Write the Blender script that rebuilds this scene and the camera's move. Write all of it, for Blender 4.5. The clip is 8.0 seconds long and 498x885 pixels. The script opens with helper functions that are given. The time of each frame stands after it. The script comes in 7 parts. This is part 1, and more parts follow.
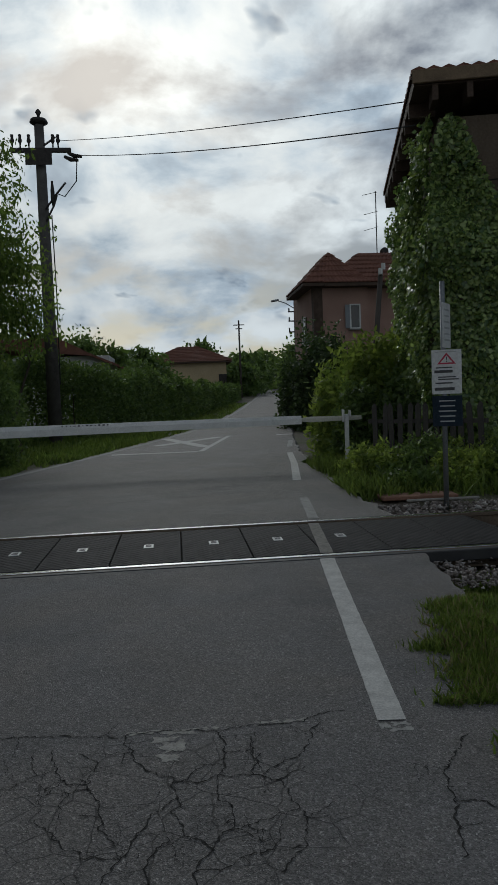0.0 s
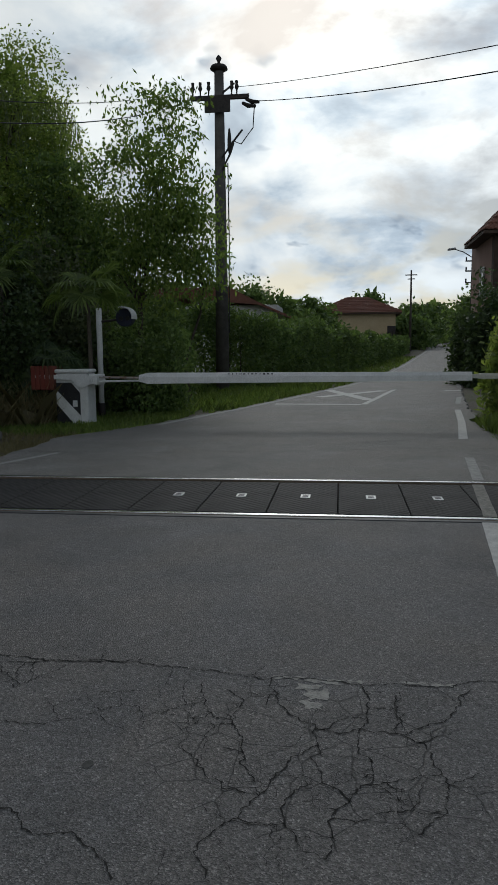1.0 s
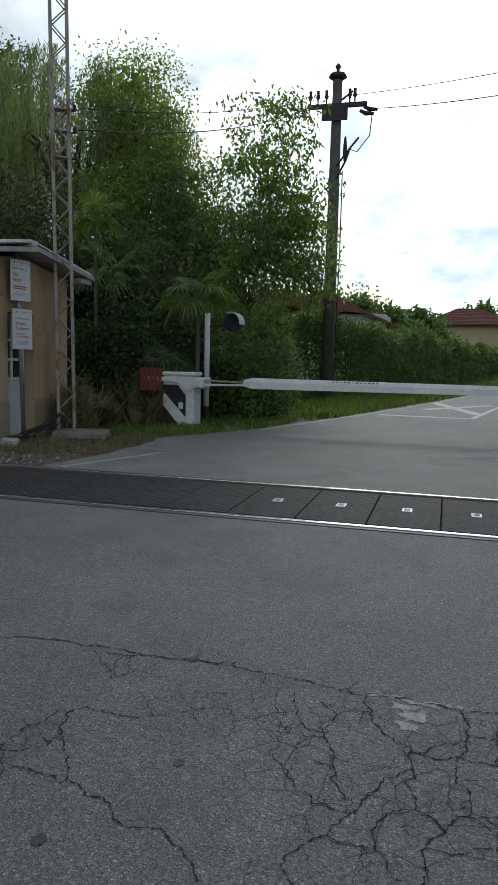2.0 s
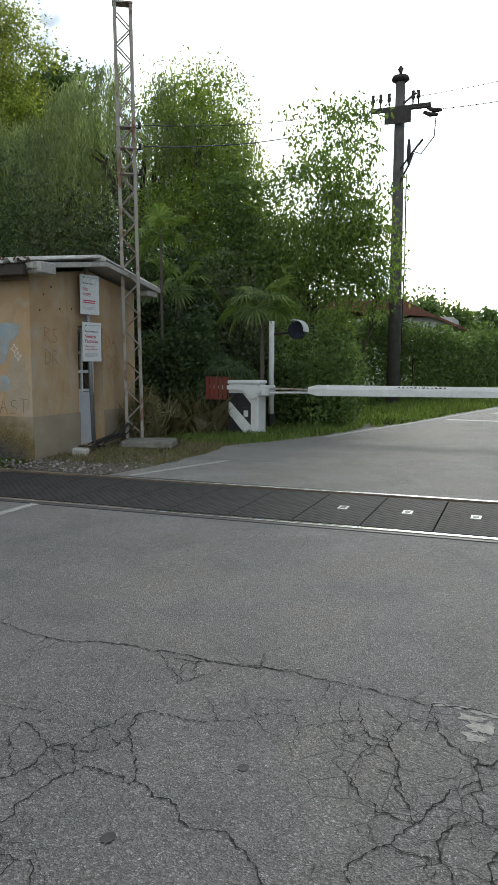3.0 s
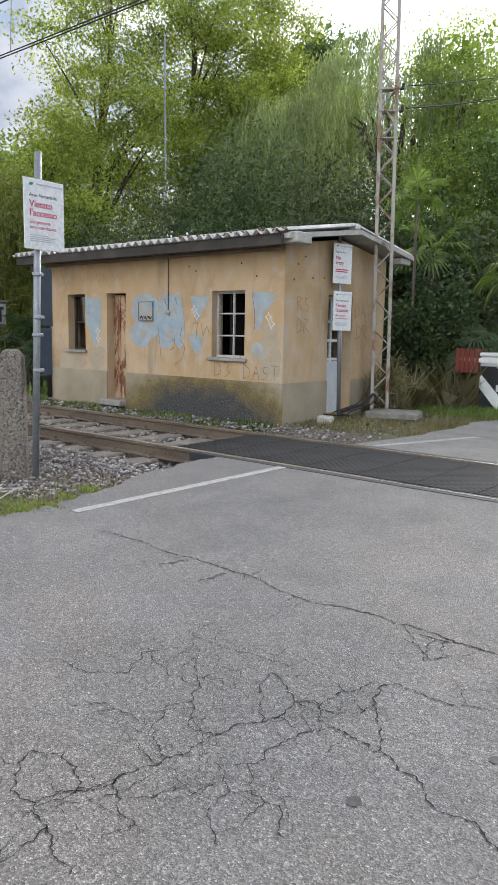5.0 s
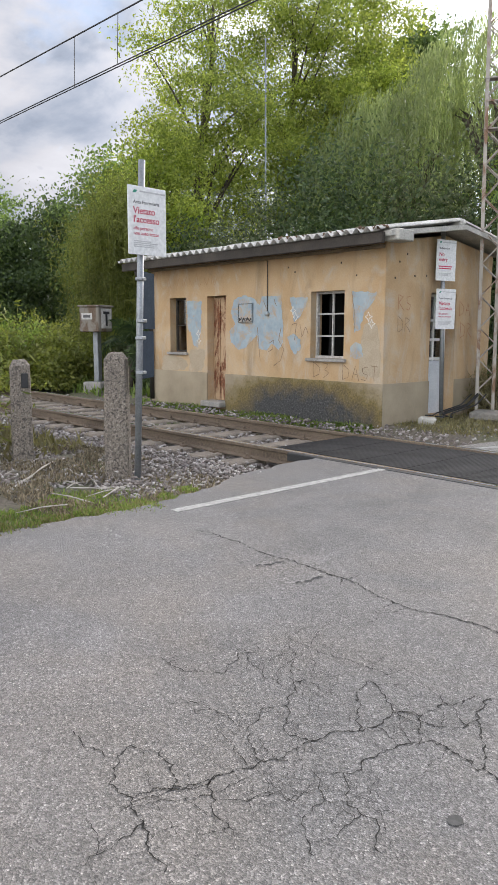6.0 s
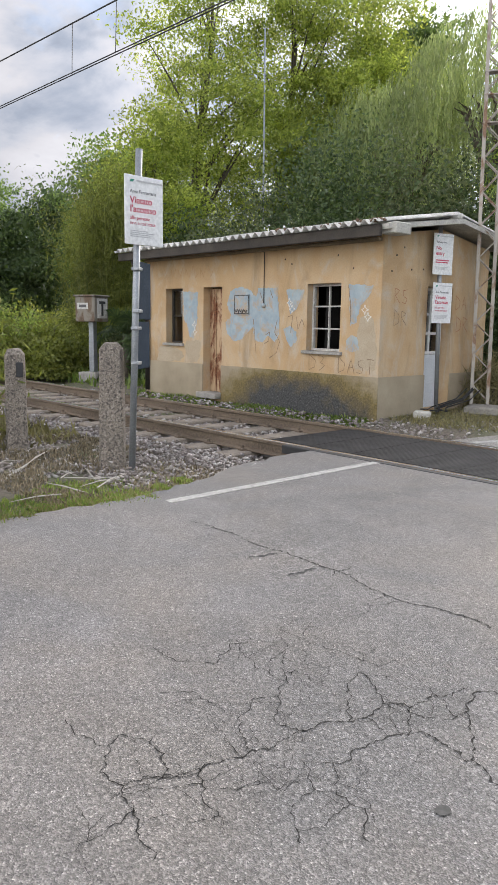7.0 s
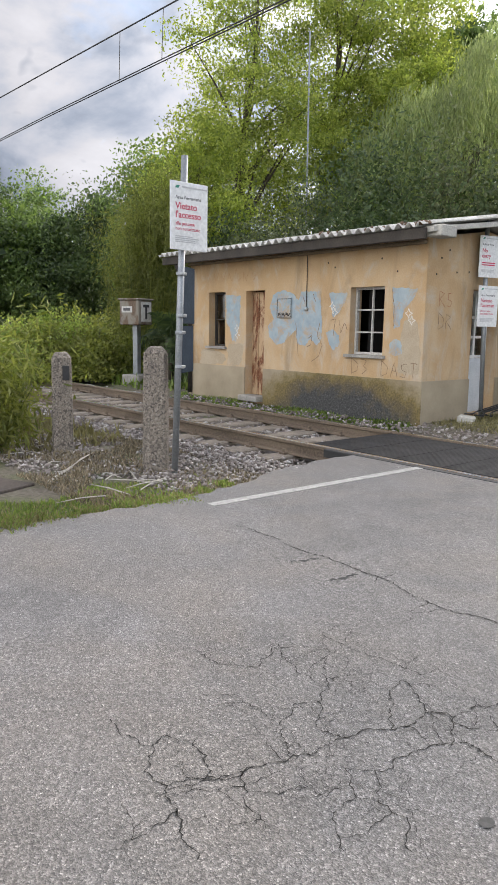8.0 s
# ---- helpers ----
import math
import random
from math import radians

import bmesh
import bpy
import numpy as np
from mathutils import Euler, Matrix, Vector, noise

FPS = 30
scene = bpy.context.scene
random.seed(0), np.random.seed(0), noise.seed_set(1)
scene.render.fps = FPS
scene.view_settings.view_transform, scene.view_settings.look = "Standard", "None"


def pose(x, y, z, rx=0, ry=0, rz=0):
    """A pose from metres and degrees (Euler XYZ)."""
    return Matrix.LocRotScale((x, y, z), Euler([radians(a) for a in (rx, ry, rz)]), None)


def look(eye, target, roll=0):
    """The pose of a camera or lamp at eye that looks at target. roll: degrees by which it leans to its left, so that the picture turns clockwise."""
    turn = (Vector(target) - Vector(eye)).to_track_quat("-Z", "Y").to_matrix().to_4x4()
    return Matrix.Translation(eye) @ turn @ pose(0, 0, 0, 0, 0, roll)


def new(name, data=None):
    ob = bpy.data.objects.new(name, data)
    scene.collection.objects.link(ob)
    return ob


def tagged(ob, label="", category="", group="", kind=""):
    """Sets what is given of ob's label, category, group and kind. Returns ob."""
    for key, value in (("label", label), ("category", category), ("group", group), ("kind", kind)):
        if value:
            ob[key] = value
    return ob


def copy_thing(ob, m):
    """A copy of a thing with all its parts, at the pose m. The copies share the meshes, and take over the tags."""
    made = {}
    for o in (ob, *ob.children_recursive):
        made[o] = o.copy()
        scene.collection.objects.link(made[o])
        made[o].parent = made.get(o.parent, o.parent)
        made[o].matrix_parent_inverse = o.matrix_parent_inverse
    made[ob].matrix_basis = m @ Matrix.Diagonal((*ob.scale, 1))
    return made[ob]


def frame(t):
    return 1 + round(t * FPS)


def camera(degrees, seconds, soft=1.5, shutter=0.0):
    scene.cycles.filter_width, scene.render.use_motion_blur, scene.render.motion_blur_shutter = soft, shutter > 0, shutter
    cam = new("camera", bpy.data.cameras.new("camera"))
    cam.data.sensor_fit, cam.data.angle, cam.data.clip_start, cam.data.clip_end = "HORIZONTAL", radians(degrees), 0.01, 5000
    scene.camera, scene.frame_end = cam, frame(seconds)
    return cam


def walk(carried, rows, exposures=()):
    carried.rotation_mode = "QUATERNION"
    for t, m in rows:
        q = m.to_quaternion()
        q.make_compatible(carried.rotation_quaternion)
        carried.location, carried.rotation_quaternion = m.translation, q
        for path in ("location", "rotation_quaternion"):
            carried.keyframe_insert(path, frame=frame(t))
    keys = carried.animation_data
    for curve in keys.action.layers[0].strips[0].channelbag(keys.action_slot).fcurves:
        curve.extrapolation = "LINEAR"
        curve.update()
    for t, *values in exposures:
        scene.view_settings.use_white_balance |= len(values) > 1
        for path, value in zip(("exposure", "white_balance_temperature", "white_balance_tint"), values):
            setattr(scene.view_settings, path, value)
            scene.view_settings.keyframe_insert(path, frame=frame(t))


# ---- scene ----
cam = camera(38.3, 8.0, soft=1.15)
PATH = [
    (0, look((0.039, -0.042, 1.273), (0.24, 1.944, 1.149), -2.2)),
    (0.5, look((0.034, 0.011, 1.259), (-0.002, 2.006, 1.111), 0.6)),
    (1, look((0.056, 0.0, 1.269), (-0.196, 1.969, 1.021), -0.5)),
    (1.5, look((0.047, 0.009, 1.269), (-0.404, 1.94, 1.012), -0.5)),
    (1.7, look((0.03, 0.026, 1.262), (-0.457, 1.95, 1.014), 0.4)),
    (2.8, look((0.043, -0.007, 1.269), (-0.601, 1.876, 1.073), 1.0)),
    (3, look((0.058, -0.004, 1.273), (-0.643, 1.857, 1.06), 0.2)),
    (3.5, look((0.045, -0.001, 1.267), (-0.88, 1.757, 1.037), 0.6)),
    (4, look((0.062, -0.014, 1.274), (-1.061, 1.624, 1.043), -0.1)),
    (4.2, look((0.05, -0.011, 1.267), (-1.118, 1.594, 1.021), -0.1)),
    (5.3, look((-0.042, 0.001, 1.254), (-1.361, 1.472, 0.947), 1.2)),
    (5.5, look((-0.042, 0.012, 1.257), (-1.425, 1.425, 0.962), 0.8)),
    (6, look((-0.047, 0.019, 1.252), (-1.507, 1.353, 0.952), 0.2)),
    (6.5, look((-0.046, 0.025, 1.251), (-1.506, 1.352, 0.923), 0.7)),
    (7, look((-0.042, 0.019, 1.251), (-1.49, 1.361, 0.929), 0.9)),
    (7.5, look((-0.041, 0.026, 1.25), (-1.483, 1.372, 0.919), 0.8)),
    (8, look((-0.037, -0.002, 1.266), (-1.56, 1.255, 0.949), 0.9)),
]
EXPOSURES = [(0.0, -1.78, 6000, 6), (0.5, -1.7, 6000, 7), (1.0, -1.38, 6050, 7), (1.5, -0.97, 5900, 6), (3.0, 0.12, 6300, 6), (3.5, 0.63, 6450, 6), (4.0, 0.83, 6200, 6), (5.5, 1.2, 6500, 14), (8.0, 1.27, 6700, 14)]
walk(cam, PATH, EXPOSURES)

# ---------------------------------------------------------------- light
SUN_AZ, SUN_EL = 5.0, 27.0          # degrees left of +y, degrees up
SUN_DIR = Vector((-math.sin(radians(SUN_AZ)) * math.cos(radians(SUN_EL)), math.cos(radians(SUN_AZ)) * math.cos(radians(SUN_EL)), math.sin(radians(SUN_EL))))


def make_world():
    w = bpy.data.worlds.new("sky")
    scene.world = w
    w.use_nodes = True
    nt = w.node_tree
    nt.nodes.clear()
    N, L = nt.nodes.new, nt.links.new
    out, bg = N("ShaderNodeOutputWorld"), N("ShaderNodeBackground")
    sky = N("ShaderNodeTexSky")
    sky.sky_type, sky.sun_disc = "NISHITA", False
    sky.sun_elevation, sky.sun_rotation = radians(SUN_EL), radians(-SUN_AZ)
    gain = N("ShaderNodeVectorMath")
    gain.operation = "SCALE"
    gain.inputs["Scale"].default_value = 0.10
    L(sky.outputs[0], gain.inputs[0])
    tc = N("ShaderNodeTexCoord")
    sep = N("ShaderNodeSeparateXYZ")
    L(tc.outputs["Generated"], sep.inputs[0])
    # clouds lie on a flat layer: project the direction on it
    up = N("ShaderNodeMath")
    up.operation = "MAXIMUM"
    L(sep.outputs[2], up.inputs[0])
    up.inputs[1].default_value = 0.0
    up2 = N("ShaderNodeMath")
    up2.operation = "ADD"
    L(up.outputs[0], up2.inputs[0])
    up2.inputs[1].default_value = 0.42
    comb = N("ShaderNodeCombineXYZ")
    for k in range(2):
        dv = N("ShaderNodeMath")
        dv.operation = "DIVIDE"
        L(sep.outputs[k], dv.inputs[0])
        L(up2.outputs[0], dv.inputs[1])
        L(dv.outputs[0], comb.inputs[k])

    def cloud(scale, detail, off):
        mp = N("ShaderNodeMapping")
        mp.inputs["Location"].default_value = off
        mp.inputs["Scale"].default_value = (scale * 1.5, scale * 1.6, 1)
        nz = N("ShaderNodeTexNoise")
        nz.inputs["Scale"].default_value = 1.0
        nz.inputs["Detail"].default_value = detail
        nz.inputs["Roughness"].default_value = 0.55
        nz.inputs["Distortion"].default_value = 0.25
        L(comb.outputs[0], mp.inputs[0])
        L(mp.outputs[0], nz.inputs["Vector"])
        return nz.outputs["Fac"]

    def ramp(src, stops):
        r = N("ShaderNodeValToRGB")
        el = r.color_ramp.elements
        while len(el) < len(stops):
            el.new(0.5)
        for e, (p, c) in zip(el, stops):
            e.position, e.color = p, (*c, 1)
        L(src, r.inputs[0])
        return r.outputs[0]

    # how close a direction is to the veiled sun
    dot = N("ShaderNodeVectorMath")
    dot.operation = "DOT_PRODUCT"
    L(tc.outputs["Generated"], dot.inputs[0])
    dot.inputs[1].default_value = SUN_DIR
    half = N("ShaderNodeMath")
    half.operation = "MULTIPLY_ADD"
    L(dot.outputs["Value"], half.inputs[0])
    half.inputs[1].default_value, half.inputs[2].default_value = 0.5, 0.5
    glow = ramp(half.outputs[0], [(0.0, (1.75, 1.72, 1.66)), (0.40, (1.15, 1.16, 1.18)), (0.70, (0.48, 0.50, 0.55)), (0.84, (0.63, 0.65, 0.70)), (0.90, (0.86, 0.90, 0.97)), (0.93, (1.2, 1.26, 1.34)), (0.957, (2.05, 2.1, 2.12)), (0.985, (2.7, 2.66, 2.55)), (1.0, (3.9, 3.7, 3.4))])
    thick = ramp(cloud(2.1, 8, (3.2, 1.7, 0)), [(0.36, (1.12, 1.12, 1.1)), (0.46, (0.98, 0.98, 0.97)), (0.53, (0.80, 0.84, 0.88)), (0.60, (0.55, 0.62, 0.70)), (0.68, (0.38, 0.43, 0.50))])
    lit = N("ShaderNodeVectorMath")
    lit.operation = "MULTIPLY"
    L(glow, lit.inputs[0])
    # the cloud layer thickens to the west
    west = N("ShaderNodeMath")
    west.operation = "MULTIPLY_ADD"
    L(sep.outputs[0], west.inputs[0])
    west.inputs[1].default_value, west.inputs[2].default_value = 0.5, 1.0
    puff = ramp(cloud(5.0, 3, (1.3, 6.1, 0)), [(0.62, (1, 1, 1)), (0.72, (0.5, 0.55, 0.62))])
    veil = N("ShaderNodeVectorMath")
    veil.operation = "SCALE"
    L(thick, veil.inputs[0])
    L(west.outputs[0], veil.inputs["Scale"])
    veil2 = N("ShaderNodeVectorMath")
    veil2.operation = "MULTIPLY"
    L(veil.outputs[0], veil2.inputs[0])
    L(puff, veil2.inputs[1])
    L(veil2.outputs[0], lit.inputs[1])
    # the cloud closes to the west
    open_ = N("ShaderNodeMath")
    open_.operation = "MULTIPLY_ADD"
    L(sep.outputs[0], open_.inputs[0])
    open_.inputs[1].default_value = -0.12
    L(cloud(2.4, 7, (7.9, 4.3, 0)), open_.inputs[2])
    cover = ramp(open_.outputs[0], [(0.38, (0.12, 0.12, 0.12)), (0.52, (1, 1, 1))])
    mix = N("ShaderNodeMix")
    mix.data_type = "RGBA"
    L(cover, mix.inputs[0])
    L(gain.outputs[0], mix.inputs[6])
    L(lit.outputs[0], mix.inputs[7])
    L(mix.outputs[2], bg.inputs[0])
    bg.inputs[1].default_value = 1.0
    L(bg.outputs[0], out.inputs[0])


make_world()
sun = new("sun", bpy.data.lights.new("sun", "SUN"))
sun.data.energy, sun.data.angle, sun.data.color = 1.2, radians(14), (1.0, 0.94, 0.85)
sun.matrix_world = look((0, 0, 30), Vector((0, 0, 30)) - SUN_DIR)


# ---------------------------------------------------------------- materials
class Mat:
    """A small wrapper round a node material."""

    def __init__(self, name, rough=0.8, metal=0.0, spec=0.4):
        self.m = bpy.data.materials.new(name)
        self.m.use_nodes = True
        self.nt = self.m.node_tree
        self.b = self.nt.nodes["Principled BSDF"]
        self.b.inputs["Roughness"].default_value = rough
        self.b.inputs["Metallic"].default_value = metal
        self.b.inputs["Specular IOR Level"].default_value = spec
        self.tc = self.nt.nodes.new("ShaderNodeTexCoord")

    def node(self, kind, **kw):
        n = self.nt.nodes.new(kind)
        for k, v in kw.items():
            n.inputs[k].default_value = v
        return n

    def link(self, a, b):
        self.nt.links.new(a, b)

    def noise(self, scale, detail=4, rough=0.55, dist=0.0, coord="Object", stretch=None):
        n = self.node("ShaderNodeTexNoise", Scale=scale, Detail=detail, Roughness=rough, Distortion=dist)
        src = self.tc.outputs[coord]
        if stretch:
            mp = self.node("ShaderNodeMapping", Scale=stretch)
            self.link(src, mp.inputs[0])
            src = mp.outputs[0]
        self.link(src, n.inputs["Vector"])
        return n.outputs["Fac"]

    def ramp(self, src, stops):
        r = self.node("ShaderNodeValToRGB")
        el = r.color_ramp.elements
        while len(el) < len(stops):
            el.new(0.5)
        for e, (p, c) in zip(el, stops):
            c = (c, c, c) if isinstance(c, (int, float)) else c
            e.position, e.color = p, (*c, 1)
        self.link(src, r.inputs[0])
        return r.outputs[0]

    def mix(self, fac, a, b, mode="MIX"):
        n = self.nt.nodes.new("ShaderNodeMix")
        n.data_type, n.blend_type = "RGBA", mode
        for v, i in ((fac, 0), (a, 6), (b, 7)):
            if isinstance(v, (int, float)):
                n.inputs[i].default_value = v if i == 0 else (v, v, v, 1)
            elif isinstance(v, tuple):
                n.inputs[i].default_value = (*v, 1)
            else:
                self.link(v, n.inputs[i])
        return n.outputs[2]

    def math(self, op, a, b=0.0):
        n = self.nt.nodes.new("ShaderNodeMath")
        n.operation = op
        for v, i in ((a, 0), (b, 1)):
            if isinstance(v, (int, float)):
                n.inputs[i].default_value = v
            else:
                self.link(v, n.inputs[i])
        return n.outputs[0]

    def color(self, v):
        if isinstance(v, tuple):
            self.b.inputs["Base Color"].default_value = (*v, 1)
        else:
            self.link(v, self.b.inputs["Base Color"])
        return self

    def rough(self, v):
        self.link(v, self.b.inputs["Roughness"])
        return self

    def bump(self, h, strength=0.4, dist=0.01):
        n = self.node("ShaderNodeBump", Strength=strength, Distance=dist)
        self.link(h, n.inputs["Height"])
        self.link(n.outputs[0], self.b.inputs["Normal"])
        return self


def mottled(name, c1, c2, scale=6.0, rough=0.8, metal=0.0, fine=60.0, bump=0.3, dist=0.004, spec=0.4, stretch=None):
    m = Mat(name, rough, metal, spec)
    a = m.noise(scale, 5, 0.6, 0.2, stretch=stretch)
    b = m.noise(fine, 3, 0.6)
    c = m.ramp(a, [(0.32, c1), (0.68, c2)])
    c = m.mix(0.35, c, m.ramp(b, [(0.3, tuple(x * 0.55 for x in c1)), (0.7, tuple(min(1, x * 1.25) for x in c2))]))
    m.color(c)
    m.bump(b, bump, dist)
    return m.m


def asphalt_material(name, c_dark, c_light, crack=True):
    m = Mat(name, 0.74, 0, 0.48)
    big = m.noise(0.35, 5, 0.6, 0.5)
    grit = m.noise(160, 2, 0.7)
    vor = m.node("ShaderNodeTexVoronoi", Scale=205.0)
    m.link(m.tc.outputs["Object"], vor.inputs["Vector"])
    base = m.ramp(big, [(0.3, c_dark), (0.72, c_light)])
    worn = m.noise(1.7, 5, 0.65, 0.8)
    base = m.mix(0.30, base, m.ramp(worn, [(0.35, tuple(x * 0.6 for x in c_dark)), (0.7, tuple(x * 1.15 for x in c_light))]))
    sepc = m.node("ShaderNodeSeparateColor")
    m.link(vor.outputs["Color"], sepc.inputs[0])
    stone = m.ramp(sepc.outputs[0], [(0.0, 0.5), (0.5, 0.88), (0.86, 1.18), (0.96, 1.5), (1.0, 2.1)])
    tint = m.noise(0.9, 4, 0.6, 0.6)
    base = m.mix(m.ramp(tint, [(0.42, 0.0), (0.66, 0.6)]), base, (0.205, 0.182, 0.158))
    base = m.mix(1.0, base, stone, "MULTIPLY")
    # coarse aggregate: scattered pale chips and dark pits where the binder has worn off
    chips = m.node("ShaderNodeTexVoronoi", Scale=105.0)
    m.link(m.tc.outputs["Object"], chips.inputs["Vector"])
    chip = m.node("ShaderNodeSeparateColor")
    m.link(chips.outputs["Color"], chip.inputs[0])
    base = m.mix(1.0, base, m.ramp(chip.outputs[0], [(0.0, 0.78), (0.2, 0.95), (0.6, 1.02), (0.92, 1.12), (1.0, 1.5)]), "MULTIPLY")
    height = m.mix(0.5, grit, vor.outputs["Distance"])
    if crack:
        wob = m.node("ShaderNodeTexNoise", Scale=2.2, Detail=4.0, Roughness=0.6)
        m.link(m.tc.outputs["Object"], wob.inputs["Vector"])
        wv = m.node("ShaderNodeVectorMath")
        wv.operation = "MULTIPLY_ADD"
        m.link(wob.outputs["Color"], wv.inputs[0])
        wv.inputs[1].default_value = (0.5, 0.5, 0)
        m.link(m.tc.outputs["Object"], wv.inputs[2])
        # crazed areas where the surface has failed: (x, y, half width, half depth)
        sep = m.nt.nodes.new("ShaderNodeSeparateXYZ")
        m.link(m.tc.outputs["Object"], sep.inputs[0])
        zone = None
        for zx, zy, zw, zd in ((0.02, 2.15, 0.75, 0.55), (0.9, 9.9, 1.2, 0.7)):
            du = m.math("DIVIDE", m.math("SUBTRACT", sep.outputs[0], zx), zw)
            dv = m.math("DIVIDE", m.math("SUBTRACT", sep.outputs[1], zy), zd)
            q = m.math("SUBTRACT", 1.0, m.math("ADD", m.math("MULTIPLY", du, du), m.math("MULTIPLY", dv, dv)))
            zone = q if zone is None else m.math("MAXIMUM", zone, q)
        zone = m.ramp(m.math("ADD", zone, m.math("MULTIPLY", m.math("SUBTRACT", m.noise(2.6, 4, 0.6), 0.5), 2.2)), [(0.1, 0.0), (0.5, 0.8)])
        crisp = m.nt.nodes.new("ShaderNodeMix")
        crisp.data_type = "RGBA"
        crisp.inputs[0].default_value = 0.3
        m.link(m.tc.outputs["Object"], crisp.inputs[6])
        m.link(wv.outputs[0], crisp.inputs[7])
        lines = None
        for sc, wd in ((5.2, 0.019), (10.5, 0.018)):
            v3 = m.node("ShaderNodeTexVoronoi", Scale=sc)
            v3.feature = "DISTANCE_TO_EDGE"
            m.link(crisp.outputs[2], v3.inputs["Vector"])
            ln = m.mix(1.0, m.ramp(v3.outputs["Distance"], [(0.0, 1.0), (wd, 0.0)]), zone, "MULTIPLY")
            if sc > 8:
                ln = m.mix(1.0, ln, m.ramp(m.noise(3.3, 3, 0.5), [(0.5, 0.0), (0.6, 0.8)]), "MULTIPLY")
            lines = ln if lines is None else m.mix(1.0, lines, ln, "LIGHTEN")
        base = m.mix(lines, base, (0.024, 0.023, 0.021))
        height = m.mix(lines, height, 0.0)
    m.color(base)
    m.bump(height, 0.85, 0.007)
    return m.m


def leaf_material(name, dark, light, trans=0.4, rough=0.5, spec=0.4):
    m = Mat(name, rough, 0, spec)
    geo = m.nt.nodes.new("ShaderNodeNewGeometry")
    rnd = geo.outputs["Random Per Island"]
    c = m.ramp(rnd, [(0.0, dark), (0.6, tuple((a + b) / 2 for a, b in zip(dark, light))), (1.0, light)])
    big = m.noise(0.55, 3, 0.5)
    c = m.mix(1.0, c, m.ramp(big, [(0.3, 0.7), (0.7, 1.3)]), "MULTIPLY")
    m.color(c)
    tr = m.nt.nodes.new("ShaderNodeBsdfTranslucent")
    hot = m.mix(1.0, c, (1.35, 1.45, 0.8), "MULTIPLY")
    m.link(hot, tr.inputs["Color"])
    mx = m.nt.nodes.new("ShaderNodeMixShader")
    mx.inputs[0].default_value = trans
    m.link(m.b.outputs[0], mx.inputs[1])
    m.link(tr.outputs[0], mx.inputs[2])
    m.link(mx.outputs[0], m.nt.nodes["Material Output"].inputs["Surface"])
    return m.m


def rust_material(name, paint, rust1=(0.16, 0.055, 0.025), rust2=(0.30, 0.13, 0.06), amount=0.5, rough=0.6, metal=0.2):
    m = Mat(name, rough, metal)
    a = m.noise(5, 6, 0.65, 0.6, stretch=(1, 1, 0.35))
    b = m.noise(40, 4, 0.6)
    r = m.ramp(b, [(0.3, rust1), (0.7, rust2)])
    c = m.mix(m.ramp(a, [(0.62 - 0.4 * amount, 0.0), (0.72 - 0.4 * amount, 1.0)]), paint, r)
    m.color(c)
    m.bump(b, 0.35, 0.003)
    return m.m


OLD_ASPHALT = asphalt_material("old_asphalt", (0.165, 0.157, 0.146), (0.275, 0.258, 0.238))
ASPHALT = asphalt_material("asphalt", (0.128, 0.125, 0.122), (0.222, 0.212, 0.206))
_t = Mat("turf", 0.95)
_a = _t.noise(0.7, 5, 0.6, 0.5)
_b = _t.noise(28, 4, 0.65)
_soil = _t.ramp(_b, [(0.3, (0.085, 0.07, 0.052)), (0.7, (0.20, 0.175, 0.14))])
_green = _t.ramp(_b, [(0.3, (0.05, 0.065, 0.022)), (0.7, (0.12, 0.14, 0.05))])
_t.color(_t.mix(_t.ramp(_a, [(0.44, 0.0), (0.62, 0.8)]), _soil, _green))
_t.bump(_b, 0.8, 0.03)
TURF = _t.m
WHITE_LINE = mottled("road_paint", (0.42, 0.41, 0.39), (0.68, 0.67, 0.63), 9, 0.75, 0, 90, 0.4, 0.003)
WORN_LINE = mottled("worn_road_paint", (0.21, 0.205, 0.195), (0.47, 0.46, 0.43), 20, 0.8, 0, 90, 0.4, 0.003)
FAINT_LINE = mottled("ghost_road_paint", (0.10, 0.095, 0.085), (0.36, 0.34, 0.30), 18, 0.85, 0, 70, 0.4, 0.003)
FADED_LINE = mottled("faded_road_paint", (0.20, 0.20, 0.19), (0.46, 0.45, 0.42), 14, 0.8, 0, 90, 0.4, 0.003)
RUBBER = mottled("rubber", (0.018, 0.018, 0.019), (0.04, 0.04, 0.041), 5, 0.62, 0, 120, 0.3, 0.002, 0.5)
RAIL_SIDE = mottled("rail_side", (0.075, 0.056, 0.041), (0.21, 0.16, 0.115), 3.0, 0.85, 0, 50, 0.4, 0.004, stretch=(0.25, 1, 1))
RAIL_TOP = mottled("rail_top", (0.66, 0.66, 0.65), (0.82, 0.82, 0.81), 4, 0.22, 1.0, 150, 0.02, 0.0005)
CONCRETE = mottled("concrete", (0.20, 0.19, 0.17), (0.37, 0.35, 0.32), 4, 0.9, 0, 45, 0.5, 0.006)
_c = Mat("old_concrete", 0.95)
_a, _b = _c.noise(16, 6, 0.7, 0.8, stretch=(1, 1, 0.4)), _c.noise(70, 4, 0.7)
_p = _c.ramp(_b, [(0.35, (0.11, 0.092, 0.076)), (0.55, (0.26, 0.222, 0.185)), (0.72, (0.42, 0.38, 0.325))])
_p = _c.mix(_c.ramp(_a, [(0.48, 0.0), (0.64, 0.55)]), _p, (0.075, 0.066, 0.056))
_p = _c.mix(_c.ramp(_c.noise(38, 5, 0.7, 0.4), [(0.52, 0.0), (0.60, 0.85)]), _p, (0.045, 0.04, 0.036))
_c.color(_p)
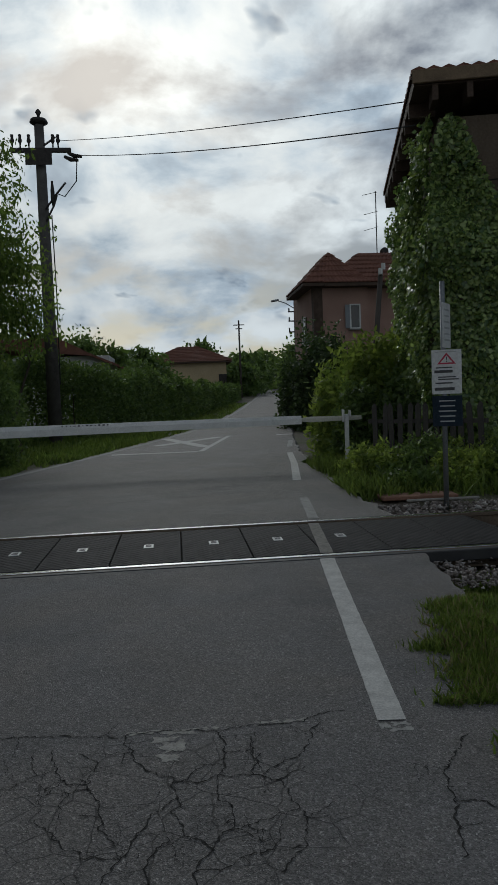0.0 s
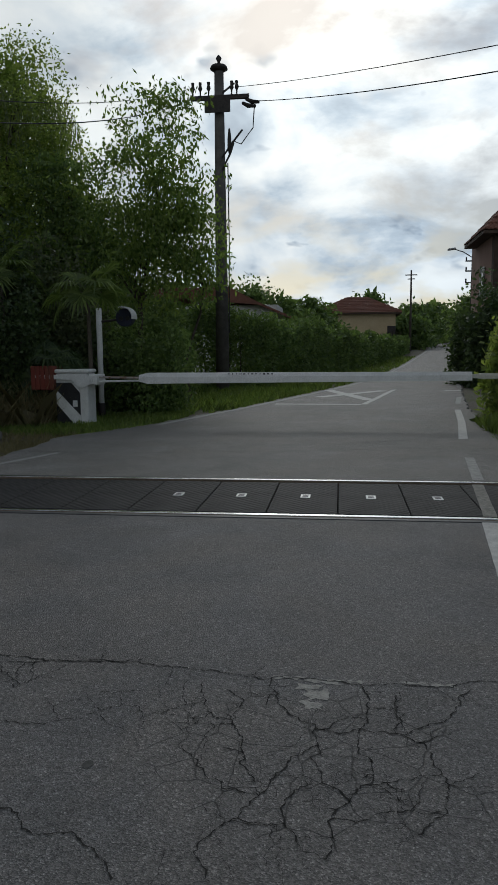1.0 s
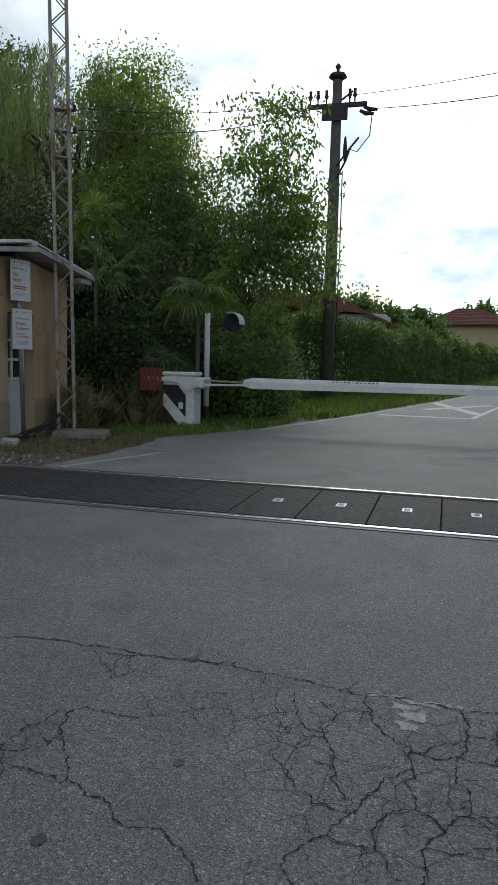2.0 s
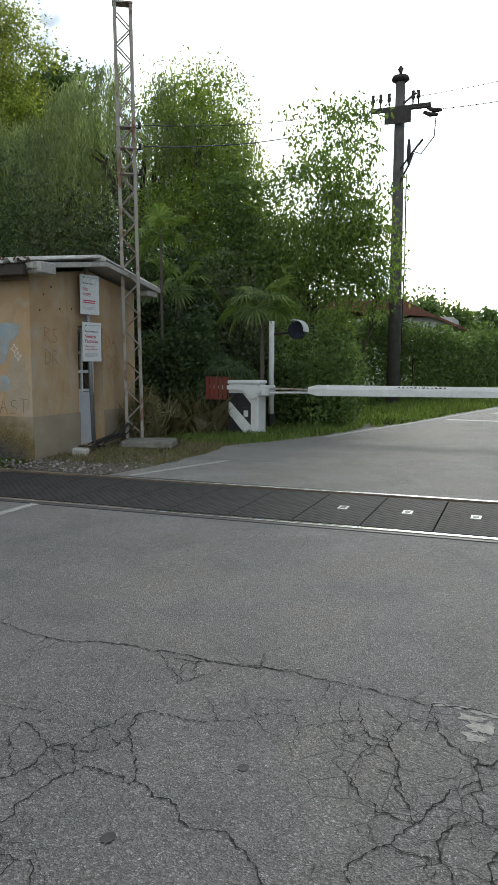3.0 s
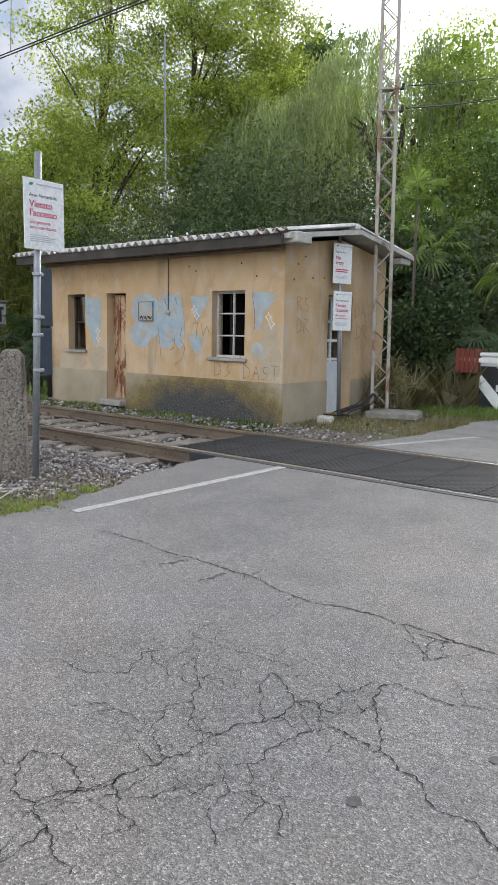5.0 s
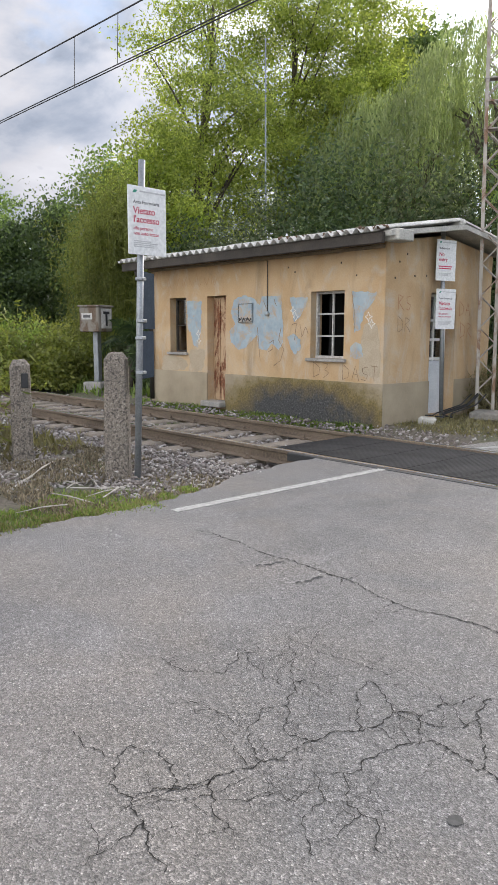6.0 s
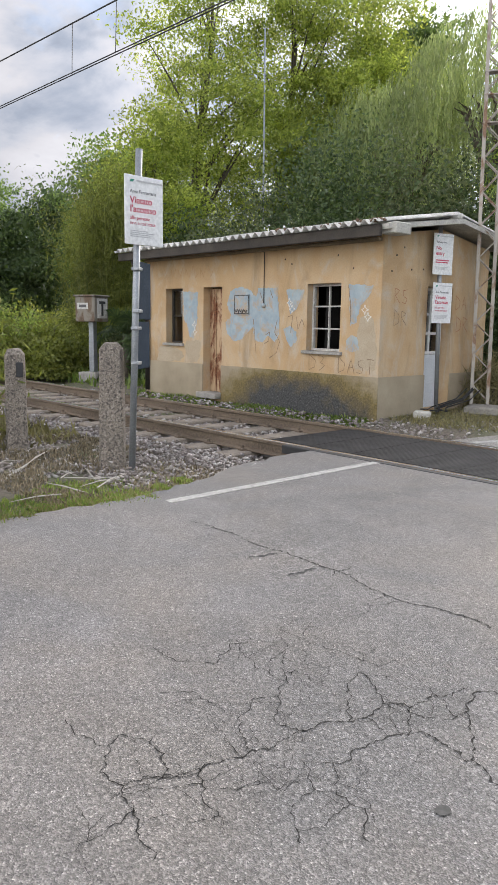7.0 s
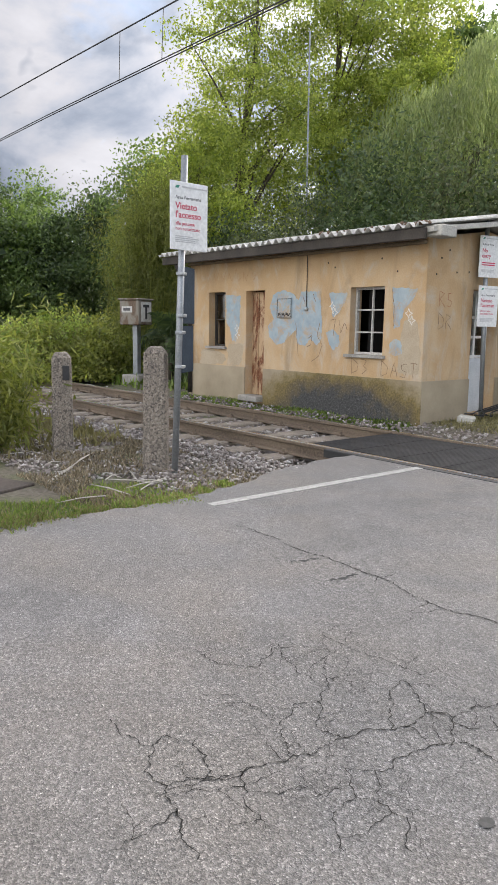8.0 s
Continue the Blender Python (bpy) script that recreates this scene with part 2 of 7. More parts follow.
_c.bump(_c.mix(0.5, _a, _b), 0.9, 0.012)
OLD_CONCRETE = _c.m
SLEEPER = mottled("sleeper_concrete", (0.14, 0.115, 0.09), (0.33, 0.28, 0.225), 5, 0.9, 0, 60, 0.5, 0.006)
STONE = Mat("ballast_stone", 0.9)
_g = STONE.nt.nodes.new("ShaderNodeNewGeometry")
STONE.color(STONE.mix(0.4, STONE.ramp(_g.outputs["Random Per Island"], [(0, (0.10, 0.078, 0.063)), (0.4, (0.25, 0.212, 0.188)), (0.75, (0.41, 0.37, 0.34)), (1, (0.68, 0.65, 0.61))]), STONE.ramp(STONE.noise(20), [(0.3, (0.13, 0.10, 0.085)), (0.7, (0.33, 0.31, 0.30))])))
STONE = STONE.m
BARK = mottled("bark", (0.05, 0.04, 0.03), (0.13, 0.11, 0.085), 8, 0.95, 0, 40, 0.8, 0.015, stretch=(1, 1, 0.3))
WOOD_POLE = mottled("pole_wood", (0.055, 0.047, 0.04), (0.12, 0.105, 0.09), 5, 0.9, 0, 50, 0.5, 0.006, stretch=(1, 1, 0.15))
IRON = mottled("dark_iron", (0.03, 0.028, 0.027), (0.075, 0.065, 0.06), 10, 0.6, 0.5, 80, 0.3, 0.002)
GALV = mottled("galvanised_steel", (0.21, 0.225, 0.24), (0.34, 0.355, 0.37), 9, 0.5, 0.6, 90, 0.2, 0.001)
MAST_STEEL = rust_material("mast_steel", (0.36, 0.33, 0.29), (0.16, 0.09, 0.055), (0.27, 0.17, 0.11), 0.3, 0.7, 0.2)
OLD_WHITE = mottled("weathered_white_paint", (0.30, 0.29, 0.27), (0.58, 0.57, 0.54), 16, 0.7, 0, 60, 0.4, 0.003)
WHITE_PAINT = mottled("white_paint", (0.62, 0.62, 0.60), (0.80, 0.80, 0.78), 6, 0.5, 0, 60, 0.15, 0.002)
BLACK_PAINT = mottled("black_paint", (0.012, 0.012, 0.013), (0.03, 0.03, 0.032), 6, 0.5, 0, 60, 0.15, 0.002)
RED_PAINT = rust_material("red_paint", (0.20, 0.045, 0.03), (0.10, 0.03, 0.02), (0.22, 0.08, 0.05), 0.4, 0.75, 0.0)
SIGN_WHITE = mottled("sign_white", (0.68, 0.68, 0.67), (0.72, 0.72, 0.71), 3, 0.4, 0, 30, 0.05, 0.001)
SIGN_BACK = mottled("sign_back", (0.016, 0.026, 0.04), (0.035, 0.048, 0.066), 5, 0.9, 0.0, 70, 0.1, 0.001, 0.1)
SIGN_RED = mottled("sign_red", (0.46, 0.035, 0.075), (0.54, 0.055, 0.10), 5, 0.5, 0, 70, 0.05, 0.001)
SIGN_GREY = mottled("sign_ink", (0.05, 0.05, 0.055), (0.10, 0.10, 0.10), 5, 0.5, 0, 70, 0.05, 0.001)
SIGN_PALE = mottled("sign_pale_ink", (0.42, 0.42, 0.42), (0.5, 0.5, 0.5), 5, 0.5, 0, 70, 0.05, 0.001)
SIGN_GREEN = mottled("sign_green", (0.02, 0.20, 0.14), (0.04, 0.26, 0.18), 5, 0.5, 0, 70, 0.05, 0.001)
WIRE = mottled("wire", (0.02, 0.02, 0.022), (0.05, 0.05, 0.05), 10, 0.6, 0.4)
# near-black colour that stands for the shade inside openings
INNER_SHADE = mottled("inner_shade", (0.008, 0.008, 0.008), (0.02, 0.019, 0.018), 2, 0.95)
LEAF_ROBINIA = leaf_material("leaf_robinia", (0.15, 0.195, 0.045), (0.44, 0.47, 0.12), 0.58)
LEAF_DARK = leaf_material("leaf_dark", (0.036, 0.062, 0.026), (0.11, 0.155, 0.06), 0.34)
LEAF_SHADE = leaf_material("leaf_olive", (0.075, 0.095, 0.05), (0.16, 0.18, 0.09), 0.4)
LEAF_WILLOW = leaf_material("leaf_willow", (0.17, 0.21, 0.10), (0.34, 0.38, 0.19), 0.5)
LEAF_HEDGE = leaf_material("leaf_hedge", (0.08, 0.128, 0.044), (0.205, 0.28, 0.09), 0.4)
LEAF_GARDEN = leaf_material("leaf_garden", (0.15, 0.21, 0.06), (0.38, 0.44, 0.13), 0.6)
LEAF_CHERRY = leaf_material("leaf_cherry", (0.10, 0.155, 0.045), (0.26, 0.33, 0.09), 0.55)
LEAF_BAMBOO = leaf_material("leaf_bamboo", (0.10, 0.12, 0.026), (0.26, 0.27, 0.07), 0.45)
LEAF_IVY = leaf_material("leaf_ivy", (0.07, 0.135, 0.045), (0.42, 0.52, 0.18), 0.28, 0.34, 0.7)
LEAF_PALM = leaf_material("leaf_palm", (0.11, 0.165, 0.045), (0.26, 0.33, 0.10), 0.4)
GRASS = leaf_material("grass_blade", (0.095, 0.15, 0.035), (0.24, 0.30, 0.08), 0.4)
LITTER = leaf_material("dead_litter", (0.10, 0.08, 0.055), (0.34, 0.28, 0.20), 0.1, 0.8, 0.2)
DRY_GRASS = leaf_material("dry_grass", (0.15, 0.13, 0.065), (0.30, 0.26, 0.15), 0.35)


# ---------------------------------------------------------------- mesh tools
def link_mesh(name, bm, material, parent=None, label=""):
    me = bpy.data.meshes.new(name)
    bm.to_mesh(me)
    bm.free()
    me.materials.append(material)
    ob = new(name, me)
    if parent is not None:
        ob.parent = parent
    if label:
        ob["label"] = label
    return ob


def part(name, bm, material, parent, label=""):
    return link_mesh(name, bm, material, parent, label)


def thing(name, place, label, category, group="", turn=0.0, kind=""):
    ob = new(name)
    ob.matrix_world = pose(*place, 0, 0, turn)
    ob.empty_display_size = 0.2
    return tagged(ob, label, category, group, kind)


def smooth(ob):
    ob.data.polygons.foreach_set("use_smooth", [True] * len(ob.data.polygons))
    return ob


def add_box(bm, c, s, rot=(0, 0, 0), bevel=0.0):
    r = bmesh.ops.create_cube(bm, size=1.0)
    vs = r["verts"]
    bmesh.ops.scale(bm, vec=s, verts=vs)
    if bevel:
        es = list({e for v in vs for e in v.link_edges})
        vs = list({v for f in bmesh.ops.bevel(bm, geom=es, offset=bevel, segments=1, affect="EDGES")["faces"] for v in f.verts} | {v for v in vs if v.is_valid})
    bmesh.ops.transform(bm, matrix=pose(*c, *rot), verts=vs)
    return bm


def box(c, s, rot=(0, 0, 0), bevel=0.0):
    return add_box(bmesh.new(), c, s, rot, bevel)


def add_tube(bm, pts, radii, n=8, cap=True):
    """A tapered tube through points."""
    pts = [Vector(p) for p in pts]
    if isinstance(radii, (int, float)):
        radii = [radii] * len(pts)
    rings = []
    for i, p in enumerate(pts):
        d = (pts[min(i + 1, len(pts) - 1)] - pts[max(i - 1, 0)]).normalized()
        a = d.orthogonal().normalized() if abs(d.z) < 0.9 else (Vector((1, 0, 0)) - d * d.x).normalized()
        b = d.cross(a)
        rings.append([bm.verts.new(p + (a * math.cos(6.28319 * k / n) + b * math.sin(6.28319 * k / n)) * radii[i]) for k in range(n)])
    for r, s in zip(rings, rings[1:]):
        for k in range(n):
            bm.faces.new((r[k], r[(k + 1) % n], s[(k + 1) % n], s[k]))
    if cap:
        bm.faces.new(rings[0][::-1])
        bm.faces.new(rings[-1])
    return bm


def tube(pts, radii, n=8):
    return add_tube(bmesh.new(), pts, radii, n)


def add_prism(bm, outline, axis, a, b):
    """A flat outline pushed from a to b along x, y or z; the outline holds the other two coordinates in order."""
    def at(p, w):
        q = list(p)
        q.insert("xyz".index(axis), w)
        return bm.verts.new(q)
    lo, hi = [at(p, a) for p in outline], [at(p, b) for p in outline]
    fs = [bm.faces.new(lo), bm.faces.new(hi[::-1])]
    n = len(outline)
    for k in range(n):
        fs.append(bm.faces.new((lo[k], hi[k], hi[(k + 1) % n], lo[(k + 1) % n])))
    bmesh.ops.recalc_face_normals(bm, faces=fs)
    return bm


def prism(outline, axis, a, b):
    return add_prism(bmesh.new(), outline, axis, a, b)


def quads_object(name, verts, material, parent=None, size=4):
    """An object of loose quads (or other n-gons), verts as an array (count, size, 3)."""
    n = len(verts)
    me = bpy.data.meshes.new(name)
    me.vertices.add(n * size)
    me.vertices.foreach_set("co", np.asarray(verts, np.float32).ravel())
    me.loops.add(n * size)
    me.loops.foreach_set("vertex_index", np.arange(n * size, dtype=np.int32))
    me.polygons.add(n)
    me.polygons.foreach_set("loop_start", np.arange(0, n * size, size, dtype=np.int32))
    me.update(calc_edges=True)
    me.materials.append(material)
    ob = new(name, me)
    if parent is not None:
        ob.parent = parent
    return ob


def gauss(rng, shape, cap=1.9):
    return np.clip(rng.normal(size=shape), -cap, cap)


def unit(v):
    return v / np.maximum(np.linalg.norm(v, axis=-1, keepdims=True), 1e-9)


def leaves(rng, pts, length, width, droop=0.3, spread=1.0, heading=None, face=None):
    """Leaf blades: four-cornered, folded a little along the middle by tilt."""
    n = len(pts)
    d = rng.normal(size=(n, 3)) * spread
    d[:, 2] -= droop
    if heading is not None:
        d += heading
    d = unit(d)
    nrm = rng.normal(size=(n, 3))
    if face is not None:
        nrm = nrm * 0.6 + face
    s = unit(np.cross(d, nrm))
    l = length * rng.uniform(0.6, 1.3, (n, 1))
    w = width * rng.uniform(0.7, 1.3, (n, 1))
    mid = pts + d * l * 0.45
    return np.stack([pts, mid + s * w * 0.5, pts + d * l, mid - s * w * 0.5], 1)


def grid_object(name, xs, ys, zfun, material):
    X, Y = np.meshgrid(xs, ys)
    Z = zfun(X, Y)
    n, m = X.shape
    co = np.stack([X, Y, Z], -1).reshape(-1, 3)
    i = np.arange(n * m).reshape(n, m)
    q = np.stack([i[:-1, :-1], i[:-1, 1:], i[1:, 1:], i[1:, :-1]], -1).reshape(-1, 4)
    me = bpy.data.meshes.new(name)
    me.from_pydata(co.tolist(), [], q.tolist())
    me.materials.append(material)
    me.polygons.foreach_set("use_smooth", [True] * len(me.polygons))
    return new(name, me)


def rise(y):
    """The road climbs gently beyond fifty metres."""
    y = np.asarray(y, float)
    return 0.03 * (np.log1p(np.exp(np.clip((y - 50) / 6, -30, 30))) * 6 * (y < 220) + (y >= 220) * (y - 50))


# ---------------------------------------------------------------- ground, road, track
TRACK_Y, NEAR_RAIL, FAR_RAIL = 6.31, 5.53, 7.09
PANEL_L, PANEL_R = -5.55, 2.9


def ground_z(X, Y):
    bed = np.clip((np.abs(Y - TRACK_Y) - 1.75) / 0.5, 0, 1)
    z = -0.05 + rise(Y) - 0.15 * (1 - bed)
    wob = 0.03 * np.sin(X * 1.3 + 0.7) * np.sin(Y * 1.1 + 0.4) + 0.02 * np.sin(X * 3.1) * np.cos(Y * 2.7)
    return z + wob * (0.3 + np.clip(np.abs(X) / 12, 0, 1)) - 0.02


def spaced(lo, hi, fine_lo, fine_hi, step, far):
    a = list(np.arange(fine_lo, fine_hi + 1e-6, step))
    x, s = fine_lo, step
    while x > lo:
        s = min(s * 1.35, far)
        x -= s
        a.insert(0, x)
    x, s = fine_hi, step
    while x < hi:
        s = min(s * 1.35, far)
        x += s
        a.append(x)
    return np.array(a)


tagged(grid_object("ground", spaced(-700, 700, -20, 8, 0.25, 60), spaced(-300, 1500, 0, 14, 0.25, 60), ground_z, TURF), "uneven grass and soil verge beside the road", "ground", kind="structure")

# plan of the road's edges beyond the track, y then left and right x
ROAD = [(7.16, -4.45, 2.25), (8.9, -4.2, 2.3), (10.6, -4.3, 2.42), (12.3, -3.5, 2.5), (16, -2.45, 2.85), (21.4, -1.25, 3.55), (28, 0.2, 4.6), (38, 2.0, 6.0), (48.6, 3.4, 7.7), (60, 5.2, 10.0), (86, 9.4, 14.3), (141, 17.8, 22.7), (220, 29.4, 34.3), (350, 48, 53)]


def road_edge(y):
    ys = [r[0] for r in ROAD]
    return np.interp(y, ys, [r[1] for r in ROAD]), np.interp(y, ys, [r[2] for r in ROAD])


def strip_object(name, ys, left, right, nx, zoff, material):
    """A sheet between two edges, with its rim turned down."""
    bm = bmesh.new()
    rows = []
    for k, y in enumerate(ys):
        z = float(rise(y)) + zoff
        row = []
        for j in range(nx + 1):
            u = j / nx
            x = left[k] * (1 - u) + right[k] * u
            row.append(bm.verts.new((x, y, z)))
        row.insert(0, bm.verts.new((left[k] - 0.03, y, z - 0.14)))
        row.append(bm.verts.new((right[k] + 0.03, y, z - 0.14)))
        rows.append(row)
    for a, b in zip(rows, rows[1:]):
        for j in range(len(a) - 1):
            bm.faces.new((a[j], a[j + 1], b[j + 1], b[j]))
    for row in (rows[0], rows[-1]):
        d = [bm.verts.new((v.co.x, v.co.y, v.co.z - 0.14)) for v in row[1:-1]]
        for j in range(len(d) - 1):
            bm.faces.new((row[j + 1], row[j + 2], d[j + 1], d[j]))
    return link_mesh(name, bm, material)


rag = random.Random(5)
ys = [7.165] + list(np.arange(7.4, 40, 0.3)) + list(np.arange(40, 352, 3.0))
le, re = road_edge(ys)
le = le + np.array([rag.uniform(-0.06, 0.06) for _ in ys])
re = re + np.array([rag.uniform(-0.06, 0.06) for _ in ys])
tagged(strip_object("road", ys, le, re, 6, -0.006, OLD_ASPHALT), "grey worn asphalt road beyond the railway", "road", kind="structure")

# near side: a wide apron of asphalt that opens to both hands towards the camera
NEAR = [(-14, -30, 8), (-2, -30, 8), (0.6, -12.0, 7), (1.3, -4.6, 6), (1.6, -4.38, 5.0), (2.3, -4.38, 2.9), (2.52, -4.38, 1.9), (2.66, -4.38, 1.38), (2.8, -4.39, 1.25), (3.0, -4.4, 1.28), (3.6, -4.52, 1.56), (4.2, -4.75, 1.78), (4.8, -4.9, 1.88), (5.46, -4.95, 1.95)]
ys = list(np.arange(-14, 0, 1.0)) + list(np.arange(0, 5.4, 0.12)) + [5.46]
le = np.interp(ys, [r[0] for r in NEAR], [r[1] for r in NEAR]) + np.array([rag.uniform(-0.04, 0.04) for _ in ys])
re = np.interp(ys, [r[0] for r in NEAR], [r[2] for r in NEAR]) + np.array([rag.uniform(-0.025, 0.025) for _ in ys])
tagged(strip_object("road", ys, le, re, 8, -0.006, ASPHALT), "cracked grey asphalt road before the railway", "road", kind="structure")


def line_on_road(name, pts, width, material, label, z=0.004):
    """A painted line as a thin slab with frayed rims."""
    bm = bmesh.new()
    rows = []
    for i in range(len(pts) - 1):
        a, b = Vector((*pts[i], 0)), Vector((*pts[i + 1], 0))
        n = max(2, int((b - a).length / 0.08)) if a.length < 16 else 6
        for k in range(n + (i == len(pts) - 2)):
            p = a.lerp(b, k / n)
            side = Vector((b.y - a.y, a.x - b.x, 0)).normalized() * width * 0.5
            jl, jr = rag.uniform(0.96, 1.03), rag.uniform(0.96, 1.03)
            zz = z - 0.006 + float(rise(p.y))
            rows.append([bm.verts.new((*(p - side * jl).xy, zz - 0.004)), bm.verts.new((*(p - side * jl).xy, zz)), bm.verts.new((*(p + side * jr).xy, zz)), bm.verts.new((*(p + side * jr).xy, zz - 0.004))])
    for a, b in zip(rows, rows[1:]):
        for j in range(3):
            bm.faces.new((a[j], a[j + 1], b[j + 1], b[j]))
    ob = link_mesh(name, bm, material)
    return tagged(ob, label, "road marking", kind="structure")


line_on_road("edge_line", [(0.828, 2.62), (1.17, 5.42)], 0.115, WHITE_LINE, "white painted edge line on the asphalt")
line_on_road("edge_line", [(1.215, 5.62), (1.37, 7.0)], 0.105, FAINT_LINE, "worn white line across the rubber panels", 0.0015)
line_on_road("edge_line", [(1.42, 7.25), (1.60, 8.8)], 0.11, FADED_LINE, "faded white edge line beyond the track")
line_on_road("edge_line", [(1.84, 10.7), (2.25, 13.4), (2.6, 16.1)], 0.13, WHITE_LINE, "white painted edge line beside the grass")
line_on_road("edge_line", [(2.9, 18), (3.35, 20.6)], 0.13, FADED_LINE, "faded white edge line beside the grass")
line_on_road("edge_line", [(4.2, 26), (5.6, 36), (7.3, 48), (13.8, 86), (22.2, 141)], 0.14, FADED_LINE, "faded white edge line far along the road")
line_on_road("edge_line", [(-4.10, 3.0), (-4.10, 5.45)], 0.09, WORN_LINE, "white painted line leading to the track")
line_on_road("edge_line", [(-4.16, 7.24), (-3.6, 8.9)], 0.09, WORN_LINE, "white painted line beyond the track")
line_on_road("edge_line", [(-3.2, 12.6), (-2.2, 16.4), (-1.0, 21.4), (0.45, 28), (2.3, 38), (3.7, 48.6), (9.7, 86), (18.1, 141)], 0.13, FADED_LINE, "faded white line along the grass verge")
line_on_road("stop_line", [(-1.55, 17.8), (0.55, 17.7)], 0.30, WHITE_LINE, "white stop line on the asphalt")
line_on_road("stop_line", [(0.62, 17.7), (1.85, 24.6)], 0.14, WHITE_LINE, "white lane line on the asphalt")
line_on_road("crossing_mark", [(-0.35, 24.4), (0.85, 19.3)], 0.35, WHITE_LINE, "white painted cross stroke on the road", 0.0046)
line_on_road("crossing_mark", [(-0.55, 20.6), (1.45, 24.0)], 0.35, WHITE_LINE, "white painted cross stroke on the road", 0.0052)
line_on_road("stop_line", [(3.4, 24), (3.95, 24.05)], 0.3, WHITE_LINE, "short white bar on the asphalt")


def rail_profile():
    return [(-0.065, -0.155), (0.065, -0.155), (0.065, -0.143), (0.012, -0.128), (0.010, -0.045), (0.034, -0.034), (0.034, -0.006), (0.028, 0.0), (-0.028, 0.0), (-0.034, -0.006), (-0.034, -0.034), (-0.010, -0.045), (-0.012, -0.128), (-0.065, -0.143)]


for y, lab in ((NEAR_RAIL, "rusty steel rail with a shiny worn head"), (FAR_RAIL, "rusty steel rail with a shiny worn top")):
    r = thing("rail", (0, y, 0), lab, "rail", "rails of the track")
    part("rail_body", prism(rail_profile(), "x", -140, 90), RAIL_SIDE, r)
    part("rail_head", prism([(-0.029, 0.0015), (-0.024, 0.0035), (0.024, 0.0035), (0.029, 0.0015), (0.026, -0.003), (-0.026, -0.003)], "x", -140, 90), RAIL_TOP, r, "shiny worn running surface")


# ---------------------------------------------------------------- the old crossing hut
HUT_Y, HUT_X, HUT_L, HUT_B = 8.4, -6.38, -12.12, 11.3
def plaster_material(name):
    m = Mat(name, 0.9)
    big = m.noise(0.9, 6, 0.6, 0.7)
    fine = m.noise(45, 4, 0.6)
    c = m.ramp(big, [(0.28, (0.34, 0.215, 0.11)), (0.5, (0.455, 0.305, 0.165)), (0.72, (0.52, 0.395, 0.26))])
    stain = m.noise(2.3, 6, 0.7, 1.2, stretch=(1, 1, 0.45))
    c = m.mix(m.ramp(stain, [(0.50, 0.0), (0.66, 0.75)]), c, (0.45, 0.41, 0.35))
    c = m.mix(m.ramp(m.noise(1.1, 7, 0.7, 1.5, stretch=(1, 1, 0.3)), [(0.52, 0.0), (0.66, 0.6)]), c, (0.22, 0.16, 0.10))
    c = m.mix(0.2, c, m.ramp(fine, [(0.3, (0.30, 0.20, 0.10)), (0.7, (0.66, 0.48, 0.28))]))
    m.color(c)
    m.bump(m.mix(0.4, fine, stain), 0.4, 0.006)
    return m.m


PLASTER = plaster_material("ochre_plaster")
def plinth_material():
    m = Mat("plinth_cement", 0.92)
    fine = m.noise(34, 5, 0.65)
    c = m.ramp(m.noise(1.6, 5, 0.6), [(0.3, (0.26, 0.21, 0.145)), (0.7, (0.39, 0.325, 0.23))])
    sep = m.nt.nodes.new("ShaderNodeSeparateXYZ")
    m.link(m.tc.outputs["Object"], sep.inputs[0])
    # one low arch of damp on the track side, with a mossy rim
    u = m.math("DIVIDE", m.math("ADD", sep.outputs[0], 8.0), 2.1)
    v = m.math("DIVIDE", m.math("SUBTRACT", sep.outputs[2], -0.14), 0.80)
    r = m.math("ADD", m.math("MULTIPLY", u, u), m.math("MULTIPLY", v, v))
    r = m.math("ADD", r, m.math("MULTIPLY", m.noise(4.5, 6, 0.65), 0.9))
    wet = m.math("LESS_THAN", sep.outputs[1], 8.393)
    rr = m.math("MULTIPLY", r, 0.62)
    rim = m.math("MULTIPLY", m.ramp(rr, [(0.70, 1.0), (0.98, 0.0)]), wet)
    core = m.math("MULTIPLY", m.ramp(rr, [(0.42, 1.0), (0.70, 0.0)]), wet)
    c = m.mix(rim, c, m.ramp(fine, [(0.3, (0.10, 0.08, 0.025)), (0.7, (0.23, 0.165, 0.06))]))
    c = m.mix(core, c, m.ramp(fine, [(0.40, (0.028, 0.030, 0.033)), (0.60, (0.06, 0.063, 0.068)), (0.73, (0.2, 0.2, 0.2))]))
    c = m.mix(0.08, c, m.ramp(fine, [(0.3, (0.09, 0.075, 0.055)), (0.7, (0.42, 0.36, 0.27))]))
    m.color(c)
    m.bump(fine, 0.6, 0.008)
    return m.m


PLINTH = plinth_material()
FASCIA = mottled("fascia_dark", (0.024, 0.021, 0.018), (0.075, 0.063, 0.052), 3, 0.85, 0, 40, 0.4, 0.005)
CORNICE = mottled("cornice_cement", (0.15, 0.115, 0.08), (0.30, 0.235, 0.165), 3, 0.9, 0, 40, 0.4, 0.005)
SLAB = mottled("slab_pale", (0.30, 0.29, 0.26), (0.52, 0.50, 0.45), 4, 0.85, 0, 40, 0.4, 0.005)
RUSTY_DOOR = rust_material("rusty_door", (0.47, 0.33, 0.20), (0.085, 0.03, 0.015), (0.25, 0.10, 0.045), 0.44, 0.75, 0.0)
GREY_DOOR = mottled("pale_door", (0.52, 0.55, 0.58), (0.66, 0.69, 0.71), 4, 0.6, 0, 60, 0.1, 0.002)
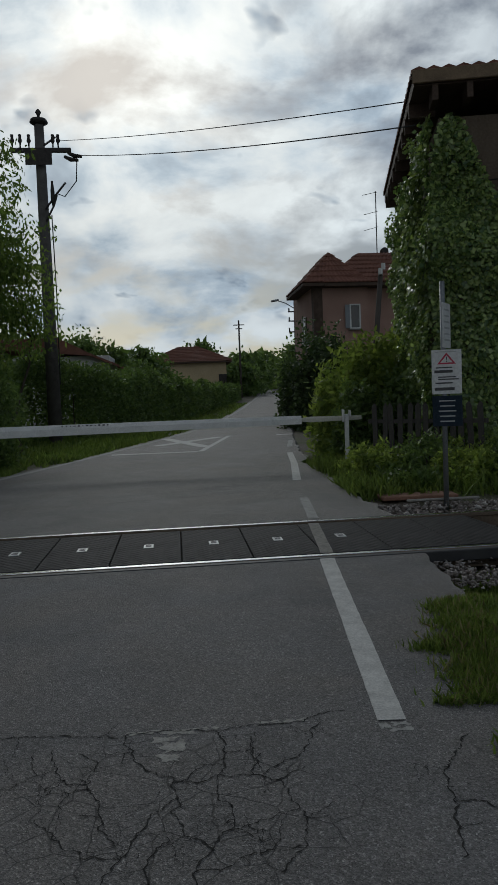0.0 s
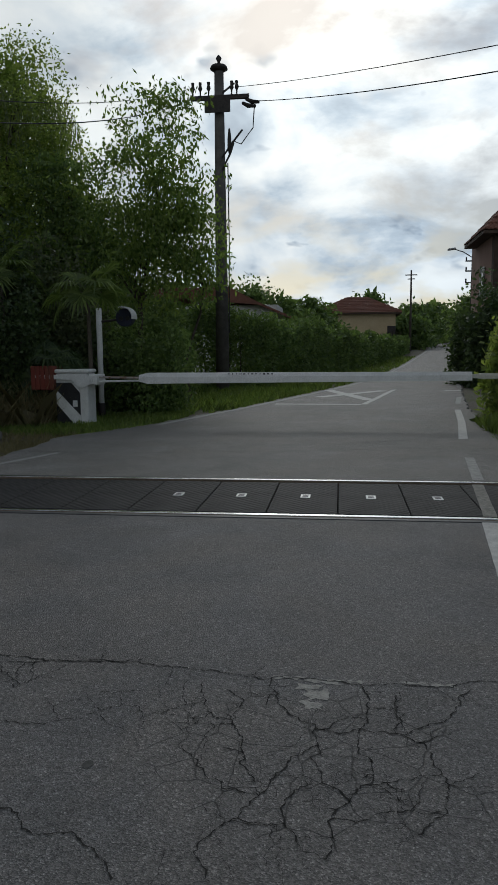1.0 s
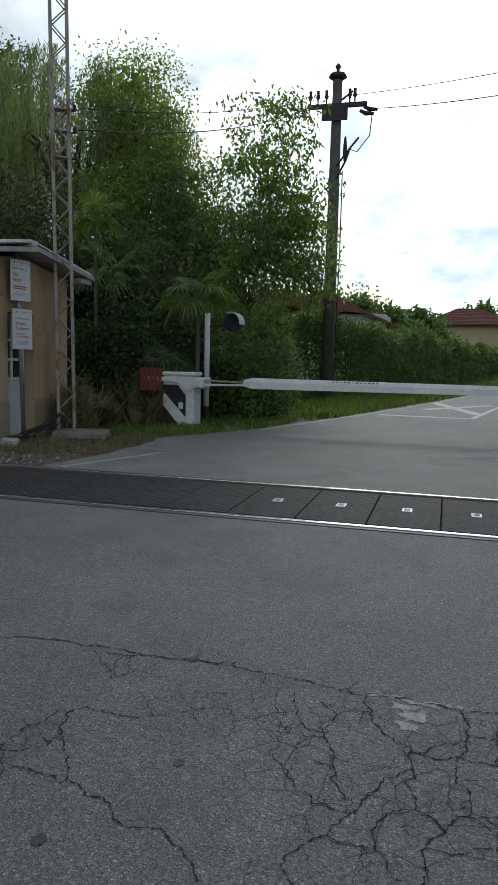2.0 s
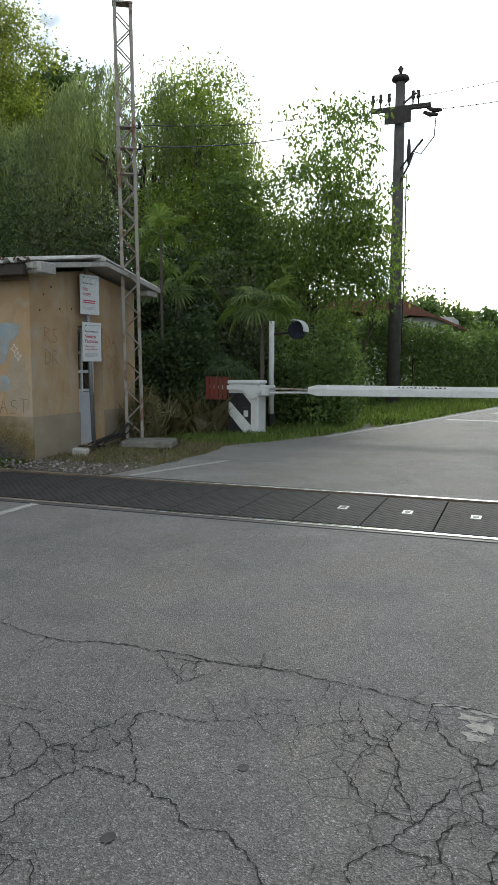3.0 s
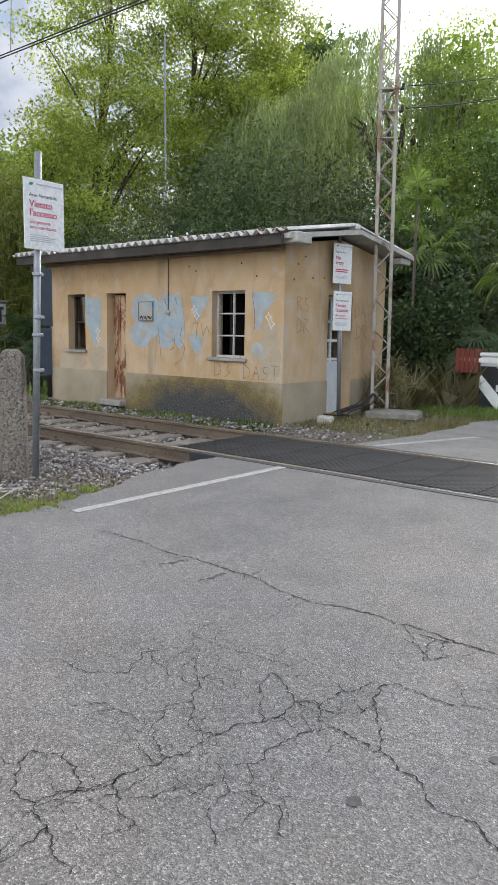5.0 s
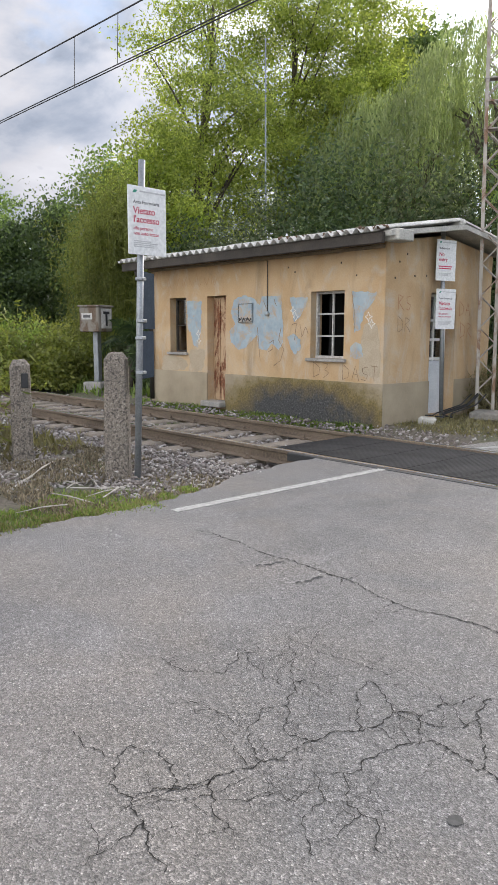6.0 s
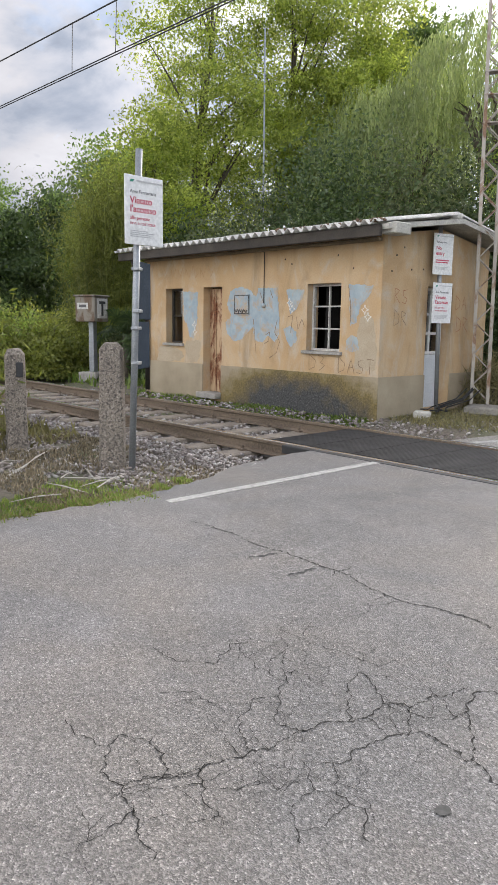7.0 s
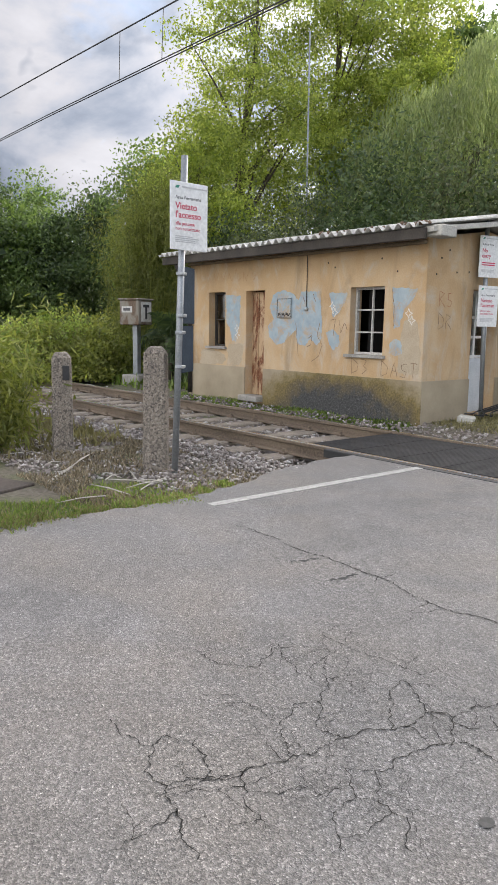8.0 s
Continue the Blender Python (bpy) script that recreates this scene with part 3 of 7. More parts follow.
ETERNIT = mottled("corrugated_sheet", (0.34, 0.33, 0.31), (0.66, 0.64, 0.60), 2.5, 0.9, 0, 35, 0.5, 0.006)
GLASS = Mat("window_glass", 0.08, 0, 0.5)
GLASS.b.inputs["Transmission Weight"].default_value = 1.0
GLASS.color((0.75, 0.78, 0.78))
GLASS = GLASS.m


def wall_with_holes(horizontal, along, lo, hi, z0, z1, thick, holes, material, parent, name="wall"):
    """A wall on a line, built of blocks round its openings (a, b, za, zb)."""
    bm = bmesh.new()
    cuts = sorted({lo, hi, *(h[0] for h in holes), *(h[1] for h in holes)})
    for a, b in zip(cuts, cuts[1:]):
        spans, z = [], z0
        for h in sorted((h for h in holes if h[0] <= a + 1e-6 and h[1] >= b - 1e-6), key=lambda h: h[2]):
            if h[2] > z:
                spans.append((z, h[2]))
            z = h[3]
        spans.append((z, z1))
        for s, e in spans:
            c, w = (a + b) / 2, b - a
            if horizontal == "x":
                add_box(bm, (c, along, (s + e) / 2), (w, thick, e - s))
            else:
                add_box(bm, (along, c, (s + e) / 2), (thick, w, e - s))
    bmesh.ops.remove_doubles(bm, verts=bm.verts, dist=1e-4)
    return part(name, bm, material, parent)


hut = thing("signal_hut", (0, 0, 0), "small derelict ochre plastered railway hut with faded graffiti", "hut")
LW, DR, RW = (-11.5, -10.98, 0.90, 1.92), (-10.36, -9.84, 0.0, 1.92), (-7.80, -7.12, 0.88, 1.90)
SD = (9.55, 10.25, 0.0, 1.88)
T = 0.26
wall_with_holes("x", HUT_Y + T / 2, HUT_L, HUT_X, -0.2, 2.54, T, [LW, DR, RW], PLASTER, hut)
wall_with_holes("y", HUT_X - T / 2, HUT_Y + T, HUT_B - T, -0.2, 2.54, T, [SD], PLASTER, hut)
wall_with_holes("x", HUT_B - T / 2, HUT_L, HUT_X, -0.2, 2.54, T, [], PLASTER, hut)
wall_with_holes("y", HUT_L + T / 2, HUT_Y + T, HUT_B - T, -0.2, 2.54, T, [], PLASTER, hut)
# gables
RIDGE_Y, RIDGE_Z, EAVE_Z = 9.85, 2.87, 2.67
for x in (HUT_X, HUT_L + T):
    part("gable", prism([(HUT_Y + 0.01, 2.54), (HUT_B - 0.01, 2.54), (RIDGE_Y, RIDGE_Z - 0.125)], "x", x - T, x), PLASTER, hut)
# plinth, 2 cm proud, broken by the doors
for a, b in ((HUT_L - 0.02, DR[0]), (DR[1], HUT_X + 0.02)):
    part("plinth", box(((a + b) / 2, HUT_Y - 0.008, 0.17), (b - a, 0.024, 0.74)), PLINTH, hut, "grey cement plinth stained by damp")
for a, b in ((HUT_Y - 0.02, SD[0]), (SD[1], HUT_B)):
    part("plinth", box((HUT_X + 0.008, (a + b) / 2 + 0.011, 0.17), (0.024, b - a - 0.02, 0.74)), PLINTH, hut)
part("floor", box(((HUT_L + HUT_X) / 2, (HUT_Y + HUT_B) / 2, -0.12), (HUT_X - HUT_L - 2 * T, HUT_B - HUT_Y - 2 * T, 0.1)), CONCRETE, hut)
# roof: slab edges, fascia and corrugated sheets
OV = 0.36
slope_f = (RIDGE_Z - EAVE_Z) / (RIDGE_Y - HUT_Y)
front_y, back_y = HUT_Y - 0.38, HUT_B + 0.32
z_front = RIDGE_Z - slope_f * (RIDGE_Y - front_y)
slope_b = (RIDGE_Z - 2.67) / (HUT_B - RIDGE_Y)
z_back = RIDGE_Z - slope_b * (back_y - RIDGE_Y)
x0, x1 = HUT_L - OV, HUT_X + OV
part("roof_slab", prism([(front_y, z_front), (RIDGE_Y, RIDGE_Z), (back_y, z_back), (back_y, z_back - 0.07), (RIDGE_Y, RIDGE_Z - 0.07), (front_y, z_front - 0.07)], "x", x0, x1), SLAB, hut, "pale concrete roof slab with overhanging eaves")
part("fascia", box(((x0 + x1) / 2 - 0.05, front_y - 0.035, z_front - 0.085), (x1 - x0 - 0.1, 0.07, 0.15), bevel=0.01), FASCIA, hut, "dark weathered fascia board under the eaves")
part("cornice", box(((HUT_L + HUT_X) / 2, HUT_Y - 0.045, z_front - 0.145), (HUT_X - HUT_L - 0.02, 0.09, 0.05), bevel=0.012), CORNICE, hut, "brownish cement cornice under the fascia")
part("beam_end", box((HUT_X + 0.30, HUT_Y - 0.13, z_front - 0.045), (0.26, 0.34, 0.15), bevel=0.012), SLAB, hut, "pale concrete beam end")
part("beam_end", box((HUT_X + 0.2, HUT_B + 0.12, z_back - 0.10), (0.22, 0.34, 0.10), bevel=0.012), SLAB, hut, "pale concrete beam end")


def corrugated(xa, xb, ya, za, yb, zb, name):
    """One corrugated sheet, waves across x, with thickness."""
    bm = bmesh.new()
    n = int((xb - xa) / 0.0295)
    top, bot = [], []
    d = Vector((0, yb - ya, zb - za)).normalized()
    nrm = Vector((0, -d.z, d.y)) if d.y > 0 else Vector((0, d.z, -d.y))
    for k in range(n + 1):
        x = xa + (xb - xa) * k / n
        h = 0.040 + 0.037 * math.sin(6.28319 * x / 0.177)
        for rows, t in ((top, 0.008), (bot, 0.0)):
            rows.append([bm.verts.new(Vector((x, y, z)) + nrm * (h + t)) for y, z in ((ya, za), (yb, zb))])
    for rows, flip in ((top, False), (bot, True)):
        for a, b in zip(rows, rows[1:]):
            q = (a[0], b[0], b[1], a[1])
            bm.faces.new(q[::-1] if flip else q)
    for a, b, c, d2 in zip(top, top[1:], bot, bot[1:]):
        bm.faces.new((c[0], d2[0], b[0], a[0]))
        bm.faces.new((a[1], b[1], d2[1], c[1]))
    return smooth(part(name, bm, ETERNIT, hut, "weathered corrugated fibre cement sheet"))


xs = x0
while xs < x1 - 0.1:
    xe = min(xs + 1.06, x1 + 0.04)
    dy = rag.uniform(-0.02, 0.03)
    corrugated(xs, xe, front_y - 0.13 + dy, z_front - 0.024 + 0.004, RIDGE_Y, RIDGE_Z + 0.03, "roof_sheet")
    corrugated(xs, xe, back_y + 0.1, z_back - 0.018, RIDGE_Y, RIDGE_Z + 0.035, "roof_sheet")
    xs = xe + 0.004
rm = random.Random(29)
debris = bmesh.new()
for k in range(46):
    x = HUT_X + 0.3 - 2.0 * rm.random() ** 1.6
    sz = rm.uniform(0.02, 0.05)
    add_box(debris, (x, front_y - 0.09 + rm.uniform(-0.02, 0.10), z_front + rm.uniform(0.035, 0.07)), (sz * 1.5, sz, sz * 0.8), (rm.uniform(-40, 40), rm.uniform(-40, 40), rm.uniform(0, 180)), sz * 0.2)
part("moss_clumps", debris, mottled("dry_moss", (0.07, 0.045, 0.03), (0.20, 0.13, 0.085), 14, 0.95, 0, 60, 0.6, 0.006), hut, "brown moss and broken bits on the roof rim")
cap = bmesh.new()
xs = x0
while xs < x1 - 0.1:
    add_tube(cap, [(xs, RIDGE_Y, RIDGE_Z + 0.035), (xs + 0.42, RIDGE_Y, RIDGE_Z + 0.04)], [0.034, 0.042], 10)
    xs += 0.4
smooth(part("ridge_tiles", cap, ETERNIT, hut, "grey ridge tiles"))


def window(parent, x0, x1, z0, z1, y, cols, rows, broken=(), paint=OLD_WHITE, label="white painted window with dark panes"):
    w = thing("window", (0, 0, 0), "", "")
    for key in ("label", "category"):
        if key in w:
            del w[key]
    w.parent = parent
    w["label"] = label
    fr, br = 0.036, 0.022
    bm = bmesh.new()
    for x in (x0 + fr / 2, x1 - fr / 2):
        add_box(bm, (x, y, (z0 + z1) / 2), (fr, 0.05, z1 - z0))
    for z in (z0 + fr / 2, z1 - fr / 2):
        add_box(bm, ((x0 + x1) / 2, y, z), (x1 - x0 - 2 * fr, 0.05, fr))
    part("window_frame", bm, paint, w)
    bm = bmesh.new()
    for c in range(1, cols):
        add_box(bm, (x0 + (x1 - x0) * c / cols, y, (z0 + z1) / 2), (br, 0.035, z1 - z0 - 2 * fr))
    for r in range(1, rows):
        for c in range(cols):
            a, b = x0 + (x1 - x0) * c / cols, x0 + (x1 - x0) * (c + 1) / cols
            a, b = max(a + br / 2, x0 + fr), min(b - br / 2, x1 - fr)
            add_box(bm, ((a + b) / 2, y, z0 + (z1 - z0) * r / rows), (b - a, 0.033, br))
    part("glazing_bar", bm, paint, w)
    for r in range(rows):
        for c in range(cols):
            if (c, r) in broken:
                continue
            part("pane", box((x0 + (x1 - x0) * (c + 0.5) / cols, y + 0.006, z0 + (z1 - z0) * (r + 0.5) / rows), ((x1 - x0) / cols - 0.01, 0.004, (z1 - z0) / rows - 0.01)), GLASS, w)
    return w


window(hut, RW[0], RW[1], RW[2], RW[3], HUT_Y + 0.15, 2, 3, {(c_, r_) for c_ in range(2) for r_ in range(3)}, label="white painted window frame with its panes gone")
window(hut, LW[0], LW[1], LW[2], LW[3], HUT_Y + 0.17, 1, 2, {(0, 0)}, FASCIA, "dark wooden window with broken panes")
# added walls and ceiling: the room's darkness is put into their colour
part("shade_partition", box(((HUT_L + HUT_X) / 2, HUT_Y + 1.7, 1.2), (HUT_X - HUT_L - 2 * T - 0.02, 0.06, 2.5)), INNER_SHADE, hut, "added inner wall coloured near-black for the unlit room")
part("shade_partition", box((HUT_X - 1.05, (HUT_Y + HUT_B) / 2 + 0.5, 1.2), (0.06, 1.6, 2.5)), INNER_SHADE, hut, "added inner wall coloured near-black for the unlit room")
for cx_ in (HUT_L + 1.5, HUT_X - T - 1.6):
    part("shade_partition", box((cx_ + 0.6, HUT_Y + 0.97, 1.2), (0.04, 1.38, 2.5)), INNER_SHADE, hut, "added inner wall coloured near-black for the unlit room")
part("shade_ceiling", box(((HUT_L + HUT_X) / 2, HUT_Y + 0.97, 2.46), (HUT_X - HUT_L - 2 * T - 0.02, 1.38, 0.04)), INNER_SHADE, hut)
part("window_sill", box(((RW[0] + RW[1]) / 2, HUT_Y + 0.02, RW[2] - 0.025), (RW[1] - RW[0] + 0.12, 0.16, 0.05), bevel=0.006), CONCRETE, hut, "grey cement window sill")
part("window_sill", box(((LW[0] + LW[1]) / 2, HUT_Y + 0.02, LW[2] - 0.025), (LW[1] - LW[0] + 0.1, 0.16, 0.05), bevel=0.006), CONCRETE, hut, "grey cement window sill")
dw = part("door", box(((DR[0] + DR[1]) / 2, HUT_Y + 0.19, 0.97), (DR[1] - DR[0] - 0.06, 0.04, 1.86)), RUSTY_DOOR, hut, "rust-streaked steel door")
part("door_rib", box((DR[0] + 0.17, HUT_Y + 0.165, 0.97), (0.02, 0.02, 1.82)), RUSTY_DOOR, dw)
bm = bmesh.new()
for x in (DR[0] + 0.015, DR[1] - 0.015):
    add_box(bm, (x, HUT_Y + 0.19, 0.96), (0.03, 0.06, 1.92))
part("door_frame", bm, RUSTY_DOOR, hut)
part("doorstep", box(((DR[0] + DR[1]) / 2, HUT_Y - 0.02, -0.01), (DR[1] - DR[0] + 0.02, 0.3, 0.10), bevel=0.01), CONCRETE, hut)
# side door with glazed top
sd = part("door", box((HUT_X - 0.19, (SD[0] + SD[1]) / 2, 0.42), (0.045, SD[1] - SD[0] - 0.05, 0.84)), GREY_DOOR, hut, "pale grey door with glazed upper half")
bm = bmesh.new()
for y in (SD[0] + 0.04, (SD[0] + SD[1]) / 2, SD[1] - 0.04):
    add_box(bm, (HUT_X - 0.19, y, 1.36), (0.045, 0.045, 1.04))
for z in (0.87, 1.17, 1.47, 1.85):
    add_box(bm, (HUT_X - 0.19, (SD[0] + SD[1]) / 2, z), (0.04, SD[1] - SD[0] - 0.06, 0.04))
part("glazing_bar", bm, WHITE_PAINT, sd)
for k in range(2):
    for r in range(3):
        part("pane", box((HUT_X - 0.188, SD[0] + 0.19 + 0.33 * k, 1.02 + 0.31 * r), (0.004, 0.30, 0.28)), GLASS, sd)


# ---------------------------------------------------------------- plants
def bush_row(name, path, height, width, count, leaf, material, label, seed, category="hedge", ragged=0.15):
    """A hedge along plan points: twigs inside, leaves through its body and thick on its skin."""
    rng = np.random.default_rng(seed)
    t = thing(name, (path[0][0], path[0][1], float(rise(path[0][1])) - 0.05), label, category)
    P = np.array(path, float)
    seg = np.linalg.norm(np.diff(P, axis=0), axis=1)
    # nearer stretches take more leaves
    dist = np.linalg.norm((P[1:] + P[:-1]) / 2, axis=1)
    w = seg / dist
    k = rng.choice(len(seg), count, p=w / w.sum())
    u = rng.uniform(0, 1, (count, 1))
    base = P[k] * (1 - u) + P[k + 1] * u
    tan = unit(P[k + 1] - P[k])
    side = np.stack([tan[:, 1], -tan[:, 0]], 1)
    ang = rng.uniform(-0.35, math.pi + 0.35, count)
    rad = rng.uniform(0.72, 1.0, count)
    arc = np.sin(base[:, 0] * 1.7 + base[:, 1] * 1.3) * ragged + np.sin(base[:, 1] * 0.6 + seed) * ragged
    off = np.sign(np.cos(ang)) * np.abs(np.cos(ang)) ** 0.45 * width / 2 * rad
    z = np.where(np.sin(ang) > 0, np.abs(np.sin(ang)) ** 0.45, 0.0) * rad
    low = rng.uniform(0, 1, count) < 0.5
    off = np.where(low, np.sign(np.cos(ang)) * width / 2 * rad, off)
    z = np.where(low, rng.uniform(0, 0.95, count), z)
    pts = np.zeros((count, 3))
    pts[:, :2] = base + side * off[:, None]
    tall = height * (1 - 0.45 * np.clip((base[:, 1] - 28) / 52, 0, 1))
    pts[:, 2] = z * (tall + arc) + rise(base[:, 1]) + rng.normal(size=count) * 0.05
    pts -= np.array(t.matrix_world.translation)
    s = np.clip(np.linalg.norm(base, axis=1) / 30, 1, 3)
    rngl = leaves(rng, pts, leaf[0], leaf[1], 0.1)
    c = rngl[:, :1, :]
    rngl = c + (rngl - c) * s[:, None, None]
    quads_object("foliage", rngl, material, t)
    bm = bmesh.new()
    for i in range(0, len(P) - 1):
        steps = max(1, int(seg[i] / 0.9))
        for j in range(steps):
            q = P[i] + (P[i + 1] - P[i]) * j / steps
            zb = float(rise(q[1]))
            b = Vector((q[0], q[1], zb)) - t.matrix_world.translation
            add_tube(bm, [b, b + Vector((rag.uniform(-.2, .2), rag.uniform(-.2, .2), height * 0.85))], [0.03, 0.008], 5, False)
    # the shaded heart of twigs
    part("twigs", bm, BARK, t)
    return t


def polar(az, d, z=-0.05):
    """A place az degrees left of +y and d metres away."""
    return (-d * math.sin(radians(az)), d * math.cos(radians(az)), z + float(rise(d * math.cos(radians(az)))))


def crown_tree(az, d, height, spread, low, material, label, seed, clumps=260, per=60, leaf=(0.17, 0.08), airy=0.0, name="tree", droop=0.4, core=True, sigma=0.36, trunk_r=None, limbs=30):
    """A broad tree: blobs spread over its height, with leafy heart and loose outer sprays."""
    rng = np.random.default_rng(seed)
    n = 9
    blobs = []
    for k in range(n):
        u = k / (n - 1)
        w = spread * (0.45 + 0.75 * math.sin(math.pi * (0.18 + 0.72 * (1 - u)))) * 0.62
        a = rng.uniform(0, 6.28)
        r = spread * 0.5 * (1 - 0.75 * u) * rng.uniform(0.5, 1.0)
        z = low + (height - low - w * 0.55) * (0.08 + 0.92 * u)
        blobs.append((math.cos(a) * r, math.sin(a) * r * 0.8, z, w, w * 0.85, w * (0.75 - 0.15 * airy)))
    t = thing(name, polar(az, d), label, "tree")
    vol = np.array([b[3] * b[4] for b in blobs])
    pick = rng.choice(n, clumps, p=vol / vol.sum())
    B = np.array(blobs)[pick]
    cen = B[:, :3] + unit(rng.normal(size=(clumps, 3))) * B[:, 3:] * rng.uniform(0.5 - 0.1 * airy, 1.06, (clumps, 1))
    cen = cen[cen[:, 2] > 0.2]
    m = len(cen)
    pts = np.repeat(cen, per, 0) + gauss(rng, (m * per, 3), 1.7) * np.array([1.25, 1.25, 0.42 + 0.16 * airy]) * sigma * np.repeat(rng.uniform(0.6, 1.4, (m, 1)), per, 0)
    L = [leaves(rng, pts[pts[:, 2] > 0.05], leaf[0], leaf[1], droop)]
    if core:
        c2 = np.array(blobs)[rng.choice(n, clumps * 5, p=vol / vol.sum())]
        q = c2[:, :3] + unit(rng.normal(size=(len(c2), 3))) * c2[:, 3:] * rng.uniform(0, 0.72, (len(c2), 1))
        L.append(leaves(rng, q[q[:, 2] > 0.1], leaf[0] * 2.6, leaf[1] * 3.4, droop))
    quads_object("crown", np.concatenate(L), material, t)
    bm = bmesh.new()
    tr = trunk_r or 0.018 * height + 0.05
    spine = [Vector((0.25 * math.sin(k * 0.9 + seed), 0.2 * math.cos(k * 0.8 + seed), height * 0.86 * k / 8)) - Vector((0.25 * math.sin(seed), 0.2 * math.cos(seed), 0.1 * (k == 0))) for k in range(9)]
    add_tube(bm, spine, [tr * (1.3 if k == 0 else 1 - 0.88 * k / 8) for k in range(9)], 10)
    for e in cen[:limbs]:
        e = Vector(e)
        u = min(0.9, max(0.15, (e.z - 0.35 * (e.x ** 2 + e.y ** 2) ** 0.5) / height))
        k = min(7, int(u * 8))
        s = spine[k]
        r = tr * (1 - 0.8 * u) * 0.4
        add_tube(bm, [s, s.lerp(e, 0.5) + Vector((0, 0, 0.05 * (e - s).length)), e], [r, r * 0.6, r * 0.15], 6, False)
    smooth(part("trunk", bm, BARK, t))
    return t


def willow(az, d, height, spread, seed, label):
    rng = np.random.default_rng(seed)
    t = thing("willow_tree", polar(az, d), label, "tree")
    P = []
    for _ in range(84):
        # each limb end carries a curtain of hanging strands
        a, r = rng.uniform(0, 6.28), spread * math.sqrt(rng.uniform(0.03, 1))
        zt = height - 2.6 * (r / spread) ** 2 - rng.uniform(0, 0.9)
        full = rng.uniform(1.8, 4.6)
        for _ in range(8):
            b, q = a + rng.normal() * 0.10, r + rng.normal() * 0.2
            ln = full * rng.uniform(0.55, 1.05)
            n = int(ln / 0.05)
            u = np.linspace(0, 1, n)
            out = 0.45 * np.sqrt(u)
            P.append(np.stack([math.cos(b) * (q + out), math.sin(b) * (q + out) * 0.85, zt + 0.3 * np.sin(u * 2.4) - ln * u], 1) + rng.normal(size=(n, 3)) * 0.035)
    pts = np.concatenate(P)
    quads_object("crown", leaves(rng, pts, 0.19, 0.03, 2.6, 0.6), LEAF_WILLOW, t)
    bm = bmesh.new()
    add_tube(bm, [(0, 0, -0.1), (0.1, 0, height * 0.3), (0, 0.1, height * 0.6)], [0.32, 0.24, 0.16], 10)
    for k in range(14):
        a = k * 0.45
        add_tube(bm, [(0, 0.05, height * 0.45), (math.cos(a) * spread * 0.3, math.sin(a) * spread * 0.26, height * 0.70), (math.cos(a) * spread * 0.4, math.sin(a) * spread * 0.34, height * 0.72)], [0.12, 0.07, 0.02], 6, False)
    smooth(part("trunk", bm, BARK, t))
    return t


def shrub(place, rx, ry, h, count, leaf, material, label, seed, name="shrub", droop=0.2, category="shrub", spread=1.0):
    """A bush of leaning stems with leaves massed in uneven clumps."""
    rng = np.random.default_rng(seed)
    t = thing(name, place, label, category)
    k = max(14, count // 160)
    d = unit(rng.normal(size=(k, 3)))
    d[:, 2] = np.abs(d[:, 2])
    cen = d * np.array([rx, ry, h]) * rng.uniform(0.45, 0.98, (k, 1))
    n = count // k
    pts = np.repeat(cen, n, 0) + gauss(rng, (k * n, 3)) * np.array([rx, ry, h]) * 0.13
    low = rng.uniform(-1, 1, (count // 3, 3)) * np.array([rx * 0.8, ry * 0.8, 0.0])
    low[:, 2] = rng.uniform(0, 0.7, len(low)) * h
    pts = np.concatenate([pts, low])
    pts = pts[pts[:, 2] > 0.01]
    quads_object("foliage", leaves(rng, pts, leaf[0], leaf[1], droop, spread), material, t)
    bm = bmesh.new()
    for c in cen[:40]:
        b = Vector((c[0] * 0.15, c[1] * 0.15, -0.03))
        e = Vector(c)
        add_tube(bm, [b, b.lerp(e, 0.5) + Vector((0, 0, h * 0.12)), e], [0.022, 0.014, 0.004], 5, False)
    part("stem", bm, BARK, t)
    return t


def grass(name, sample, count, h, material, label, seed, width=0.012, lift=0.0):
    """Loose blades on a stretch of ground. sample(rng, n) gives x and y."""
    rng = np.random.default_rng(seed)
    x, y = sample(rng, count)
    n = len(x)
    z = ground_z(x, y) - 0.01 + lift
    p = np.stack([x, y, z], 1)
    hh = h * rng.uniform(0.4, 1.25, (n, 1))
    a = rng.uniform(0, 6.28, n)
    side = np.stack([np.cos(a), np.sin(a), np.zeros(n)], 1) * width * rng.uniform(0.6, 1.3, (n, 1))
    bend = rng.normal(size=(n, 3)) * 0.45
    bend[:, 2] = 1
    bend = unit(bend)
    mid = p + bend * hh * 0.55
    tip = mid + unit(bend + rng.normal(size=(n, 3)) * 0.45 + np.array([0, 0, -0.15])) * hh * 0.5
    v = np.stack([p - side, p + side, mid + side * 0.8, tip, mid - side * 0.8], 1)
    ob = quads_object(name, v, material, None, 5)
    return tagged(ob, label, "grass", kind="stuff")


# ---------------------------------------------------------------- the track's bed
bm_sleeper = box((0, 0, 0), (0.26, 2.4, 0.2), bevel=0.02)
sleepers = [x for x in np.arange(-66, 14, 0.6) if x < -5.5 or x > 2.9]
first = link_mesh("sleeper", bm_sleeper, SLEEPER)
for yy in (NEAR_RAIL - TRACK_Y, FAR_RAIL - TRACK_Y):
    for s in (-1, 1):
        bm_clip = box((0, yy + s * 0.10, 0.11), (0.09, 0.07, 0.03), bevel=0.006)
        add_tube(bm_clip, [(0, yy + s * 0.10, 0.10), (0, yy + s * 0.10, 0.16)], 0.018, 6)
        part("fastening", bm_clip, RAIL_SIDE, first)
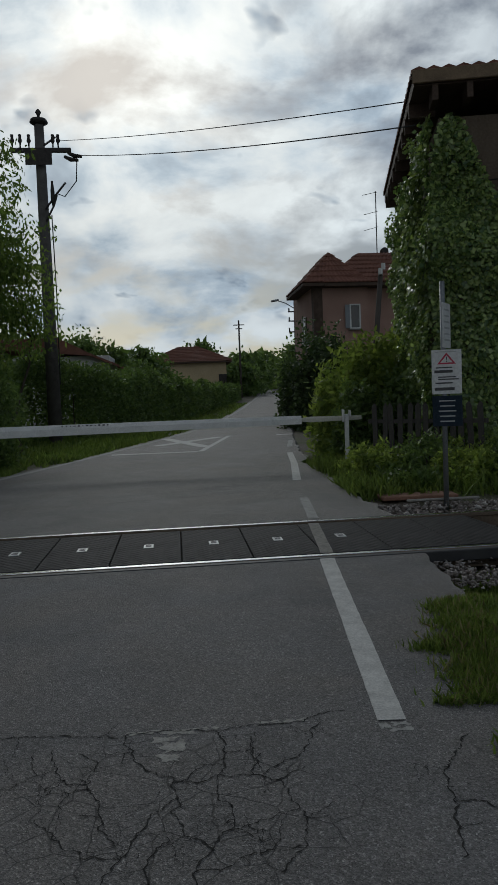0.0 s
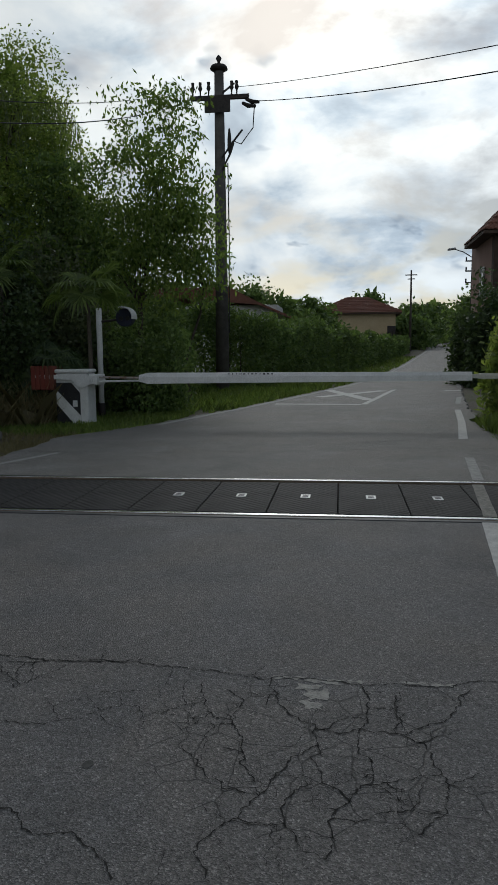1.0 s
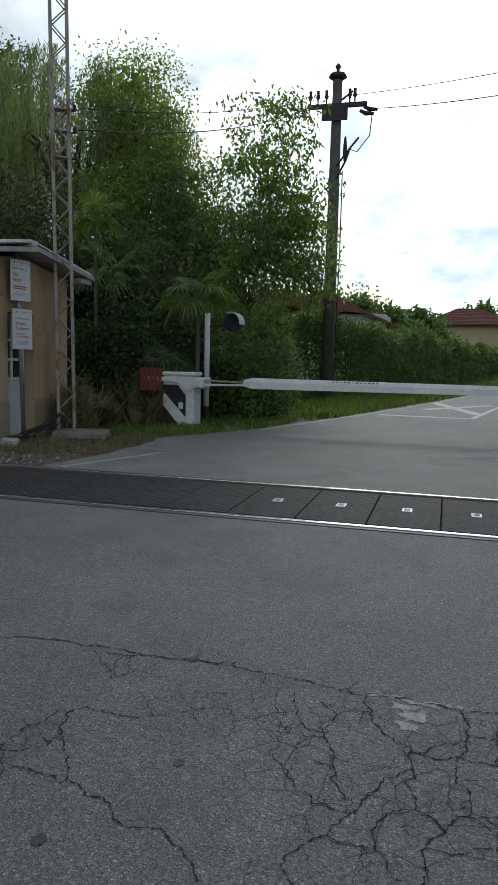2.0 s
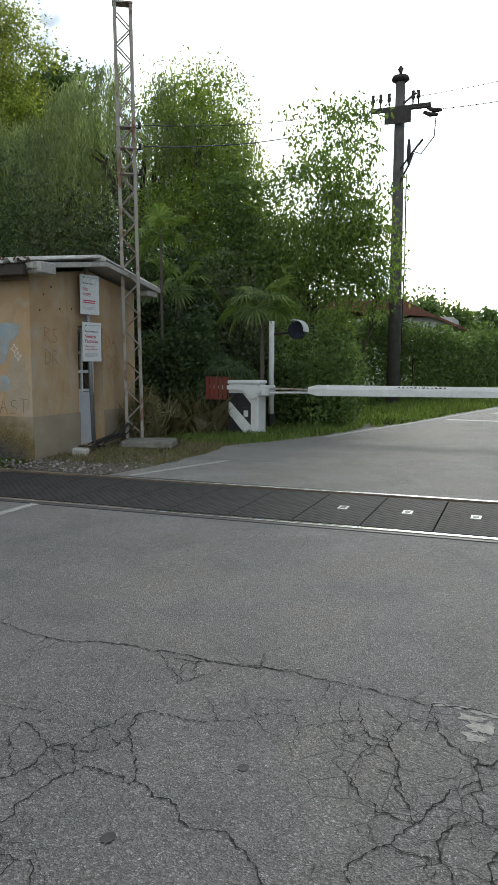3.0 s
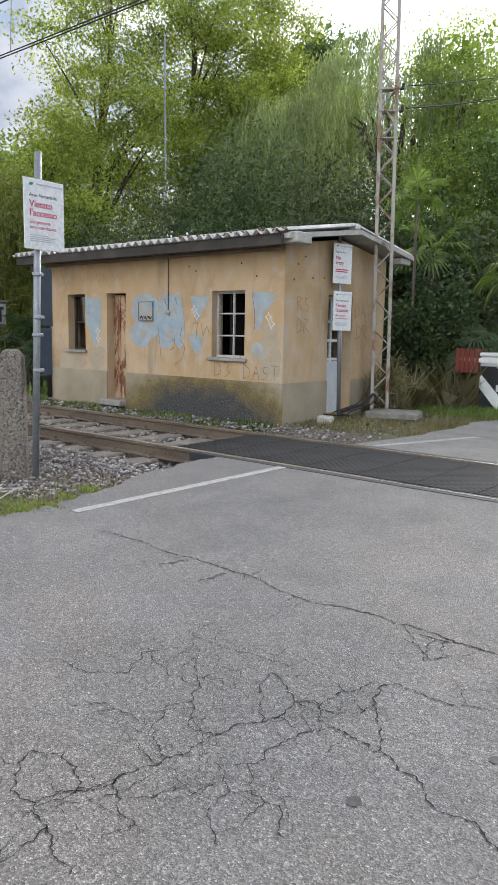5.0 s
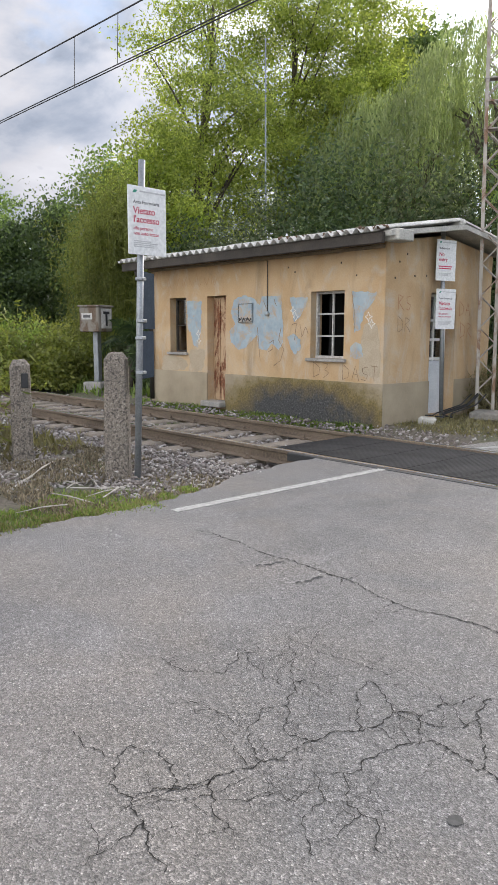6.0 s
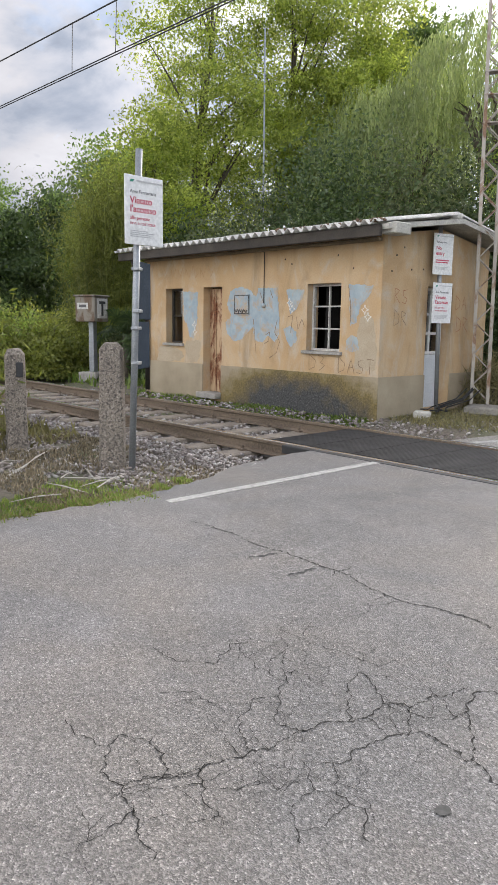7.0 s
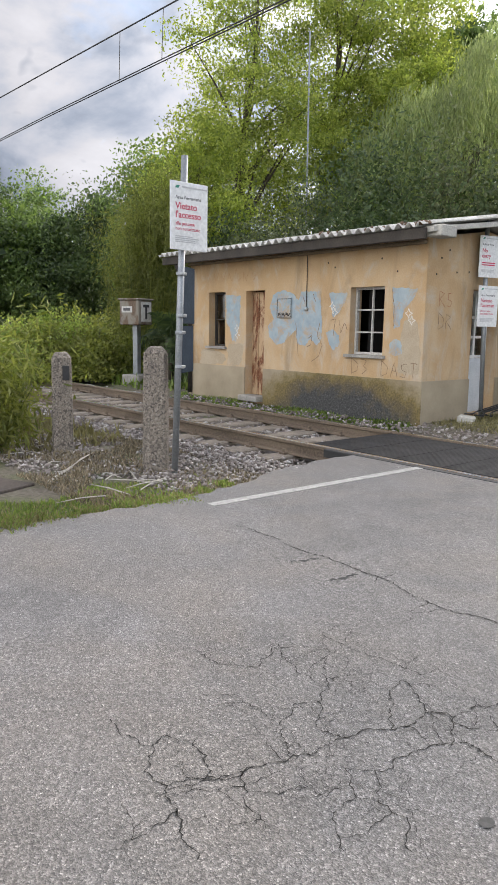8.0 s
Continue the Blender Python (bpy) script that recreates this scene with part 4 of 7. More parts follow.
tagged(first, "weathered concrete sleeper bedded in grey ballast", "sleeper", "sleepers of the track")
for k, x in enumerate(sleepers):
    m = pose(x, TRACK_Y + 0.01, -0.255, 0, 0, rag.uniform(-0.6, 0.6))
    if k == 0:
        first.matrix_basis = m
    else:
        copy_thing(first, m)


def stones(name, boxes, count, size, seed, label):
    """Broken stones: squashed, turned octahedra, each its own island."""
    rng = np.random.default_rng(seed)
    pts = []
    area = np.array([(b[1] - b[0]) * (b[3] - b[2]) for b in boxes])
    for b, n in zip(boxes, (count * area / area.sum()).astype(int)):
        x, y = rng.uniform(b[0], b[1], n), rng.uniform(b[2], b[3], n)
        shoulder = np.clip((np.abs(y - TRACK_Y) - 1.25) / 0.5, 0, 1)
        z = b[4] - shoulder * b[5] + rng.normal(size=n) * 0.018
        on_rail = (np.abs(y - NEAR_RAIL) < 0.10) | (np.abs(y - FAR_RAIL) < 0.10)
        near_sl = np.abs((x + 66 + 0.3) % 0.6 - 0.3) < 0.15
        ok = ~on_rail & ~(near_sl & (np.abs(y - TRACK_Y) < 1.22) & (rng.uniform(size=n) < 0.93))
        pts.append(np.stack([x, y, z], 1)[ok])
    p = np.concatenate(pts)
    n = len(p)
    base = np.array([[1, 0, 0], [-1, 0, 0], [0, 1, 0], [0, -1, 0], [0, 0, 1], [0, 0, -1]], float)
    v = base[None] * rng.uniform(0.55, 1.25, (n, 6, 1)) + rng.normal(size=(n, 6, 3)) * 0.22
    q, _ = np.linalg.qr(rng.normal(size=(n, 3, 3)))
    v = np.einsum("nij,nkj->nki", q, v) * (size * rng.uniform(0.6, 1.5, (n, 1, 1)))
    v[:, :, 2] *= 0.75
    v += p[:, None]
    f = np.array([[0, 2, 4], [2, 1, 4], [1, 3, 4], [3, 0, 4], [2, 0, 5], [1, 2, 5], [3, 1, 5], [0, 3, 5]])
    idx = (np.arange(n)[:, None, None] * 6 + f[None]).reshape(-1)
    me = bpy.data.meshes.new(name)
    me.vertices.add(n * 6)
    me.vertices.foreach_set("co", v.astype(np.float32).ravel())
    me.loops.add(len(idx))
    me.loops.foreach_set("vertex_index", idx.astype(np.int32))
    me.polygons.add(n * 8)
    me.polygons.foreach_set("loop_start", np.arange(0, n * 24, 3, dtype=np.int32))
    me.update(calc_edges=True)
    me.validate()
    me.materials.append(STONE)
    return tagged(new(name, me), label, "ballast", kind="stuff")


stones("ballast", [(-18, -5.15, 4.55, 7.95, -0.208, -0.045), (2.3, 8.0, 5.5, 8.3, -0.15, -0.06)], 32000, 0.029, 21, "grey broken stone ballast between and beside the rails")
stones("ballast", [(-60, -18, 4.3, 8.4, -0.16, 0.05)], 9000, 0.06, 22, "grey stone ballast far along the track")
stones("gravel", [(-7.6, -4.75, 3.1, 4.7, -0.062, 0.0), (-8.6, -5.6, 2.5, 3.6, -0.064, 0.0)], 8500, 0.019, 23, "loose brownish gravel beside the track")
stones("ballast", [(1.98, 6.0, 4.72, 5.46, -0.105, -0.02)], 5200, 0.017, 25, "fine grey ballast beside the road edge")
stones("gravel", [(-6.9, -4.7, 7.5, 9.6, -0.07, 0.02), (-12, -6.5, 7.6, 8.3, -0.08, 0.02)], 900, 0.024, 24, "loose stones in front of the hut")
tagged(grid_object("track_bed", np.linspace(-140, -5.2, 90), np.linspace(4.3, 8.3, 14), lambda X, Y: -0.20 + 0.02 * np.sin(X * 3) * np.sin(Y * 4) - 0.02 * np.abs(Y - TRACK_Y), mottled("bed", (0.09, 0.075, 0.065), (0.2, 0.18, 0.165), 6, 0.95, 0, 25, 0.9, 0.03)), "dusty stone bed under the sleepers", "track bed", kind="structure")
tagged(grid_object("track_bed", np.linspace(2.5, 90, 60), np.linspace(4.6, 8.3, 14), lambda X, Y: -0.20 + 0.02 * np.sin(X * 3) * np.sin(Y * 4) - 0.02 * np.abs(Y - TRACK_Y), bpy.data.materials["bed"]), "dusty stone bed under the sleepers", "track bed", kind="structure")


# rubber crossing panels
def panel_material():
    m = Mat("panel_rubber", 0.74, 0, 0.2)
    wv = []
    for ang in (45, -45):
        mp = m.node("ShaderNodeMapping", Rotation=(0, 0, radians(ang)))
        m.link(m.tc.outputs["Object"], mp.inputs[0])
        w = m.node("ShaderNodeTexWave", Scale=5.5)
        m.link(mp.outputs[0], w.inputs["Vector"])
        wv.append(w.outputs["Fac"])
    h = m.math("MULTIPLY", wv[0], wv[1])
    dust = m.noise(3, 5, 0.6)
    c = m.ramp(dust, [(0.3, (0.013, 0.013, 0.014)), (0.7, (0.032, 0.032, 0.033))])
    c = m.mix(m.ramp(h, [(0.3, 0.0), (0.8, 0.5)]), c, (0.048, 0.047, 0.045))
    m.color(c)
    m.bump(h, 0.8, 0.008)
    return m.m


PANEL = panel_material()
STEP = 0.577
panel_x = [0.33 + STEP * k for k in range(-10, 5)]
bm = box((0, 0, 0), (STEP - 0.008, 1.36, 0.12), bevel=0.005)
panel_mesh = bpy.data.meshes.new("crossing_panel")
bm.to_mesh(panel_mesh)
bm.free()
panel_mesh.materials.append(PANEL)
bm = box((0, 0, 0), (0.085, 0.14, 0.004))
mark_mesh = bpy.data.meshes.new("number_plate")
bm.to_mesh(mark_mesh)
bm.free()
mark_mesh.materials.append(SIGN_WHITE)
bm = bmesh.new()
for dy in (-0.03, 0.0, 0.035):
    add_box(bm, (0.0, dy, 0.003), (0.05, 0.013, 0.003))
bar_mesh = bpy.data.meshes.new("printed_bar")
bm.to_mesh(bar_mesh)
bm.free()
bar_mesh.materials.append(SIGN_GREY)
for x in panel_x:
    p = thing("crossing_panel", (x, TRACK_Y, -0.068), "black studded rubber crossing panel between the rails", "crossing panel", "rubber panels of the crossing")
    o = new("panel_body", panel_mesh)
    o.parent = p
    if -1.6 < x < 1.95:
        o = new("number_plate", mark_mesh)
        o.parent, o.location = p, (0.0, 0.0, 0.063)
        o["label"] = "small white plate"
        q = new("printed_bar", bar_mesh)
        q.parent = o
for y in (NEAR_RAIL - 0.085, FAR_RAIL + 0.05):
    tagged(link_mesh("rubber_strip", box(((PANEL_L + PANEL_R) / 2, y, -0.045), (PANEL_R - PANEL_L - 0.4, 0.07, 0.09), bevel=0.008), RUBBER), "black rubber strip along the rail", "rubber strip", kind="structure")
# sloped rubber end pieces
for x, s in ((panel_x[0] - STEP / 2 - 0.1, -1), (panel_x[-1] + STEP / 2 + 0.1, 1)):
    tagged(link_mesh("end_ramp", prism([(-s * 0.1, -0.008), (s * 0.12, -0.09), (s * 0.12, -0.13), (-s * 0.1, -0.13)], "y", -0.66, 0.66), RUBBER), "black rubber end piece of the crossing", "rubber ramp").location = (x, TRACK_Y, 0)


# ---------------------------------------------------------------- cracks and wear on the asphalt
CRACK = mottled("crack_dirt", (0.012, 0.012, 0.011), (0.035, 0.033, 0.03), 20, 0.95)
TAR = mottled("tar", (0.03, 0.03, 0.03), (0.07, 0.07, 0.068), 12, 0.7)


def crack(points, width, seed, material=CRACK, fork=0.25):
    """A jagged crack: a thin sliver whose course wanders."""
    r = random.Random(seed)
    bm = bmesh.new()

    def run(a, b, w0, w1, depth):
        n = max(3, int((b - a).length / 0.012))
        d = (b - a).normalized()
        s = Vector((-d.y, d.x, 0))
        last, wob = None, 0.0
        for k in range(n + 1):
            wob = (wob + r.uniform(-0.010, 0.010)) * 0.86
            p = a.lerp(b, k / n) + s * (wob if 0 < k < n else 0)
            w = (w0 + (w1 - w0) * k / n) * r.uniform(0.1, 1.6)
            now = (bm.verts.new(p - s * w / 2), bm.verts.new(p + s * w / 2))
            if last:
                bm.faces.new((last[0], now[0], now[1], last[1]))
            last = now
            if depth and 1 < k < n - 1 and r.random() < fork * 0.12:
                e = p + (s * r.choice((-1, 1)) + d * r.uniform(-0.6, 0.6)).normalized() * r.uniform(0.08, 0.3)
                run(p, e, w * 0.7, 0.001, depth - 1)
    P = [Vector((x, y, -0.0035)) for x, y in points]
    for a, b in zip(P, P[1:]):
        run(a, b, width * 0.42, width * 0.42, 2)
    return tagged(link_mesh("crack", bm, material), "dark jagged crack in the worn asphalt", "crack", kind="structure")


crack([(-3.60, 2.80), (-3.25, 2.83), (-2.97, 2.79), (-2.72, 2.81), (-2.45, 2.79), (-2.27, 2.81), (-2.08, 2.72), (-1.93, 2.71), (-1.79, 2.74), (-1.59, 2.77), (-1.46, 2.75), (-1.29, 2.76), (-1.17, 2.74), (-1.05, 2.74), (-0.94, 2.77), (-0.76, 2.80)], 0.0180, 1, fork=0.3)
crack([(-1.17, 1.85), (-1.04, 1.82), (-1.01, 1.83), (-0.92, 1.78), (-0.85, 1.77), (-0.80, 1.72), (-0.73, 1.69), (-0.67, 1.70), (-0.62, 1.68), (-0.57, 1.65), (-0.52, 1.60), (-0.49, 1.55)], 0.0149, 2, fork=0.5)
crack([(-1.01, 1.83), (-1.07, 1.95), (-1.15, 2.05), (-1.21, 2.18), (-1.18, 2.25), (-1.08, 2.24), (-0.95, 2.25)], 0.0115, 3, fork=0.8)
crack([(-1.54, 1.54), (-1.44, 1.57), (-1.41, 1.68), (-1.38, 1.72), (-1.36, 1.82), (-1.36, 1.92), (-1.30, 1.94), (-1.30, 2.04), (-1.25, 2.12), (-1.22, 2.20)], 0.0115, 4, fork=0.9)
crack([(-1.57, 2.01), (-1.47, 1.97), (-1.36, 1.92), (-1.23, 1.92), (-1.18, 1.97), (-1.18, 2.08)], 0.0092, 5, fork=0.8)
crack([(-1.58, 1.06), (-1.52, 1.13), (-1.50, 1.21), (-1.49, 1.28), (-1.47, 1.36), (-1.44, 1.44), (-1.45, 1.53), (-1.44, 1.57)], 0.0092, 6, fork=0.6)
crack([(-1.33, 1.45), (-1.27, 1.51), (-1.26, 1.58), (-1.26, 1.66), (-1.24, 1.76), (-1.17, 1.85)], 0.0092, 7, fork=0.8)
crack([(-1.91, 2.44), (-1.94, 2.54), (-1.90, 2.61), (-1.89, 2.70)], 0.0092, 8, fork=0.5)
crack([(-2.04, 2.22), (-2.02, 2.06), (-1.88, 1.93), (-1.79, 1.76)], 0.0057, 9, fork=0.6)
crack([(-1.25, 2.72), (-1.19, 2.49), (-1.12, 2.61), (-1.06, 2.70)], 0.0080, 10, fork=0.6)
crack([(-1.68, 0.98), (-1.57, 0.98), (-1.54, 1.05), (-1.55, 1.11), (-1.63, 1.17), (-1.72, 1.19), (-1.80, 1.13), (-1.78, 1.07), (-1.68, 0.98)], 0.0103, 11, fork=0.5)
crack([(-1.57, 0.98), (-1.50, 0.96), (-1.43, 0.94), (-1.37, 0.91), (-1.30, 0.90)], 0.0115, 12, fork=0.9)
crack([(-1.55, 1.11), (-1.50, 1.16), (-1.50, 1.24)], 0.0092, 13, fork=0.5)
crack([(-1.99, 1.04), (-1.87, 1.04), (-1.79, 1.05)], 0.0069, 14, fork=0.5)
crack([(-1.34, 2.69), (-1.12, 2.75), (-0.88, 2.76), (-0.64, 2.75), (-0.39, 2.71), (-0.21, 2.68), (-0.03, 2.69), (0.14, 2.66), (0.32, 2.68), (0.49, 2.67), (0.56, 2.73), (0.67, 2.74)], 0.0130, 15, fork=0.3)
crack([(-0.47, 2.61), (-0.42, 2.43), (-0.37, 2.35), (-0.30, 2.36), (-0.29, 2.49), (-0.37, 2.57)], 0.0115, 16, fork=1.0)
crack([(-0.34, 2.38), (-0.26, 2.22), (-0.25, 2.09), (-0.17, 1.92), (-0.21, 1.84)], 0.0115, 17, fork=1.0)
crack([(-0.45, 2.16), (-0.38, 2.07), (-0.31, 1.99), (-0.27, 1.94), (-0.17, 1.92), (-0.08, 2.14), (-0.01, 2.21)], 0.0115, 18, fork=1.0)
crack([(-0.21, 2.68), (-0.15, 2.46), (-0.08, 2.37), (-0.02, 2.32), (0.06, 2.29), (0.13, 2.33), (0.25, 2.31), (0.34, 2.36), (0.45, 2.45), (0.55, 2.69)], 0.0126, 19, fork=1.1)
crack([(0.14, 2.65), (0.16, 2.45), (0.13, 2.33), (0.15, 2.16), (0.14, 2.01), (0.09, 1.92)], 0.0115, 20, fork=1.1)
crack([(0.27, 2.59), (0.29, 2.45), (0.25, 2.31), (0.34, 2.25), (0.37, 2.09), (0.38, 2.01), (0.36, 1.90), (0.27, 1.80)], 0.0115, 21, fork=1.1)
crack([(-0.02, 2.32), (-0.03, 2.14), (0.01, 2.02), (0.09, 1.92), (0.04, 1.84), (0.12, 1.84), (0.22, 1.89), (0.36, 1.90)], 0.0115, 22, fork=1.1)
crack([(0.01, 2.02), (-0.07, 1.96), (-0.09, 1.83), (-0.04, 1.72), (0.03, 1.68), (0.04, 1.84)], 0.0103, 23, fork=1.1)
crack([(0.14, 2.01), (0.24, 2.05), (0.37, 2.09)], 0.0103, 24, fork=1.0)
crack([(-0.21, 1.84), (-0.27, 1.76), (-0.30, 1.65), (-0.25, 1.57)], 0.0103, 25, fork=0.8)
crack([(1.07, 2.46), (0.94, 2.29), (0.88, 2.19), (0.85, 2.04), (0.80, 1.88), (0.77, 1.78)], 0.0138, 26, fork=0.7)
crack([(0.85, 2.04), (0.92, 2.04), (0.97, 1.99)], 0.0115, 27, fork=0.7)
crack([(-2.02, 2.06), (-1.87, 2.06), (-1.67, 2.08), (-1.53, 2.09)], 0.0075, 60, fork=1.2)
crack([(-1.88, 1.93), (-1.69, 1.73), (-1.54, 1.54)], 0.0075, 61, fork=1.2)
crack([(-2.09, 1.84), (-1.87, 1.76), (-1.69, 1.73)], 0.0075, 62, fork=1.2)
crack([(-1.47, 1.36), (-1.63, 1.46), (-1.69, 1.59), (-1.65, 1.66)], 0.0075, 63, fork=1.2)
crack([(-1.38, 1.72), (-1.51, 1.86), (-1.57, 2.01)], 0.0075, 64, fork=1.2)
crack([(-0.95, 2.25), (-0.84, 2.29), (-0.76, 2.39), (-0.64, 2.41)], 0.0075, 65, fork=1.2)
crack([(-1.42, 2.78), (-1.28, 2.62), (-1.19, 2.49)], 0.0075, 66, fork=1.2)
crack([(-1.33, 1.45), (-1.22, 1.36), (-1.20, 1.26), (-1.10, 1.20)], 0.0075, 67, fork=1.2)
crack([(-1.51, 1.20), (-1.39, 1.12), (-1.28, 1.10)], 0.0075, 68, fork=1.2)
crack([(-1.30, 1.94), (-1.21, 1.80), (-1.24, 1.76)], 0.0075, 69, fork=1.2)
crack([(-2.26, 1.54), (-2.08, 1.55), (-1.97, 1.66), (-2.09, 1.84)], 0.0075, 70, fork=1.2)
crack([(-0.84, 2.50), (-0.76, 2.51), (-0.67, 2.52)], 0.0075, 71, fork=1.2)
crack([(-1.27, 1.51), (-1.18, 1.42), (-1.07, 1.41), (-0.99, 1.33)], 0.0075, 72, fork=1.2)
crack([(-1.93, 1.37), (-1.86, 1.46), (-1.73, 1.47), (-1.63, 1.46)], 0.0075, 73, fork=1.2)
crack([(-4.3, 9.0), (-2.31, 9.0), (-0.6, 9.25), (0.61, 9.5), (1.6, 9.7), (2.3, 9.6)], 0.0200, 44)
crack([(-0.2, 9.9), (0.6, 10.3), (1.4, 10.5)], 0.0200, 45, fork=1.2)
for a, b in (((-2.81, 2.6), (-2.75, 2.76)), ((-2.47, 2.56), (-2.44, 2.74))):
    crack([a, ((a[0] + b[0]) / 2 + 0.01, (a[1] + b[1]) / 2), b], 0.05, 17, TAR, 0)
for x, y, r_ in ((-0.94, 1.57, 0.02), (-0.72, 2.02, 0.018)):
    bm = bmesh.new()
    bmesh.ops.create_circle(bm, cap_ends=True, segments=9, radius=r_)
    o = link_mesh("tar_spot", bm, TAR)
    o.location, o.scale = (x, y, -0.0032), (1.0, 1.25, 1)
    tagged(o, "dark round tar spot on the asphalt", "tar spot", kind="structure")
rp = random.Random(8)
SMEAR = mottled("worn_paint_smear", (0.20, 0.19, 0.175), (0.50, 0.48, 0.43), 24, 0.9, 0, 120, 0.7, 0.004)
for x0_, x1_, y_, h_, mat_ in ((-0.21, -0.08, 2.69, 0.035, SMEAR), (-0.07, 0.07, 2.675, 0.05, SMEAR), (-0.11, -0.01, 2.62, 0.05, SMEAR), (-0.07, 0.03, 2.56, 0.10, SMEAR), (-0.08, 0.0, 2.48, 0.07, SMEAR), (0.09, 0.15, 2.685, 0.025, SMEAR), (0.30, 0.40, 2.695, 0.03, SMEAR), (0.42, 0.50, 2.69, 0.025, SMEAR), (0.765, 0.805, 2.58, 0.05, FADED_LINE), (0.82, 0.885, 2.59, 0.03, FADED_LINE), (0.80, 0.88, 2.545, 0.03, FADED_LINE)):
    bm = bmesh.new()
    ring = []
    for k in range(22):
        a = 6.28319 * k / 22
        q = rp.uniform(0.6, 1.35)
        ring.append(bm.verts.new(((x0_ + x1_) / 2 + math.cos(a) * q * (x1_ - x0_) / 2, y_ + math.sin(a) * q * h_ / 2 + 0.01 * math.sin(3 * a), -0.0045)))
    bm.faces.new(ring)
    tagged(link_mesh("paint_remains", bm, mat_), "worn remains of pale road paint", "road marking", kind="structure")


# ---------------------------------------------------------------- signs and posts
def lettering(text, size, material, parent, place, rot, name="lettering", bold=0.0):
    cu = bpy.data.curves.new(name, "FONT")
    cu.body, cu.size, cu.extrude, cu.offset = text, size, 0.0008, bold
    ob = new(name, cu)
    deps = bpy.context.evaluated_depsgraph_get()
    me = bpy.data.meshes.new_from_object(ob.evaluated_get(deps))
    bpy.data.objects.remove(ob)
    me.materials.clear()
    me.materials.append(material)
    o = new(name, me)
    o.parent = parent
    o.matrix_basis = pose(*place, *rot)
    return o


def bars(parent, rows, x, width, z, step, h, material, rng):
    """Plain bars where the print is too small to read; board frame: x across, z up, front at -y."""
    for k in range(rows):
        w = width * rng.uniform(0.6, 1.0)
        part("printed_bar", box((x + w / 2, -0.0075, z - k * step), (w, 0.002, h)), material, parent)


def board(parent, place, turn, w, h, texts, label, back=SIGN_BACK):
    """A flat sign board with rounded corners; its front looks along local -y."""
    b = part("board", box((0, 0, 0), (w, 0.012, h), bevel=0.003), SIGN_WHITE, parent, label)
    b.matrix_basis = pose(*place, 0, 0, turn)
    part("backing", box((0, 0.009, 0), (w - 0.02, 0.005, h - 0.02)), back, b)
    rng = random.Random(int(w * 1000 + h * 77))
    for kind, s, size, x, z, m in texts:
        if kind == "t":
            lettering(s, size, m, b, (x, -0.0068, z), (90, 0, 0), bold=0.001 * (size > 0.05))
        elif kind == "b":
            bars(b, s, x, w * 0.74, z, size * 1.9, size, m, rng)
        else:
            part("emblem", prism([(x, z), (x + 0.035, z), (x + 0.05, z + 0.022), (x + 0.015, z + 0.022)], "y", -0.0085, -0.006), m, b)
    return b


def sign_texts(w, h, big):
    s = w / 0.40
    t = [("e", 0, 0, -w * 0.38, h * 0.40, SIGN_GREEN), ("b", 1, 0.012 * s, -w * 0.2, h * 0.425, SIGN_PALE),
         ("t", "Area Ferroviaria", 0.041 * s, -w * 0.37, h * 0.245, SIGN_GREY)]
    for k, line in enumerate(big):
        t.append(("t", line, 0.078 * s, -w * 0.37, h * 0.10 - k * 0.072 * s, SIGN_RED))
    for k, line in enumerate(("alle persone", "non autorizzate")):
        t.append(("t", line, 0.042 * s, -w * 0.37, -h * 0.135 - k * 0.042 * s, SIGN_RED))
    t.append(("b", 4, 0.008 * s, -w * 0.37, -h * 0.30, SIGN_PALE))
    return t


def sign_post(name, place, h, r, label, lean=(0, 0)):
    s = thing(name, place, label, "sign")
    smooth(part("pole", tube([(0, 0, -0.1), (lean[0] * h, lean[1] * h, h)], r, 12), GALV, s, "grey galvanised steel pole"))
    return s


s3 = sign_post("railway_sign", (-5.43, 3.57, -0.05), 2.76, 0.03, "white no trespassing sign on a grey steel pole", (0.016, 0.029))
board(s3, (0.086, 0.096, 2.25), 90 + 2, 0.40, 0.565, sign_texts(0.40, 0.565, ("Vietato", "l'accesso")), "white board with red warning text")
for z, h in ((1.62, 0.5), (1.14, 0.42)):
    b = part("board", box((0.16, 0, 0), (0.34, 0.014, h), bevel=0.003), SIGN_BACK, s3, "dark back of a sign board")
    b.matrix_basis = pose(0.012 * z, 0.04 + 0.02 * z, z - 0.03, 0, 0, 127)
    for dz in (-h * 0.36, h * 0.36):
        part("clamp", box((-0.02, 0, dz), (0.10, 0.07, 0.03), bevel=0.006), GALV, b)
s2 = sign_post("railway_sign", (-6.21, 9.69, -0.05), 2.95, 0.032, "pair of white no trespassing signs on a steel pole", (-0.024, -0.016))
board(s2, (-0.008, -0.038, 2.40), 90 - 12, 0.40, 0.60, [("e", 0, 0, -0.15, 0.25, SIGN_GREEN), ("b", 1, 0.012, -0.08, 0.26, SIGN_PALE), ("t", "Railway Area", 0.041, -0.15, 0.16, SIGN_GREY), ("t", "No", 0.08, -0.15, 0.06, SIGN_RED), ("t", "entry", 0.08, -0.15, -0.015, SIGN_RED), ("b", 2, 0.016, -0.15, -0.09, SIGN_RED), ("b", 3, 0.008, -0.15, -0.19, SIGN_PALE)], "white board with red English warning")
board(s2, (0.01, -0.027, 1.68), 90 - 12, 0.40, 0.60, sign_texts(0.40, 0.60, ("Vietato", "l'accesso")), "white board with red Italian warning")
s1 = sign_post("railway_sign", (3.21, 8.17, -0.05), 2.6, 0.03, "level crossing notice boards on a grey steel pole")
